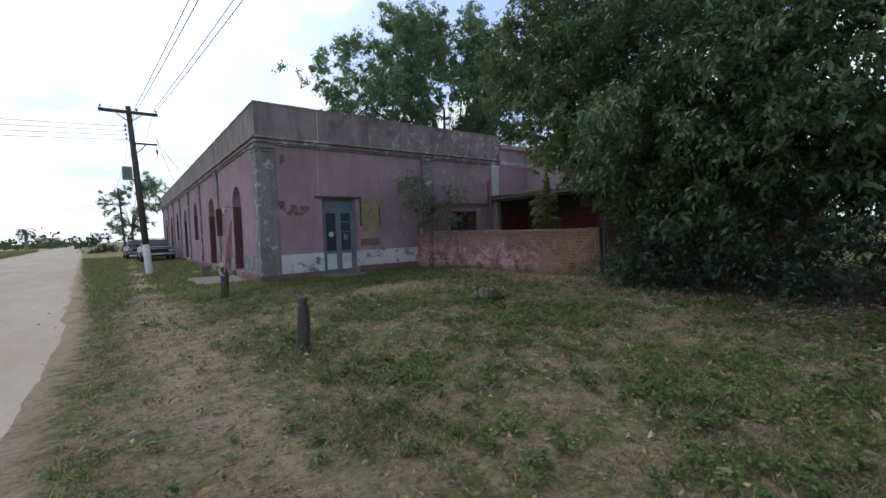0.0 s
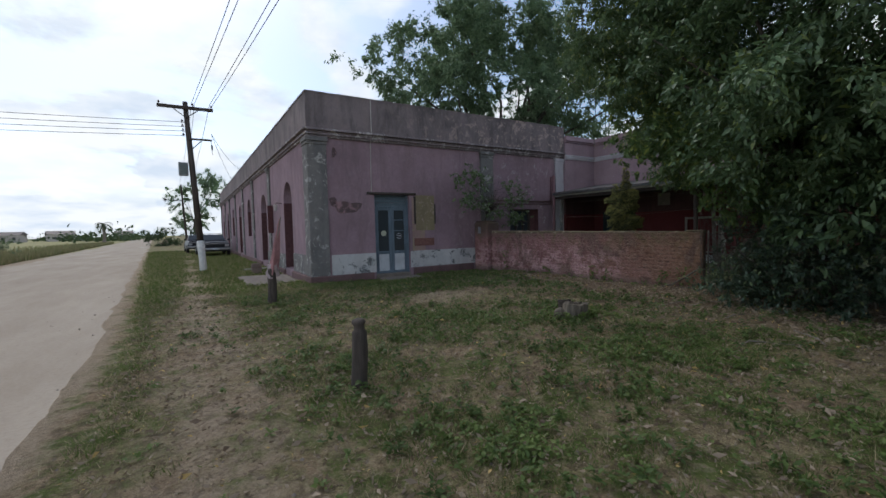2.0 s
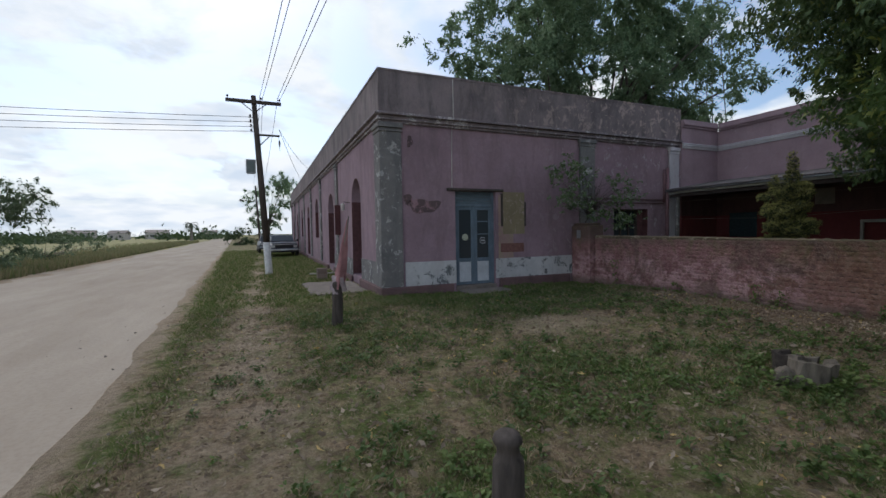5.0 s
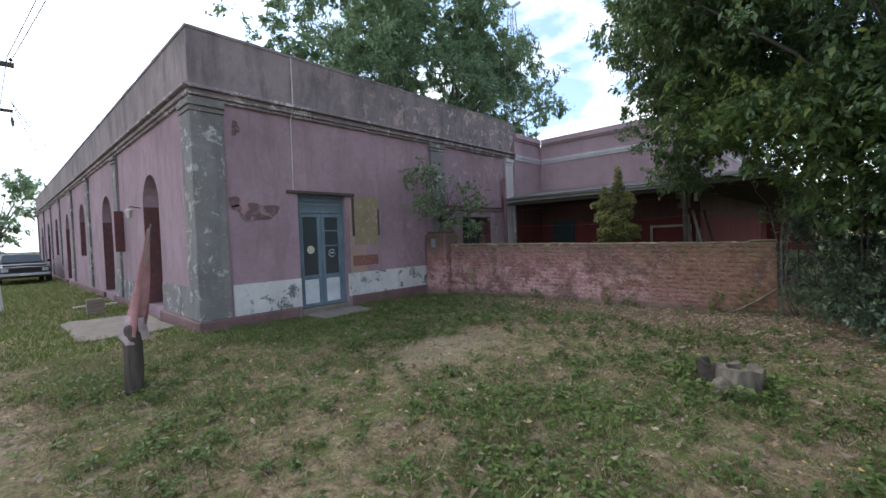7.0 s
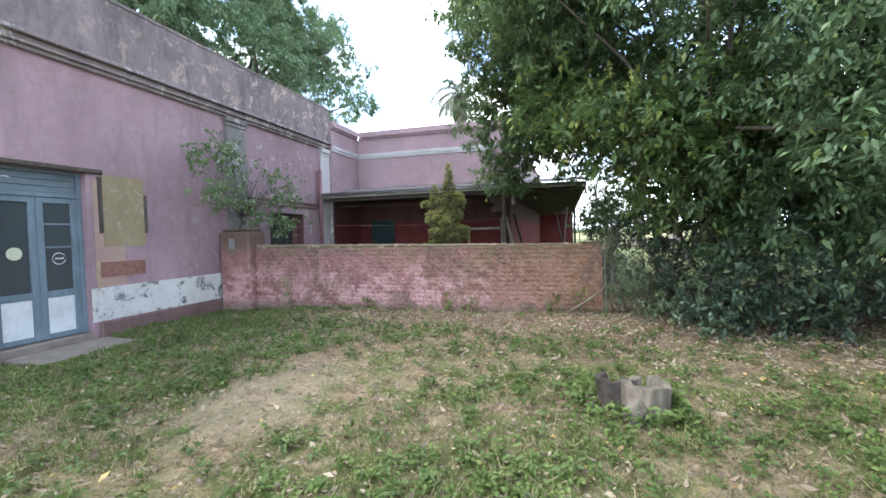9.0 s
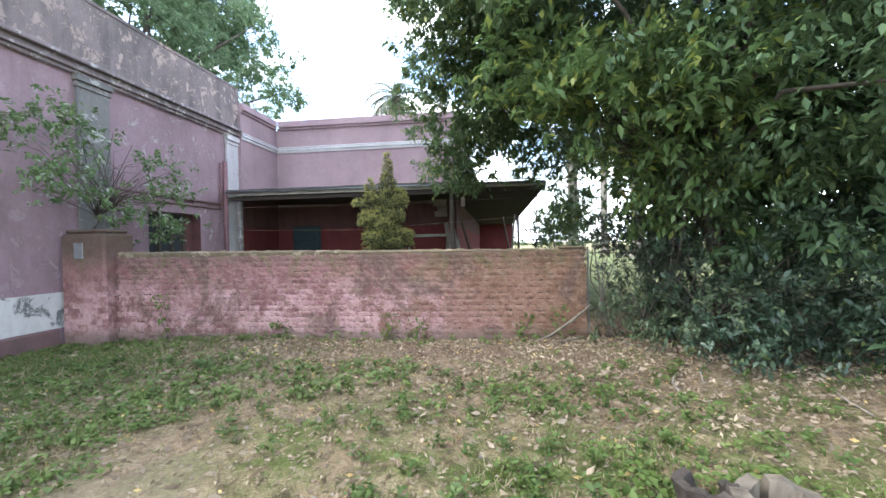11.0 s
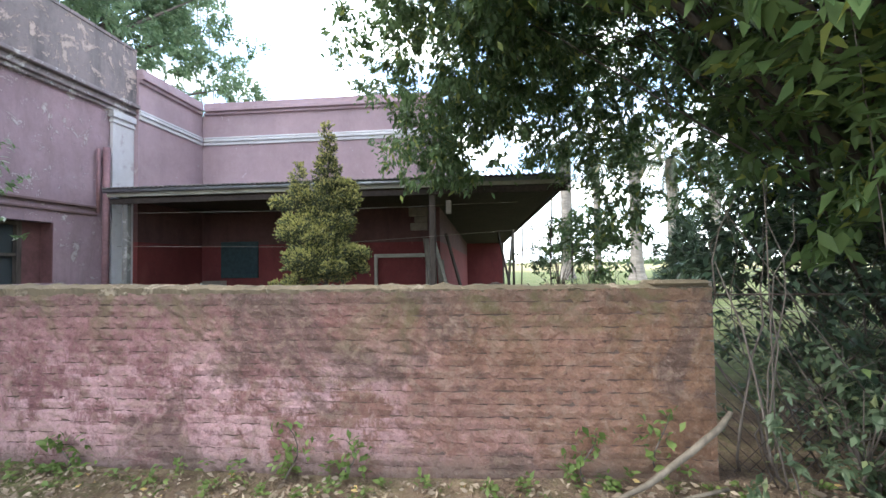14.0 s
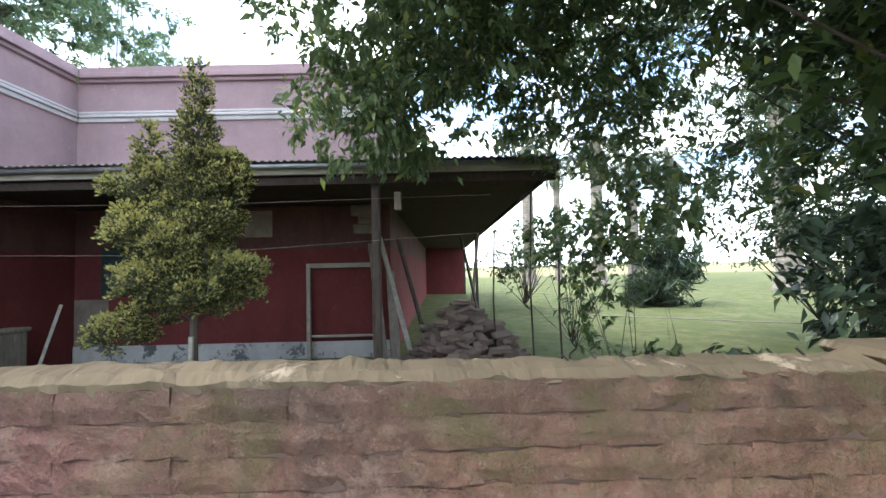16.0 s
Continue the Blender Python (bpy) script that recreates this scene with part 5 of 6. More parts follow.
gwall = thing("garden_wall", "low old brick wall with flaking pink limewash and mortar cap", "wall", (0, 0, 0), kind="structure")
part("core", boxes((XG0 + 0.009, XG1 - 0.01, YG0 + 0.02, YG1 - 0.001, -0.2, 1.255)), MORTAR, gwall)
bm = bmesh.new()
rows = []
for k in range(420):
    y = YG0 - 0.01 + (YG1 + 0.0 - YG0) * k / 419
    t = wall_top(y)
    j = [0.014 * noise.noise(Vector((y * 9.0, 3.0 * q, 2.0))) + 0.008 * noise.noise(Vector((y * 31.0, 5.0 * q, 4.0))) for q in range(6)]
    rows.append([bm.verts.new(p) for p in ((XG0 + 0.006 + j[0], y, 1.255), (XG0 + 0.002 + j[1], y, t - 0.004 + j[2]), (XG0 + 0.03, y, t + 0.014 + j[3]), ((XG0 + XG1) / 2, y, t + 0.02 + j[4] * 1.4), (XG1 - 0.03, y, t + 0.012 + j[5]), (XG1 + 0.005, y, t - 0.01), (XG1 - 0.005, y, 1.245))])
for r0, r1 in zip(rows, rows[1:]):
    for q in range(6):
        bm.faces.new((r0[q], r0[q + 1], r1[q + 1], r1[q]))
bm.faces.new(rows[0])
bm.faces.new(rows[-1])
part("coping", bm, CAP, gwall, "rough mortar cap, mossy and worn")
part("cap_brick", boxes((XG0 + 0.0, XG1 + 0.01, YG0 + 0.0, YG0 + 0.33, 1.28, 1.312), bevel=0.015), CAP, gwall)
pier = part("pier", boxes((8.42, 8.92, 12.10, 12.79, -0.15, 1.62), (8.46, 8.88, 12.14, 12.78, 1.62, 1.68), bevel=0.03), BRICK, gwall, "crumbling brick pier against the house")

part("plate", boxes((8.402, 8.419, 12.42, 12.56, 1.27, 1.49), bevel=0.004), GALV, gwall, "small grey metal plate on the pier")

COURSE, LEN, GAP = 0.0755, 0.258, 0.004
variants = []
for k in range(14):
    bm = bmesh.new()
    ny, nz = 8, 3
    L2, H2 = (LEN + 0.003) / 2, (COURSE - GAP) / 2
    grid = []
    for j in range(nz):
        row = []
        for i in range(ny):
            y, z = -L2 + 2 * L2 * i / (ny - 1), -H2 + 2 * H2 * j / (nz - 1)
            edge_ = (0.001 if i in (0, ny - 1) else 0) + (max(0.0, 0.003 + 0.020 * noise.noise(Vector((i * 0.8 + 7.7 * k, j * 3.1, 1.5)))) if j != 1 else 0)
            q = Vector((0, y * 14 + k * 9.1, z * 20))
            row.append(bm.verts.new((-0.03 + edge_ + 0.010 * noise.noise(q) * (1 - abs(y / L2) ** 3), y, z + 0.011 * noise.noise(q * 2.3 + Vector((4, 0, 0))))))
        grid.append(row)
    for j in range(nz - 1):
        for i in range(ny - 1):
            bm.faces.new((grid[j][i], grid[j][i + 1], grid[j + 1][i + 1], grid[j + 1][i]))
    rim = grid[0] + [grid[1][-1]] + grid[2][::-1] + [grid[1][0]]
    back = [bm.verts.new((0.03, v.co.y, v.co.z)) for v in rim]
    for i in range(len(rim)):
        j = (i + 1) % len(rim)
        bm.faces.new((rim[i], rim[j], back[j], back[i]))
    me = bpy.data.meshes.new("brick")
    bmesh.ops.recalc_face_normals(bm, faces=bm.faces)
    bm.to_mesh(me)
    bm.free()
    me.materials.append(BRICK)
    variants.append(me)

spots = []
for c in range(19):
    z = -0.1655 + COURSE * (c + 0.5)
    y = YG0 + (0.0 if c % 2 else -LEN / 2)
    while y < YG1 - 0.02:
        a, b = max(y, YG0), min(y + LEN, YG1)
        if b - a > 0.06:
            spots.append(((a + b) / 2, z, (b - a) / LEN))
        y += LEN
near = [s for s in spots if s[0] < 10.45 and s[1] > 0.08][:320]
rest_v, rest_f = [], []
for y, z, s in spots:
    k = int(rng.integers(14))
    m = Matrix.Translation((XG0 + 0.026 + 0.0012 * rng.uniform(-1, 1), y, z + 0.012 * noise.noise(Vector((y * 1.3, z * 1.2, 0))))) @ Matrix.Rotation(rng.normal() * 0.007, 4, "X") @ Matrix.Rotation(rng.normal() * 0.003, 4, "Z") @ Matrix.Diagonal((1, s, 1, 1))
    if (y, z, s) in near:
        ob = new("brick", variants[k])
        ob.parent = gwall
        ob.matrix_local = m
    else:
        o = len(rest_v)
        rest_v += [m @ v.co for v in variants[k].vertices]
        rest_f += [[o + i for i in p.vertices] for p in variants[k].polygons]
rest = mesh_object("bricks", rest_v, rest_f, BRICK, gwall)
rest["kind"] = "stuff"

# ---------------------------------------------------------------- trees and shrubs
tree("privet_tree", "tall dense dark-leaved privet tree leaning over the garden wall", (9.1, 3.7, 0.15), (8.7, 4.2, 2.3),
     [(8.6, 3.6, 5.9, 2.4, 2.9, 2.8), (9.1, 5.7, 5.3, 1.4, 1.4, 1.35), (7.8, 3.6, 3.9, 1.5, 1.3, 1.1), (7.2, 3.2, 3.4, 1.8, 2.0, 1.5), (9.1, 3.6, 2.2, 1.0, 1.0, 1.0), (10.4, 2.9, 2.4, 1.4, 1.2, 1.3), (9.6, 4.4, 3.2, 0.9, 0.7, 0.6)], 2600, 46, 0.27, 0.10, LEAF_DARK, 0.15, 24, 0.5, 0.72, 1.2)
tree("privet_tree", "dense dark-leaved privet tree behind the fence", (9.4, -0.6, 0.15), (9.2, -0.4, 2.0),
     [(8.7, 0.3, 4.6, 2.3, 3.2, 3.2), (8.4, 1.8, 2.2, 1.5, 2.0, 1.9), (9.6, -3.5, 4.6, 2.6, 2.6, 3.4), (8.8, 2.2, 3.2, 1.5, 1.8, 1.9), (9.2, -0.8, 2.4, 1.7, 2.2, 1.8)], 2300, 40, 0.36, 0.135, LEAF_DARK, 0.16, 30, 0.5, 0.6, 0.5)
tree("privet_tree", "dense privet crown farther along the fence", (9.6, -6.5, 0.15), (9.4, -6.3, 2.0),
     [(8.8, -6.5, 3.8, 2.6, 2.8, 3.6)], 560, 36, 0.4, 0.14, LEAF_DARK, 0.16, 14, 0.5, 0.6, 0.5)


def shrub(label, base, ells, n, per, cr, leaf, mat, zmin=0.12, r0=0.035, nl=26, name="shrub"):
    return tree(name, label, base, (base[0] + 0.05, base[1], base[2] + 0.35), ells, n, per, cr, leaf, mat, r0, nl, 0.25, 0.45, zmin, "shrub")


shrub("dark glossy shrub at the foot of the trees", (8.2, 4.3, 0.15), [(7.95, 4.3, 0.85, 0.75, 0.75, 0.8), (7.7, 3.6, 0.7, 0.65, 0.7, 0.6)], 260, 26, 0.16, 0.075, LEAF_HEDGE)
shrub("dark glossy shrub at the foot of the trees", (8.2, 2.6, 0.15), [(7.9, 2.6, 0.95, 0.8, 1.0, 0.9), (7.5, 2.0, 0.6, 0.5, 0.8, 0.5)], 260, 26, 0.18, 0.085, LEAF_HEDGE)
shrub("dark glossy shrub at the foot of the trees", (8.2, 0.6, 0.15), [(7.8, 0.7, 0.95, 0.9, 1.2, 0.9)], 220, 26, 0.18, 0.09, LEAF_HEDGE)
shrub("dark glossy shrub at the foot of the trees", (8.2, -1.8, 0.15), [(7.7, -1.8, 0.95, 0.9, 1.6, 0.95)], 200, 26, 0.2, 0.10, LEAF_HEDGE)
shrub("leafy shrub with broad leaves beside the wall end", (8.5, 4.7, 0.15), [(8.0, 4.75, 2.15, 0.6, 0.55, 0.5), (7.6, 4.5, 2.9, 0.75, 0.7, 0.55), (9.2, 4.4, 2.3, 0.6, 0.7, 0.5)], 290, 18, 0.22, 0.12, LEAF_NEAR, r0=0.02, nl=5)
shrub("dark leafy shrub pressing through the fence", (9.4, 4.4, 0.15), [(9.15, 4.75, 1.35, 0.45, 0.5, 0.6), (9.6, 4.0, 1.8, 0.7, 0.6, 0.7), (9.3, 5.0, 0.8, 0.4, 0.4, 0.5)], 260, 22, 0.17, 0.085, LEAF_HEDGE, r0=0.02, nl=12)
shrub("low grey-green bush tangled in stems by the fence", (8.45, 5.05, 0.15), [(8.35, 5.0, 0.50, 0.36, 0.38, 0.36), (8.0, 4.6, 0.62, 0.5, 0.5, 0.45), (9.0, 4.9, 0.55, 0.35, 0.45, 0.45), (9.2, 4.3, 0.75, 0.5, 0.6, 0.55)], 300, 18, 0.14, 0.065, LEAF_LOW, r0=0.015, nl=16)
shrub("overhanging privet branch with yellow-green flower panicles", (8.3, 4.7, 0.15), [(7.75, 6.15, 2.75, 0.45, 0.4, 0.36), (7.6, 5.5, 2.85, 0.5, 0.5, 0.45), (7.6, 4.9, 2.65, 0.5, 0.5, 0.5), (7.9, 6.2, 3.3, 0.5, 0.5, 0.35)], 260, 15, 0.19, 0.13, LEAF_NEAR, zmin=2.22, r0=0.016, nl=5)

# flower panicles in the overhanging crown
fl = []
for k in range(46):
    c = np.array([rng.uniform(5.9, 8.4), rng.uniform(3.6, 6.0), rng.uniform(2.75, 4.4)])
    if k < 26:
        c = np.array([7.35, 5.7, 2.85]) + rng.normal(size=3) * np.array([0.25, 0.42, 0.20])
        c[2] = max(c[2], 2.3)
    t = rng.uniform(0, 1, 40)
    fl.append(c + np.stack([rng.normal(size=40) * 0.055 * (1 - t), rng.normal(size=40) * 0.055 * (1 - t), 0.18 * t], 1))
v, f = leaves(np.concatenate(fl), 0.028, -0.3, 0.5)
tagged(tri_mesh("flower_panicles", v, f, FLOWER), "yellow-green privet flower clusters", "flowers", kind="stuff")

# hanging sprays over the wall, in front of the veranda
tree("privet_branch", "drooping leafy privet branches above the garden wall", (9.1, 3.9, 0.15), (9.3, 5.0, 3.0),
     [(9.7, 6.85, 5.1, 1.15, 1.2, 1.5), (9.6, 6.6, 6.6, 1.5, 1.4, 1.4), (10.6, 7.1, 3.75, 0.95, 0.85, 0.75), (10.9, 7.45, 2.95, 0.42, 0.40, 0.40), (11.2, 6.25, 3.65, 0.7, 0.9, 0.6), (9.9, 6.9, 4.2, 1.0, 1.1, 0.8), (11.0, 7.5, 2.72, 0.40, 0.42, 0.40), (11.2, 6.6, 3.05, 0.5, 0.9, 0.35), (11.6, 5.5, 3.1, 0.7, 0.8, 0.45), (7.4, 6.45, 4.5, 0.9, 1.0, 0.7), (7.9, 6.3, 5.4, 1.2, 1.3, 0.9)], 3000, 34, 0.19, 0.085, LEAF_MID, 0.03, 26, 0.9, 0.5, 2.42)
tree("privet_branch", "airy leafy privet boughs reaching over the veranda end", (10.3, 2.7, 0.15), (10.5, 2.9, 2.4),
     [(11.4, 5.2, 3.9, 1.2, 1.1, 0.7), (12.0, 3.6, 3.6, 1.3, 1.2, 0.8), (10.6, 5.6, 4.6, 1.5, 1.4, 1.0), (12.6, 5.0, 5.0, 1.6, 1.6, 0.9), (13.0, 3.4, 4.6, 1.6, 1.6, 0.9)], 800, 32, 0.20, 0.085, LEAF_MID, 0.035, 26, 0.7, 0.35, 2.75)

tree("tall_tree", "tall broad tree rising behind the building", (14.0, 18.2, 0.1), (14.0, 18.0, 5.0),
     [(13.5, 18.0, 8.6, 5.0, 3.0, 3.7), (9.4, 17.8, 7.4, 3.2, 2.4, 2.2), (19.2, 17.8, 8.7, 3.5, 2.5, 2.6), (14.8, 18.0, 11.0, 3.2, 2.5, 1.6)], 2500, 52, 0.36, 0.165, LEAF_BACK, 0.4, 40, 0.4, 0.55)

# pale weedy shrub growing out of the pier
tree("wall_shrub", "straggly pale-leaved shrub growing out of the brick pier", (8.66, 12.45, 1.66), (8.75, 12.40, 2.1),
     [(8.15, 12.25, 2.78, 0.75, 0.30, 0.40), (8.0, 12.2, 2.25, 0.80, 0.32, 0.28), (8.75, 12.3, 2.05, 0.5, 0.3, 0.3), (9.7, 12.2, 1.98, 0.62, 0.32, 0.36), (8.3, 12.4, 3.25, 0.5, 0.2, 0.22), (9.8, 12.35, 2.75, 0.4, 0.2, 0.2)], 300, 12, 0.13, 0.085, LEAF_WEED, 0.022, 60, 0.3, 0.3, 1.45, "shrub")

# golden cypress behind the wall
cyp = thing("cypress", "golden-tipped cypress with two spires behind the garden wall", "conifer", (10.5, 8.62, 0.12))
cells = [(0, -0.02, 2.58, 0.045, 0.045, 0.28), (0, -0.02, 2.28, 0.10, 0.10, 0.26), (0, -0.07, 1.95, 0.20, 0.20, 0.30), (0, 0.30, 2.22, 0.045, 0.045, 0.18), (0, 0.28, 1.96, 0.11, 0.11, 0.22),
         (0, 0.50, 1.98, 0.06, 0.07, 0.06), (0, 0.10, 1.60, 0.28, 0.29, 0.30), (0, -0.02, 1.36, 0.31, 0.35, 0.20), (-0.05, 0.44, 1.02, 0.14, 0.16, 0.09), (0, -0.28, 1.38, 0.16, 0.13, 0.08), (0, 0.38, 1.64, 0.11, 0.10, 0.10)]
lobes = []
for cx, cy, cz, rx, ry, rz in cells:
    if rx > 0.18:
        for k in range(13):
            d = unit(rng.normal(size=(1, 3)))[0]
            lobes.append((cx + d[0] * rx, cy + d[1] * ry, cz + d[2] * rz, 0.085, 0.09, 0.05))
cells += lobes + [(-0.02, 0.28, 1.12, 0.10, 0.16, 0.07)]
sc, so, sg = [], [], []
for cx, cy, cz, rx, ry, rz in cells:
    # flat sprays of scales that stand out and up from each lobe
    for k in range(int(24 + 1900 * (rx * rz + ry * rz + rx * ry))):
        d = unit(rng.normal(size=(1, 3)))[0]
        p = np.array([cx, cy, cz]) + d * np.array([rx, ry, rz]) * (0.55 + 0.45 * rng.random() ** 0.6)
        o = unit((d * np.array([1, 1, 0.5]) + np.array([0, 0, 0.55]) + rng.normal(size=3) * 0.25)[None])[0]
        side = unit(np.cross(o, rng.normal(size=3) * 0.5 + np.array([0, 0, 1.0]))[None])[0]
        m = 34
        u = rng.random(m) ** 0.8
        spread_ = (rng.random(m) - 0.5) * 0.075 * (0.35 + u)
        sc.append(p + o * (u * 0.085)[:, None] + side * spread_[:, None] + rng.normal(size=(m, 3)) * 0.004)
        so.append(o + side * (spread_ * 12)[:, None])
        # gold scales: outer half of a spray, more on upward-facing and small lobes
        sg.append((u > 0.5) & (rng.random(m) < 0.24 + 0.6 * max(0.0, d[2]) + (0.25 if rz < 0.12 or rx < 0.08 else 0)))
c, outw, lit = np.concatenate(sc), np.concatenate(so), np.concatenate(sg)
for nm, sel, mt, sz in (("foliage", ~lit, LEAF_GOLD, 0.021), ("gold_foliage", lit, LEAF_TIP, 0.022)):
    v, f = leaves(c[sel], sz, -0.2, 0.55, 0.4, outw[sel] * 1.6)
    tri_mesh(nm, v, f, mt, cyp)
bm = bmesh.new()
tube(bm, [(0, 0, -0.1), (0.02, 0, 0.6), (0, 0, 1.6), (0, -0.05, 2.7)], [0.034, 0.028, 0.02, 0.006], 8)
for k in range(20):
    a = rng.uniform(0, 6.28)
    z = rng.uniform(0.95, 1.8)
    tube(bm, [(0, 0, z), (0.35 * math.cos(a), 0.35 * math.sin(a), z + 0.25)], [0.008, 0.003], 5)
part("trunk", bm, BARK, cyp)
bm = bmesh.new()
tube(bm, [(-0.12, -0.05, -0.1), (-0.12, -0.06, 1.0)], 0.016, 6)
part("stake", bm, WOOD_PALE, cyp)


def palm(at, h, r, n=34, seed=0, label="tall date palm with ringed grey trunk on the lawn"):
    root = thing("palm_tree", label, "palm tree", at, "palms on the lawn")
    bm = bmesh.new()
    pts, rad = [], []
    for k in range(34):
        z = -0.1 + h * k / 33
        pts.append((0.05 * math.sin(z * 0.5 + seed), 0, z))
        rad.append(r * (1 + 0.75 * math.exp(-max(z, 0) / 0.5)) * (1.0 if k % 2 else 0.93))
    tube(bm, pts, rad, 12)
    part("trunk", bm, BARK_PALM, root)
    vs, fs = [], []
    o = 0
    for k in range(n):
        a, el = rng.uniform(0, 6.283), rng.uniform(-0.9, 1.2)
        L = h * 0.10 + 2.0 * rng.uniform(0.8, 1.15)
        d = np.array([math.cos(a), math.sin(a), 0])
        p = np.array([0, 0, h])
        e = el
        prev = p
        for s in range(16):
            step = L / 16
            p = prev + step * (d * math.cos(e) + np.array([0, 0, math.sin(e)]))
            e -= 0.10 + 0.05 * max(0, el)
            sd = np.array([-math.sin(a), math.cos(a), 0])
            ll = 0.46 * math.sin(math.pi * (s + 1.5) / 18) + 0.1
            for sg in (-1, 1):
                tipv = p + sg * sd * ll * 0.75 + (p - prev) / step * ll * 0.45 + np.array([0, 0, -0.28 * ll])
                vs += [prev, p, tipv]
                fs.append((o, o + 1, o + 2))
                o += 3
            prev = p
    tri_mesh("fronds", np.array(vs), np.array(fs), LEAF_PALM, root)
    return root


for at, h, r, sd in (((35.0, -3.3, 0.1), 9.5, 0.40, 0), ((47.0, -4.0, 0.1), 11.0, 0.34, 1), ((38.0, 0.6, 0.1), 10.0, 0.42, 2), ((39.0, -7.4, 0.1), 9.0, 0.42, 3), ((42.0, -12.0, 0.1), 10.0, 0.42, 4), ((26.5, -8.6, 0.1), 10.0, 0.46, 5)):
    palm(at, h, r, 34, sd)
palm((33.5, 13.7, 0.1), 12.0, 0.40, 34, 8, "tall date palm behind the pink wing")
palm((-15.6, 122, 0), 4.2, 0.3, 24, 7, "small far palm beside the road")


def spiky(at, label, ells, n, size, mat, name="yucca"):
    root = thing(name, label, "shrub", at)
    c, mids, hd = clumps(ells, n, 16, 0.28, 0.35, 0.9)
    v, f = leaves(c, size, -0.15, 0.065)
    tri_mesh("leaf_mass", v, f, mat, root)
    bm = bmesh.new()
    for k in range(24):
        e = mids[int(rng.integers(len(mids)))]
        tube(bm, [(0, 0, 0), (e[0] * 0.5, e[1] * 0.5, e[2] * 0.4), tuple(e)], [0.04, 0.03, 0.01], 5)
    part("stems", bm, WOOD_GREY, root)


spiky((21.6, -0.4, 0.1), "tall spiky yucca clump with dead grey lower branches", [(0, 0, 2.25, 0.22, 0.25, 0.55), (0, 0, 1.35, 0.5, 0.55, 0.55), (0, 0, 0.55, 0.75, 0.9, 0.4)], 190, 0.6, LEAF_HEDGE)
shrub("loose leafy shrub on the lawn", (15.2, 0.2, 0.15), [(15.0, 0.9, 3.0, 1.7, 1.9, 1.3), (14.4, -0.8, 2.2, 1.5, 1.7, 1.5), (13.6, -0.2, 1.6, 1.0, 1.0, 0.9)], 760, 28, 0.3, 0.115, LEAF_FIELD, r0=0.05, nl=14)
shrub("leafy shrub beside the veranda end", (21.0, 4.2, 0.15), [(21.0, 4.2, 1.4, 1.0, 1.0, 1.1), (22.5, 3.6, 2.2, 1.2, 1.2, 1.0)], 170, 22, 0.28, 0.13, LEAF_FIELD, r0=0.05)
shrub("thin leafy sapling among garden stakes", (13.6, 5.15, 0.15), [(13.5, 5.15, 1.85, 0.55, 0.5, 0.65), (13.4, 4.9, 0.7, 0.35, 0.3, 0.3), (12.9, 5.2, 2.25, 0.4, 0.35, 0.3)], 120, 13, 0.14, 0.10, LEAF_NEAR, r0=0.016)
shrub("leafy sapling with broad leaves beside the veranda corner", (11.4, 5.4, 0.15), [(11.4, 5.4, 2.25, 0.5, 0.5, 0.5), (11.6, 5.25, 1.6, 0.4, 0.45, 0.4), (10.6, 5.5, 1.75, 0.35, 0.3, 0.3)], 190, 14, 0.16, 0.085, LEAF_MID, r0=0.012, nl=5)
shrub("small leafy sapling behind the wall", (10.6, 5.2, 0.15), [(10.6, 5.15, 0.95, 0.3, 0.45, 0.35)], 16, 9, 0.12, 0.11, LEAF_NEAR, r0=0.012)
shrub("dense dark shrubs at the lawn's far edge", (30.0, -11.5, 0.1), [(30.0, -12.5, 1.8, 2.2, 2.6, 1.7), (24.0, -11.5, 2.4, 2.2, 2.4, 2.0)], 260, 24, 0.4, 0.20, LEAF_FIELD, r0=0.07)
for k, (x, y, h) in enumerate(((13.0, 5.80, 2.35), (13.2, 6.25, 1.9), (12.6, 5.55, 1.6))):
    bm = bmesh.new()
    tube(bm, [(0, 0, -0.1), (0.03, 0.02, h * 0.5), (0.0 + 0.06 * k, -0.02, h)], 0.012, 6)
    st = part("garden_stake", bm, WOOD_DARK)
    st.location = (x, y, 0.12)
    tagged(st, "thin upright garden stake", "stake", "garden stakes")
for a, b in (((19.49, 3.55), (16.09, -1.83)), ((28.71, 2.54), (24.52, -1.96))):
    bm = bmesh.new()
    A, Bv = Vector((*a, 0.14)), Vector((*b, 0.14))
    d = (Bv - A).normalized()
    s = Vector((-d.y, d.x, 0)) * 0.04
    rows = []
    for k in range(40):
        p = A.lerp(Bv, k / 39) + Vector((0, 0, 0.02 * noise.noise(Vector((k * 0.7, a[0], 0)))))
        rows.append([bm.verts.new(p + s - Vector((0, 0, 0.1))), bm.verts.new(p + s + Vector((0, 0, 0.03))), bm.verts.new(p - s + Vector((0, 0, 0.03))), bm.verts.new(p - s - Vector((0, 0, 0.1)))])
    for r0, r1 in zip(rows, rows[1:]):
        for q in range(3):
            bm.faces.new((r0[q], r0[q + 1], r1[q + 1], r1[q]))
    tagged(part("lawn_edging", bm, CONCRETE), "pale narrow edging strip across the lawn", "edging", "lawn edgings")

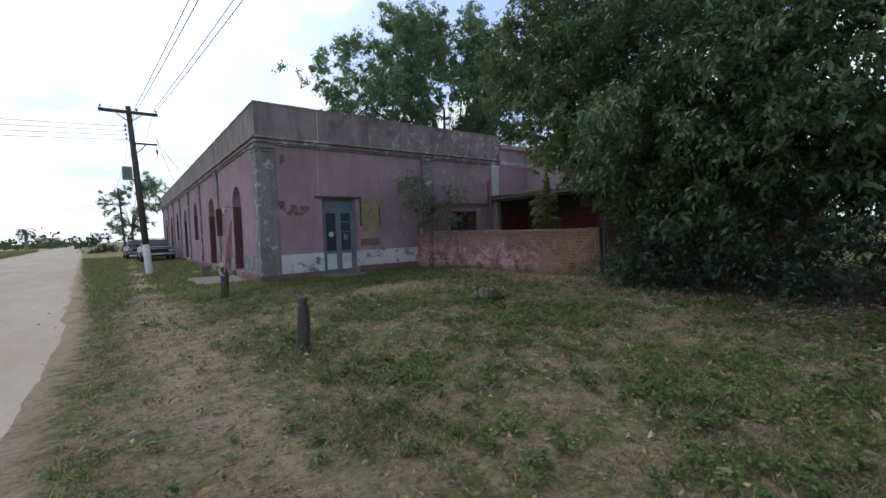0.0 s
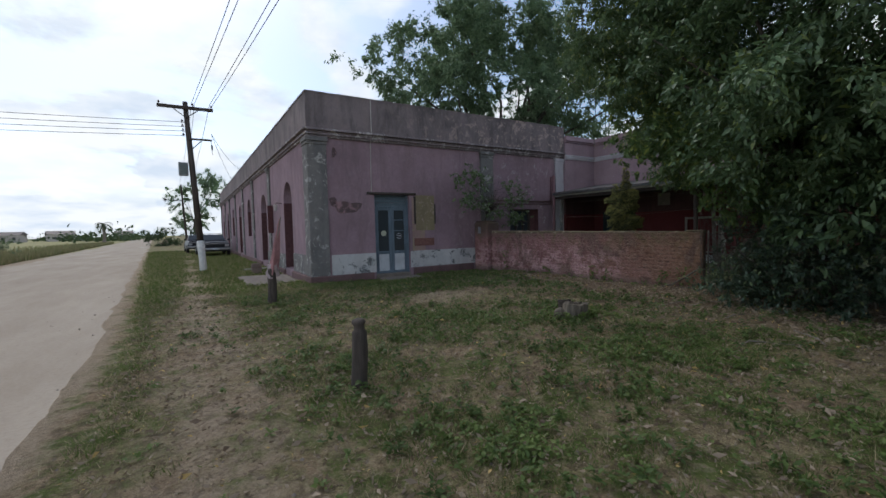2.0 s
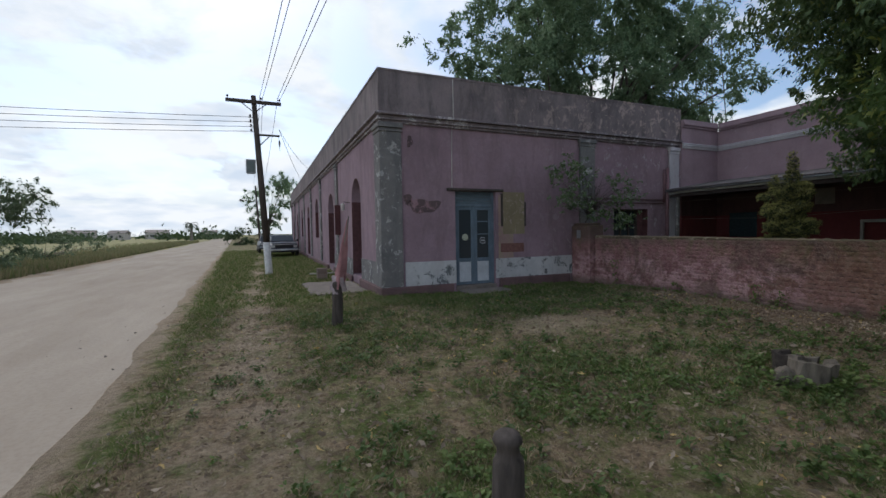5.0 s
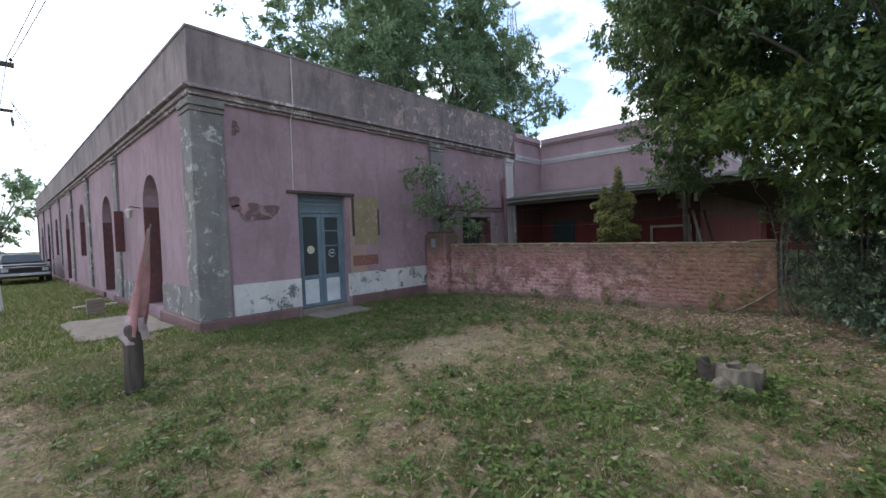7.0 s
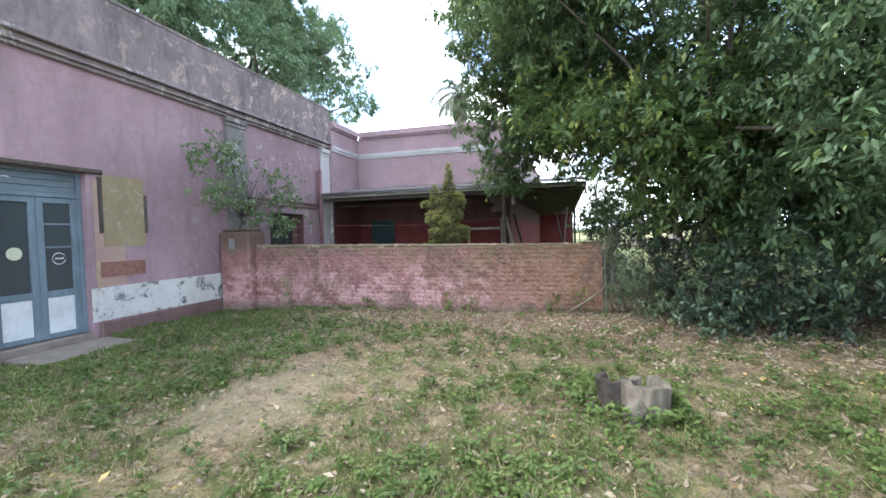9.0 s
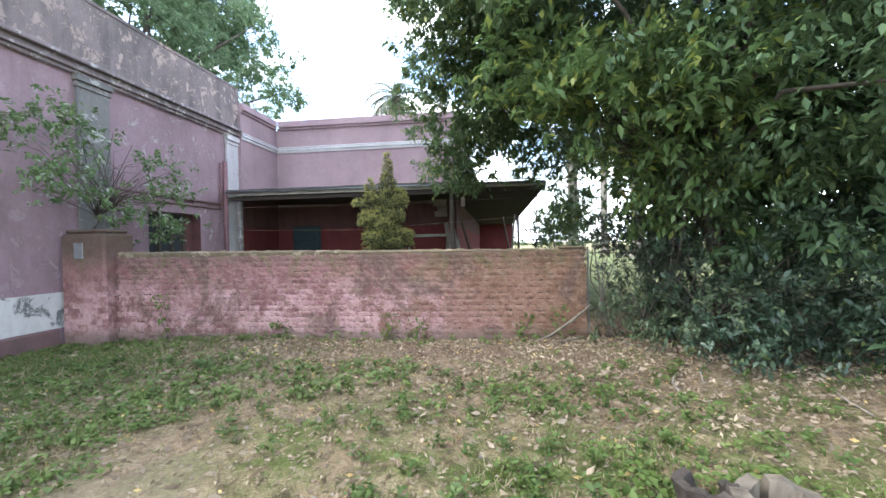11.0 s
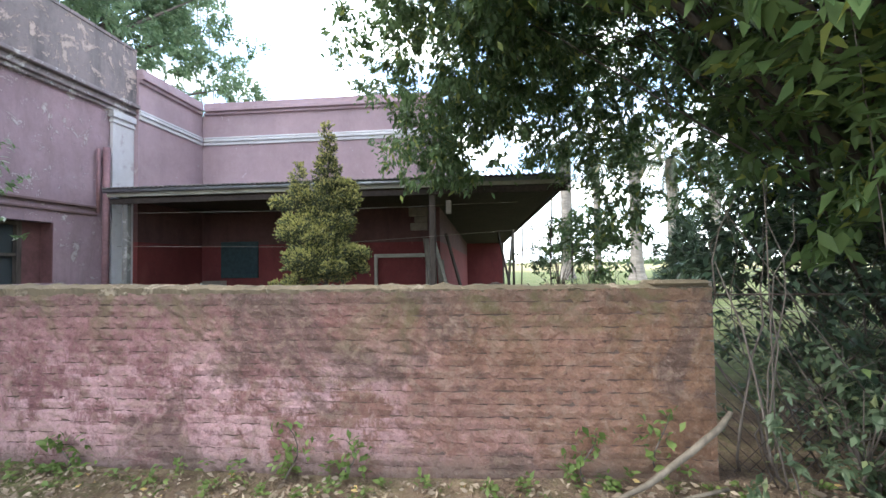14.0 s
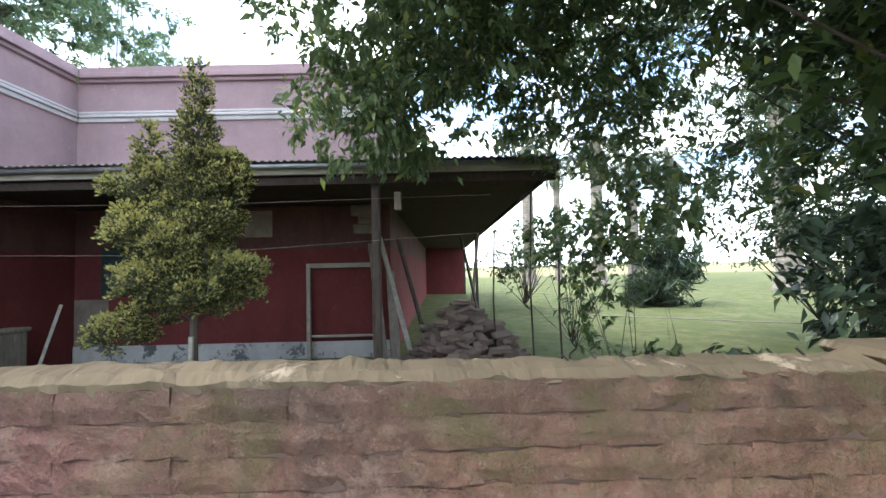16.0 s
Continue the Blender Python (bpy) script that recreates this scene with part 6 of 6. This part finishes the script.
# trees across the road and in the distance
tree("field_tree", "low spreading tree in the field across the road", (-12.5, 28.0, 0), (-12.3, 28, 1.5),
     # crown takes the haze-lightened leaf colour
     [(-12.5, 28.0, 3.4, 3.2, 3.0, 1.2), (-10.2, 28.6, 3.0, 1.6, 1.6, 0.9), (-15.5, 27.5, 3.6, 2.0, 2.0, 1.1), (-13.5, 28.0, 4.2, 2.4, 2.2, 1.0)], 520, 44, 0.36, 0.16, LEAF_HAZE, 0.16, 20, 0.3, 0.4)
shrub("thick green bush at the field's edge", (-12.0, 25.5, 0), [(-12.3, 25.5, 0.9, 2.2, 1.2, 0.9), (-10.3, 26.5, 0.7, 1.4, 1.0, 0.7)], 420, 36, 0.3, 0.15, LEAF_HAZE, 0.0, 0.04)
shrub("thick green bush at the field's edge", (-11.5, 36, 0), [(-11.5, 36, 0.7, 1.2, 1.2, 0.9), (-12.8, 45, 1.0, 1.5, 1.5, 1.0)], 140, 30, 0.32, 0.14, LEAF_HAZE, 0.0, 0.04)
tree("field_tree", "hazy feathery tree beyond the building's end", (1.5, 82, 0), (1.5, 82, 4), [(1.0, 82, 6.0, 4.2, 3.0, 3.6), (4.5, 84, 9.5, 2.0, 2.0, 2.0)], 200, 34, 0.7, 0.4, LEAF_BACK, 0.25, 20, 0.3, 0.4)
shrub("dark roadside bush in the distance", (-2.6, 70, 0), [(-2.6, 70, 0.9, 1.7, 2.0, 1.1), (-0.2, 74, 1.2, 2.0, 2.0, 1.3)], 160, 30, 0.4, 0.25, LEAF_FIELD, 0.0, 0.04)
far_c = []
for k in range(110):
    d = rng.uniform(130, 420)
    a = radians(rng.uniform(-62, -3.5)) if k < 78 else radians(rng.uniform(70, 122))
    w_, h_ = rng.uniform(2, 7), rng.uniform(1.2, 4.0)
    m_ = 150
    q = rng.normal(size=(m_, 3)) * np.array([w_, w_, h_ * 0.45])
    q[:, 2] = np.abs(q[:, 2]) + 0.3
    far_c.append(q + np.array([math.sin(a) * d, math.cos(a) * d, 0]))
v, f = leaves(np.concatenate(far_c), 1.1, 0.1, 0.7)
tagged(tri_mesh("far_trees", v, f, LEAF_FIELD), "scattered trees along the horizon of the plain", "trees", kind="stuff")

def far_house(at, w, d, h, turn):
    root = thing("far_house", "small pale house far out on the plain", "house", at, "houses on the horizon")
    part("wall", boxes((-w / 2, w / 2, -d / 2, d / 2, -0.2, h)), CABLE_PALE, root)
    bm = bmesh.new()
    a = [bm.verts.new((x, y, z)) for x in (-w / 2 - 0.4, w / 2 + 0.4) for y, z in ((-d / 2 - 0.4, h), (0, h + 1.5), (d / 2 + 0.4, h))]
    for q in ((0, 1, 4, 3), (1, 2, 5, 4), (0, 3, 5, 2), (0, 2, 1), (3, 4, 5)):
        bm.faces.new([a[i] for i in q])
    part("roof", bm, TIN, root)
    for x in (-w * 0.25, w * 0.25):
        part("window", boxes((x - 0.5, x + 0.5, -d / 2 - 0.05, -d / 2 - 0.005, 1.0, 2.1)), GLASS, root)
    root.rotation_euler = (0, 0, radians(turn))


for at, w, d, h, turn in (((-48, 252, 0), 9, 6, 3.2, 20), ((-62, 246, 0), 7, 6, 3.0, -10), ((-80, 258, 0), 11, 7, 3.4, 8), ((-30, 300, 0), 8, 6, 3.2, 0)):
    far_house(at, w, d, h, turn)

# tall field grass along the road's far side
n = 26000
y = rng.uniform(8, 110, n) ** 1.0
x = road_left(y) - 0.2 - rng.exponential(1.6, n)
h = rng.uniform(0.18, 0.5, n)
b = np.stack([x, y, gh(x, y)], 1)
ang = rng.uniform(0, 6.283, n)
s = np.stack([np.cos(ang), np.sin(ang), np.zeros(n)], 1) * (0.016 + 0.0006 * y)[:, None]
tip = b + np.stack([rng.normal(size=n) * 0.10, rng.normal(size=n) * 0.10, h], 1)
V = np.stack([b - s, b + s, tip], 1).reshape(-1, 3)
tagged(tri_mesh("field_grass", V, np.arange(3 * n).reshape(-1, 3), FIELD_GRASS), "dry tall grass along the far road edge", "grass", kind="stuff")

# ---------------------------------------------------------------- windmill tower behind the building
mill = thing("windmill", "thin steel lattice tower with a small tail vane", "windmill", (27.8, 22.4, 0))
bm = bmesh.new()
H = 18.0
for sx in (-1, 1):
    for sy in (-1, 1):
        tube(bm, [(sx * 1.1, sy * 1.1, 0), (sx * 0.18, sy * 0.18, H)], 0.04, 5)
for k in range(22):
    z0, z1 = H * k / 22, H * (k + 1) / 22
    r0, r1 = 1.1 - 0.92 * z0 / H, 1.1 - 0.92 * z1 / H
    for s in (-1, 1):
        tube(bm, [(-r0, s * r0, z0), (r1, s * r1, z1)], 0.018, 4)
        tube(bm, [(s * r0, -r0, z0), (s * r1, r1, z1)], 0.018, 4)
part("tower", bm, GALV, mill)
bm = bmesh.new()
for k in range(2):
    a = radians(35 + 110 * k)
    box(bm, 0.05, 0.85, -0.02, 0.02, -0.10, 0.10, Matrix.Translation((0, 0, H + 0.25)) @ Matrix.Rotation(radians(-36.9), 4, "Z") @ Matrix.Rotation(-a, 4, "Y"))
part("vane", bm, GALV, mill)

# ---------------------------------------------------------------- fence, stems and litter by the wall end
fence = thing("chain_link_fence", "sagging rusty chain-link fence overgrown by stems", "fence", (8.72, 5.5, 0.1))
bm = bmesh.new()
for k in range(96):
    y0 = 0.0 - 0.075 * k
    for sg in (-1, 1):
        ya, yb = y0, y0 + sg * 1.15
        tube(bm, [(0.006 * sg, ya, 0.05), (0.006 * sg, yb, 1.20)], 0.0032, 3, False)
part("mesh", bm, IRON, fence)
for k in range(4):
    part("post", boxes((-0.012, 0.012, 0.06 - 2.3 * k, 0.085 - 2.3 * k, -0.1, 1.2), bevel=0.004), WOOD_GREY, fence)
bm = bmesh.new()
tube(bm, [(0, 0.08, 1.12), (0, -3.0, 1.10), (0, -7.6, 1.12)], 0.006, 4)
part("rail_wire", bm, IRON, fence)

for k in range(15):
    bm = bmesh.new()
    p = Vector((8.45 + rng.uniform(-0.15, 0.35), 5.45 - rng.uniform(0, 1.0), 0.1))
    pts, d = [p], Vector((rng.normal() * 0.2, rng.normal() * 0.35, 1)).normalized()
    for s in range(9):
        d = (d + Vector((rng.normal() * 0.35, rng.normal() * 0.35, 0.18 + 0.1 * rng.normal()))).normalized()
        p = p + d * 0.22
        p.y, p.x = min(p.y, 5.5), max(p.x, 8.3)
        pts.append(p)
    r0 = rng.uniform(0.004, 0.012)
    tube(bm, pts, [r0 * (1 - 0.08 * s) for s in range(10)], 6)
    tagged(part("bare_stem", bm, BARK, smooth=True), "twisting bare grey stem by the wall end", "stem", "bare stems")
bm = bmesh.new()
tube(bm, [(8.34, 6.30, 0.17), (8.39, 6.08, 0.25), (8.43, 5.85, 0.40), (8.45, 5.68, 0.53), (8.49, 5.60, 0.60)], [0.012, 0.017, 0.019, 0.018, 0.014], 7)
tube(bm, [(8.32, 6.12, 0.16), (8.36, 5.9, 0.20), (8.43, 5.66, 0.22)], [0.009, 0.012, 0.012], 6)
tagged(part("fallen_branch", bm, STUMP, smooth=True), "thick grey fallen branch propped on the wall foot", "branch")
for a, b, cc in (((5.35, 3.55), (5.75, 3.15), (5.55, 3.55)), ((6.4, 4.2), (6.9, 4.1), (6.65, 4.2)), ((5.9, 3.0), (6.3, 3.4), (6.05, 3.1)), ((7.0, 5.0), (7.6, 4.6), (7.3, 4.9)), ((6.6, 5.3), (7.3, 5.1), (7.0, 5.25))):
    bm = bmesh.new()
    tube(bm, [(*a, float(gh(*a)) + 0.012), (*cc, float(gh(*cc)) + 0.025), (*b, float(gh(*b)) + 0.012)], [0.006, 0.009, 0.005], 6)
    tagged(part("twig", bm, WOOD_GREY, smooth=True), "pale dry twig lying in the grass", "twig", "fallen twigs")

# ---------------------------------------------------------------- grass, weeds and fallen leaves


def field(x, y):
    """Green or bare: the same broad patches that the earth shows, from a cheap sum of waves."""
    return (np.sin(1.9 * x + 1.3 * np.sin(1.1 * y)) + np.sin(2.3 * y + 1.7 * np.sin(0.9 * x + 1)) + 0.7 * np.sin(4.7 * x + 3.1 * y) + 0.6 * np.sin(7.3 * y - 5.1 * x)) / 3.3


def bare(x, y):
    """The trodden patch before the door."""
    return np.exp(-((x - 4.8) / 1.0) ** 2 - ((y - 8.8) / 0.65) ** 2)


def keep_ground(x, y):
    ok = (x < XG0 - 0.03) & (x > road_right(y) + 0.05 + 0.25 * rng.random(len(x)))
    ok &= ~((y > YS - 0.12) & (x > XW - 0.10))
    ok &= ~((x > 4.95) & (x < 6.15) & (y > 12.05) & (y < 13))
    ok &= ~((x > 1.62) & (x < 3.02) & (y > 13.95) & (y < 16.55))
    return ok


def blades(name, label, n_tufts, per, xr, yr, hmin, hmax, rad, width, bias, mat):
    x, y = rng.uniform(*xr, n_tufts), rng.uniform(*yr, n_tufts)
    g = field(x, y)
    track = np.exp(-((x - 0.35) / 0.55) ** 2) * 0.9
    litter = smooth(5.8, 7.6, x) * (1 - smooth(8.5, 11.5, y)) * 1.0
    shade_ = smooth(8.5, 11.5, y) * 0.5
    p = np.clip(0.46 + 0.70 * g + bias - 1.0 * bare(x, y) - 1.2 * track - litter + shade_ + 0.4 * np.exp(-((x + 0.35) / 0.3) ** 2), 0.02, 1)
    ok = (rng.random(n_tufts) < p) & keep_ground(x, y)
    x, y, p = x[ok], y[ok], p[ok]
    x, y, p = np.repeat(x, per), np.repeat(y, per), np.repeat(p, per)
    x, y = x + rng.normal(size=len(x)) * rad, y + rng.normal(size=len(y)) * rad
    n = len(x)
    b = np.stack([x, y, gh(x, y) - 0.004], 1)
    h = rng.uniform(hmin, hmax, n) * (0.55 + 0.6 * p)
    ang = rng.uniform(0, 6.283, n)
    s = np.stack([np.cos(ang), np.sin(ang), np.zeros(n)], 1) * width * rng.uniform(0.6, 1.3, n)[:, None]
    lean = rng.normal(size=(n, 2)) * h[:, None] * 0.75
    tip = b + np.stack([lean[:, 0], lean[:, 1], h], 1)
    V = np.stack([b - s, b + s, tip], 1).reshape(-1, 3)
    ob = tri_mesh(name, V, np.arange(3 * n).reshape(-1, 3), mat)
    tagged(ob, label, "grass", kind="stuff")
    return ob


blades("grass", "short patchy lawn grass, green and straw-dry", 46000, 9, (-1.4, 8.6), (0.2, 13.2), 0.022, 0.07, 0.035, 0.0042, -0.10, GRASS)
blades("grass", "taller dark grass tufts scattered over the yard", 1500, 34, (-0.9, 7.6), (1.2, 13.0), 0.05, 0.13, 0.05, 0.0045, -0.12, GRASS)
blades("grass", "dry straw lying in the thin grass", 30000, 8, (-1.0, 8.6), (0.2, 13.0), 0.012, 0.05, 0.05, 0.0032, 0.10, STRAW)
blades("grass", "rough verge grass beside the road", 14000, 8, (-3.0, 3.1), (13.0, 46.0), 0.04, 0.11, 0.07, 0.011, 0.35, GRASS)
blades("grass", "sparse shaded grass under the trees", 4000, 7, (0.0, 8.0), (-4.0, 0.4), 0.03, 0.07, 0.04, 0.006, -0.1, GRASS)

def rosettes(name, label, x, y, per, rad, lo, hi, size, width, mat):
    """Low plants: leaves that spread from a point and lift at the tips."""
    k = len(x)
    d = rng.normal(size=(k * per, 3)) * np.array([1, 1, 0.25])
    d[:, 2] = np.abs(d[:, 2])
    d = unit(d)
    r = rad * rng.random(k * per)[:, None]
    xy = np.stack([np.repeat(x, per), np.repeat(y, per)], 1) + d[:, :2] * r
    c = np.concatenate([xy, (gh(xy[:, 0], xy[:, 1]) + rng.uniform(lo, hi, k * per))[:, None]], 1)
    v, f = leaves(c, size, -0.1, width, 0.45, d * 2.0, 1.2)
    tagged(tri_mesh(name, v, f, mat), label, "weeds", kind="stuff")


n = 16000
x, y = rng.uniform(-0.6, 8.5, n), rng.uniform(0.6, 12.8, n)
near_w = np.clip(0.9 * smooth(9.6, 12.2, y) * smooth(3.0, 4.5, x) + 1.2 * np.exp(-((x - 5.25) ** 2 + (y - 5.75) ** 2) / 0.20) + 1.5 * np.exp(-((x - 6.3) / 1.0) ** 2 - ((y - 9.6) / 0.6) ** 2) + 0.35 * (x > 8.3)
                 + 0.75 * smooth(-0.05, 0.45, field(x, y)) * smooth(0.9, 2.0, x) * (1 - smooth(6.3, 7.6, x)) - bare(x, y), 0.03, 1)
ok = (rng.random(n) < near_w) & keep_ground(x, y)
rosettes("weeds", "low broad-leaved weeds over the yard", x[ok], y[ok], 13, 0.065, 0.008, 0.055, 0.036, 0.6, WEED)
a = rng.uniform(0, 6.283, 60)
r = rng.uniform(0.24, 0.42, 60)
rosettes("weeds", "leafy weeds crowded round the stump", 5.12 + r * np.cos(a), 5.74 + r * np.sin(a) * 1.1, 10, 0.07, 0.02, 0.13, 0.055, 0.55, WEED)
x = XG0 - rng.uniform(0.02, 0.16, 26)
y = rng.uniform(5.8, 12.0, 26)
rosettes("weeds", "small weeds rooted along the wall's foot", x, y, 10, 0.05, 0.02, 0.10, 0.045, 0.45, WEED)
for wy, wh in ((11.3, 0.62), (8.1, 0.35), (7.75, 0.26), (6.35, 0.3), (9.6, 0.22), (5.95, 0.4)):
    x0 = XG0 - 0.07
    wp = thing("wall_weed", "thin leafy weed climbing at the wall's foot", "weed", (x0, wy, float(gh(x0, wy)) - 0.01), "wall weeds")
    bm = bmesh.new()
    pts = [(0.01 * math.sin(9 * q), 0.05 * math.sin(5 * q + wy), wh * q) for q in np.linspace(0, 1, 7)]
    tube(bm, pts, [0.006 - 0.0006 * q for q in range(7)], 5)
    part("stem", bm, BARK, wp)
    q = rng.random(46)
    cc = np.stack([rng.normal(size=46) * 0.03, 0.05 * np.sin(5 * q + wy) + rng.normal(size=46) * 0.06, wh * (0.15 + 0.9 * q)], 1)
    v, f = leaves(cc, 0.06, 0.1, 0.5, 0.4, None, 1.0)
    tri_mesh("leaves", v, f, WEED, wp)

n = 60000
x, y = rng.uniform(-0.5, 8.55, n), rng.uniform(0.4, 12.7, n)
pr = 0.13 + 0.95 * smooth(5.2, 7.8, x) * (1 - 0.7 * smooth(8.5, 11.5, y)) + 0.05 * smooth(2.0, 4.0, x)
ok = (rng.random(n) < pr) & keep_ground(x, y)
x, y = x[ok], y[ok]
c = np.stack([x, y, gh(x, y) + rng.uniform(0.006, 0.03, len(x))], 1)
d = rng.normal(size=(len(x), 3)) * np.array([1, 1, 0.22])
v, f = leaves(c, 0.040, 0.0, 0.45, 0.6, d * 3)
tagged(tri_mesh("leaf_litter", v, f, LITTER), "dry tan fallen leaves on the earth", "fallen leaves", kind="stuff")

n = 30000
x, y = rng.uniform(-0.6, 8.4, n), rng.uniform(1.0, 12.6, n)
ok = keep_ground(x, y)
x, y = x[ok], y[ok]
c = np.stack([x, y, gh(x, y) + rng.uniform(0.008, 0.04, len(x))], 1)
v, f = leaves(c, 0.030, 0.0, 0.35, 0.6, rng.normal(size=(len(x), 3)) * np.array([3, 3, 0.6]))
tagged(tri_mesh("straw_litter", v, f, LITTER), "bits of straw and dry leaf in the grass", "straw", kind="stuff")

n = 4200
x, y = rng.uniform(-0.4, 8.3, n), rng.uniform(0.3, 12.4, n)
ok = keep_ground(x, y)
x, y = x[ok], y[ok]
c = np.stack([x, y, gh(x, y) + rng.uniform(0.012, 0.05, len(x))], 1)
v, f = leaves(c, 0.062, 0.0, 0.42, 0.5, rng.normal(size=(len(x), 3)) * np.array([3, 3, 1.2]))
tagged(tri_mesh("curled_leaves", v, f, LITTER), "larger curled dry leaves scattered over the yard", "fallen leaves", kind="stuff")

n = 2600
x, y = rng.uniform(-0.3, 7.4, n), rng.uniform(0.5, 11.5, n)
ok = keep_ground(x, y) & (rng.random(n) < np.clip(0.55 + 0.5 * field(x, y) - bare(x, y) - 0.7 * (1 - smooth(0.7, 1.5, x)), 0.05, 1))
rosettes("weeds", "dark leafy weed clumps in the thin grass", x[ok], y[ok], 22, 0.085, 0.01, 0.085, 0.048, 0.45, WEED_DARK)

n = 700
x, y = rng.uniform(-6.5, 7.5, n), rng.uniform(1.0, 16, n)
bm = bmesh.new()
vs, fs = [], []
for k in range(n):
    r = rng.uniform(0.006, 0.022)
    o = len(vs)
    z = float(gh(x[k], y[k])) + (0.03 if x[k] < -0.8 else 0)
    for p in ((1, 0, 0), (0, 1, 0), (-1, 0, 0), (0, -1, 0), (0, 0, 0.8), (0, 0, -0.6)):
        vs.append((x[k] + p[0] * r * rng.uniform(0.7, 1.3), y[k] + p[1] * r * rng.uniform(0.7, 1.3), z + p[2] * r))
    fs += [(o, o + 1, o + 4), (o + 1, o + 2, o + 4), (o + 2, o + 3, o + 4), (o + 3, o, o + 4), (o + 1, o, o + 5), (o + 2, o + 1, o + 5), (o + 3, o + 2, o + 5), (o, o + 3, o + 5)]
bm.free()
tagged(mesh_object("pebbles", vs, fs, CONCRETE), "small pale stones and crumbs on the earth", "pebbles", kind="stuff")
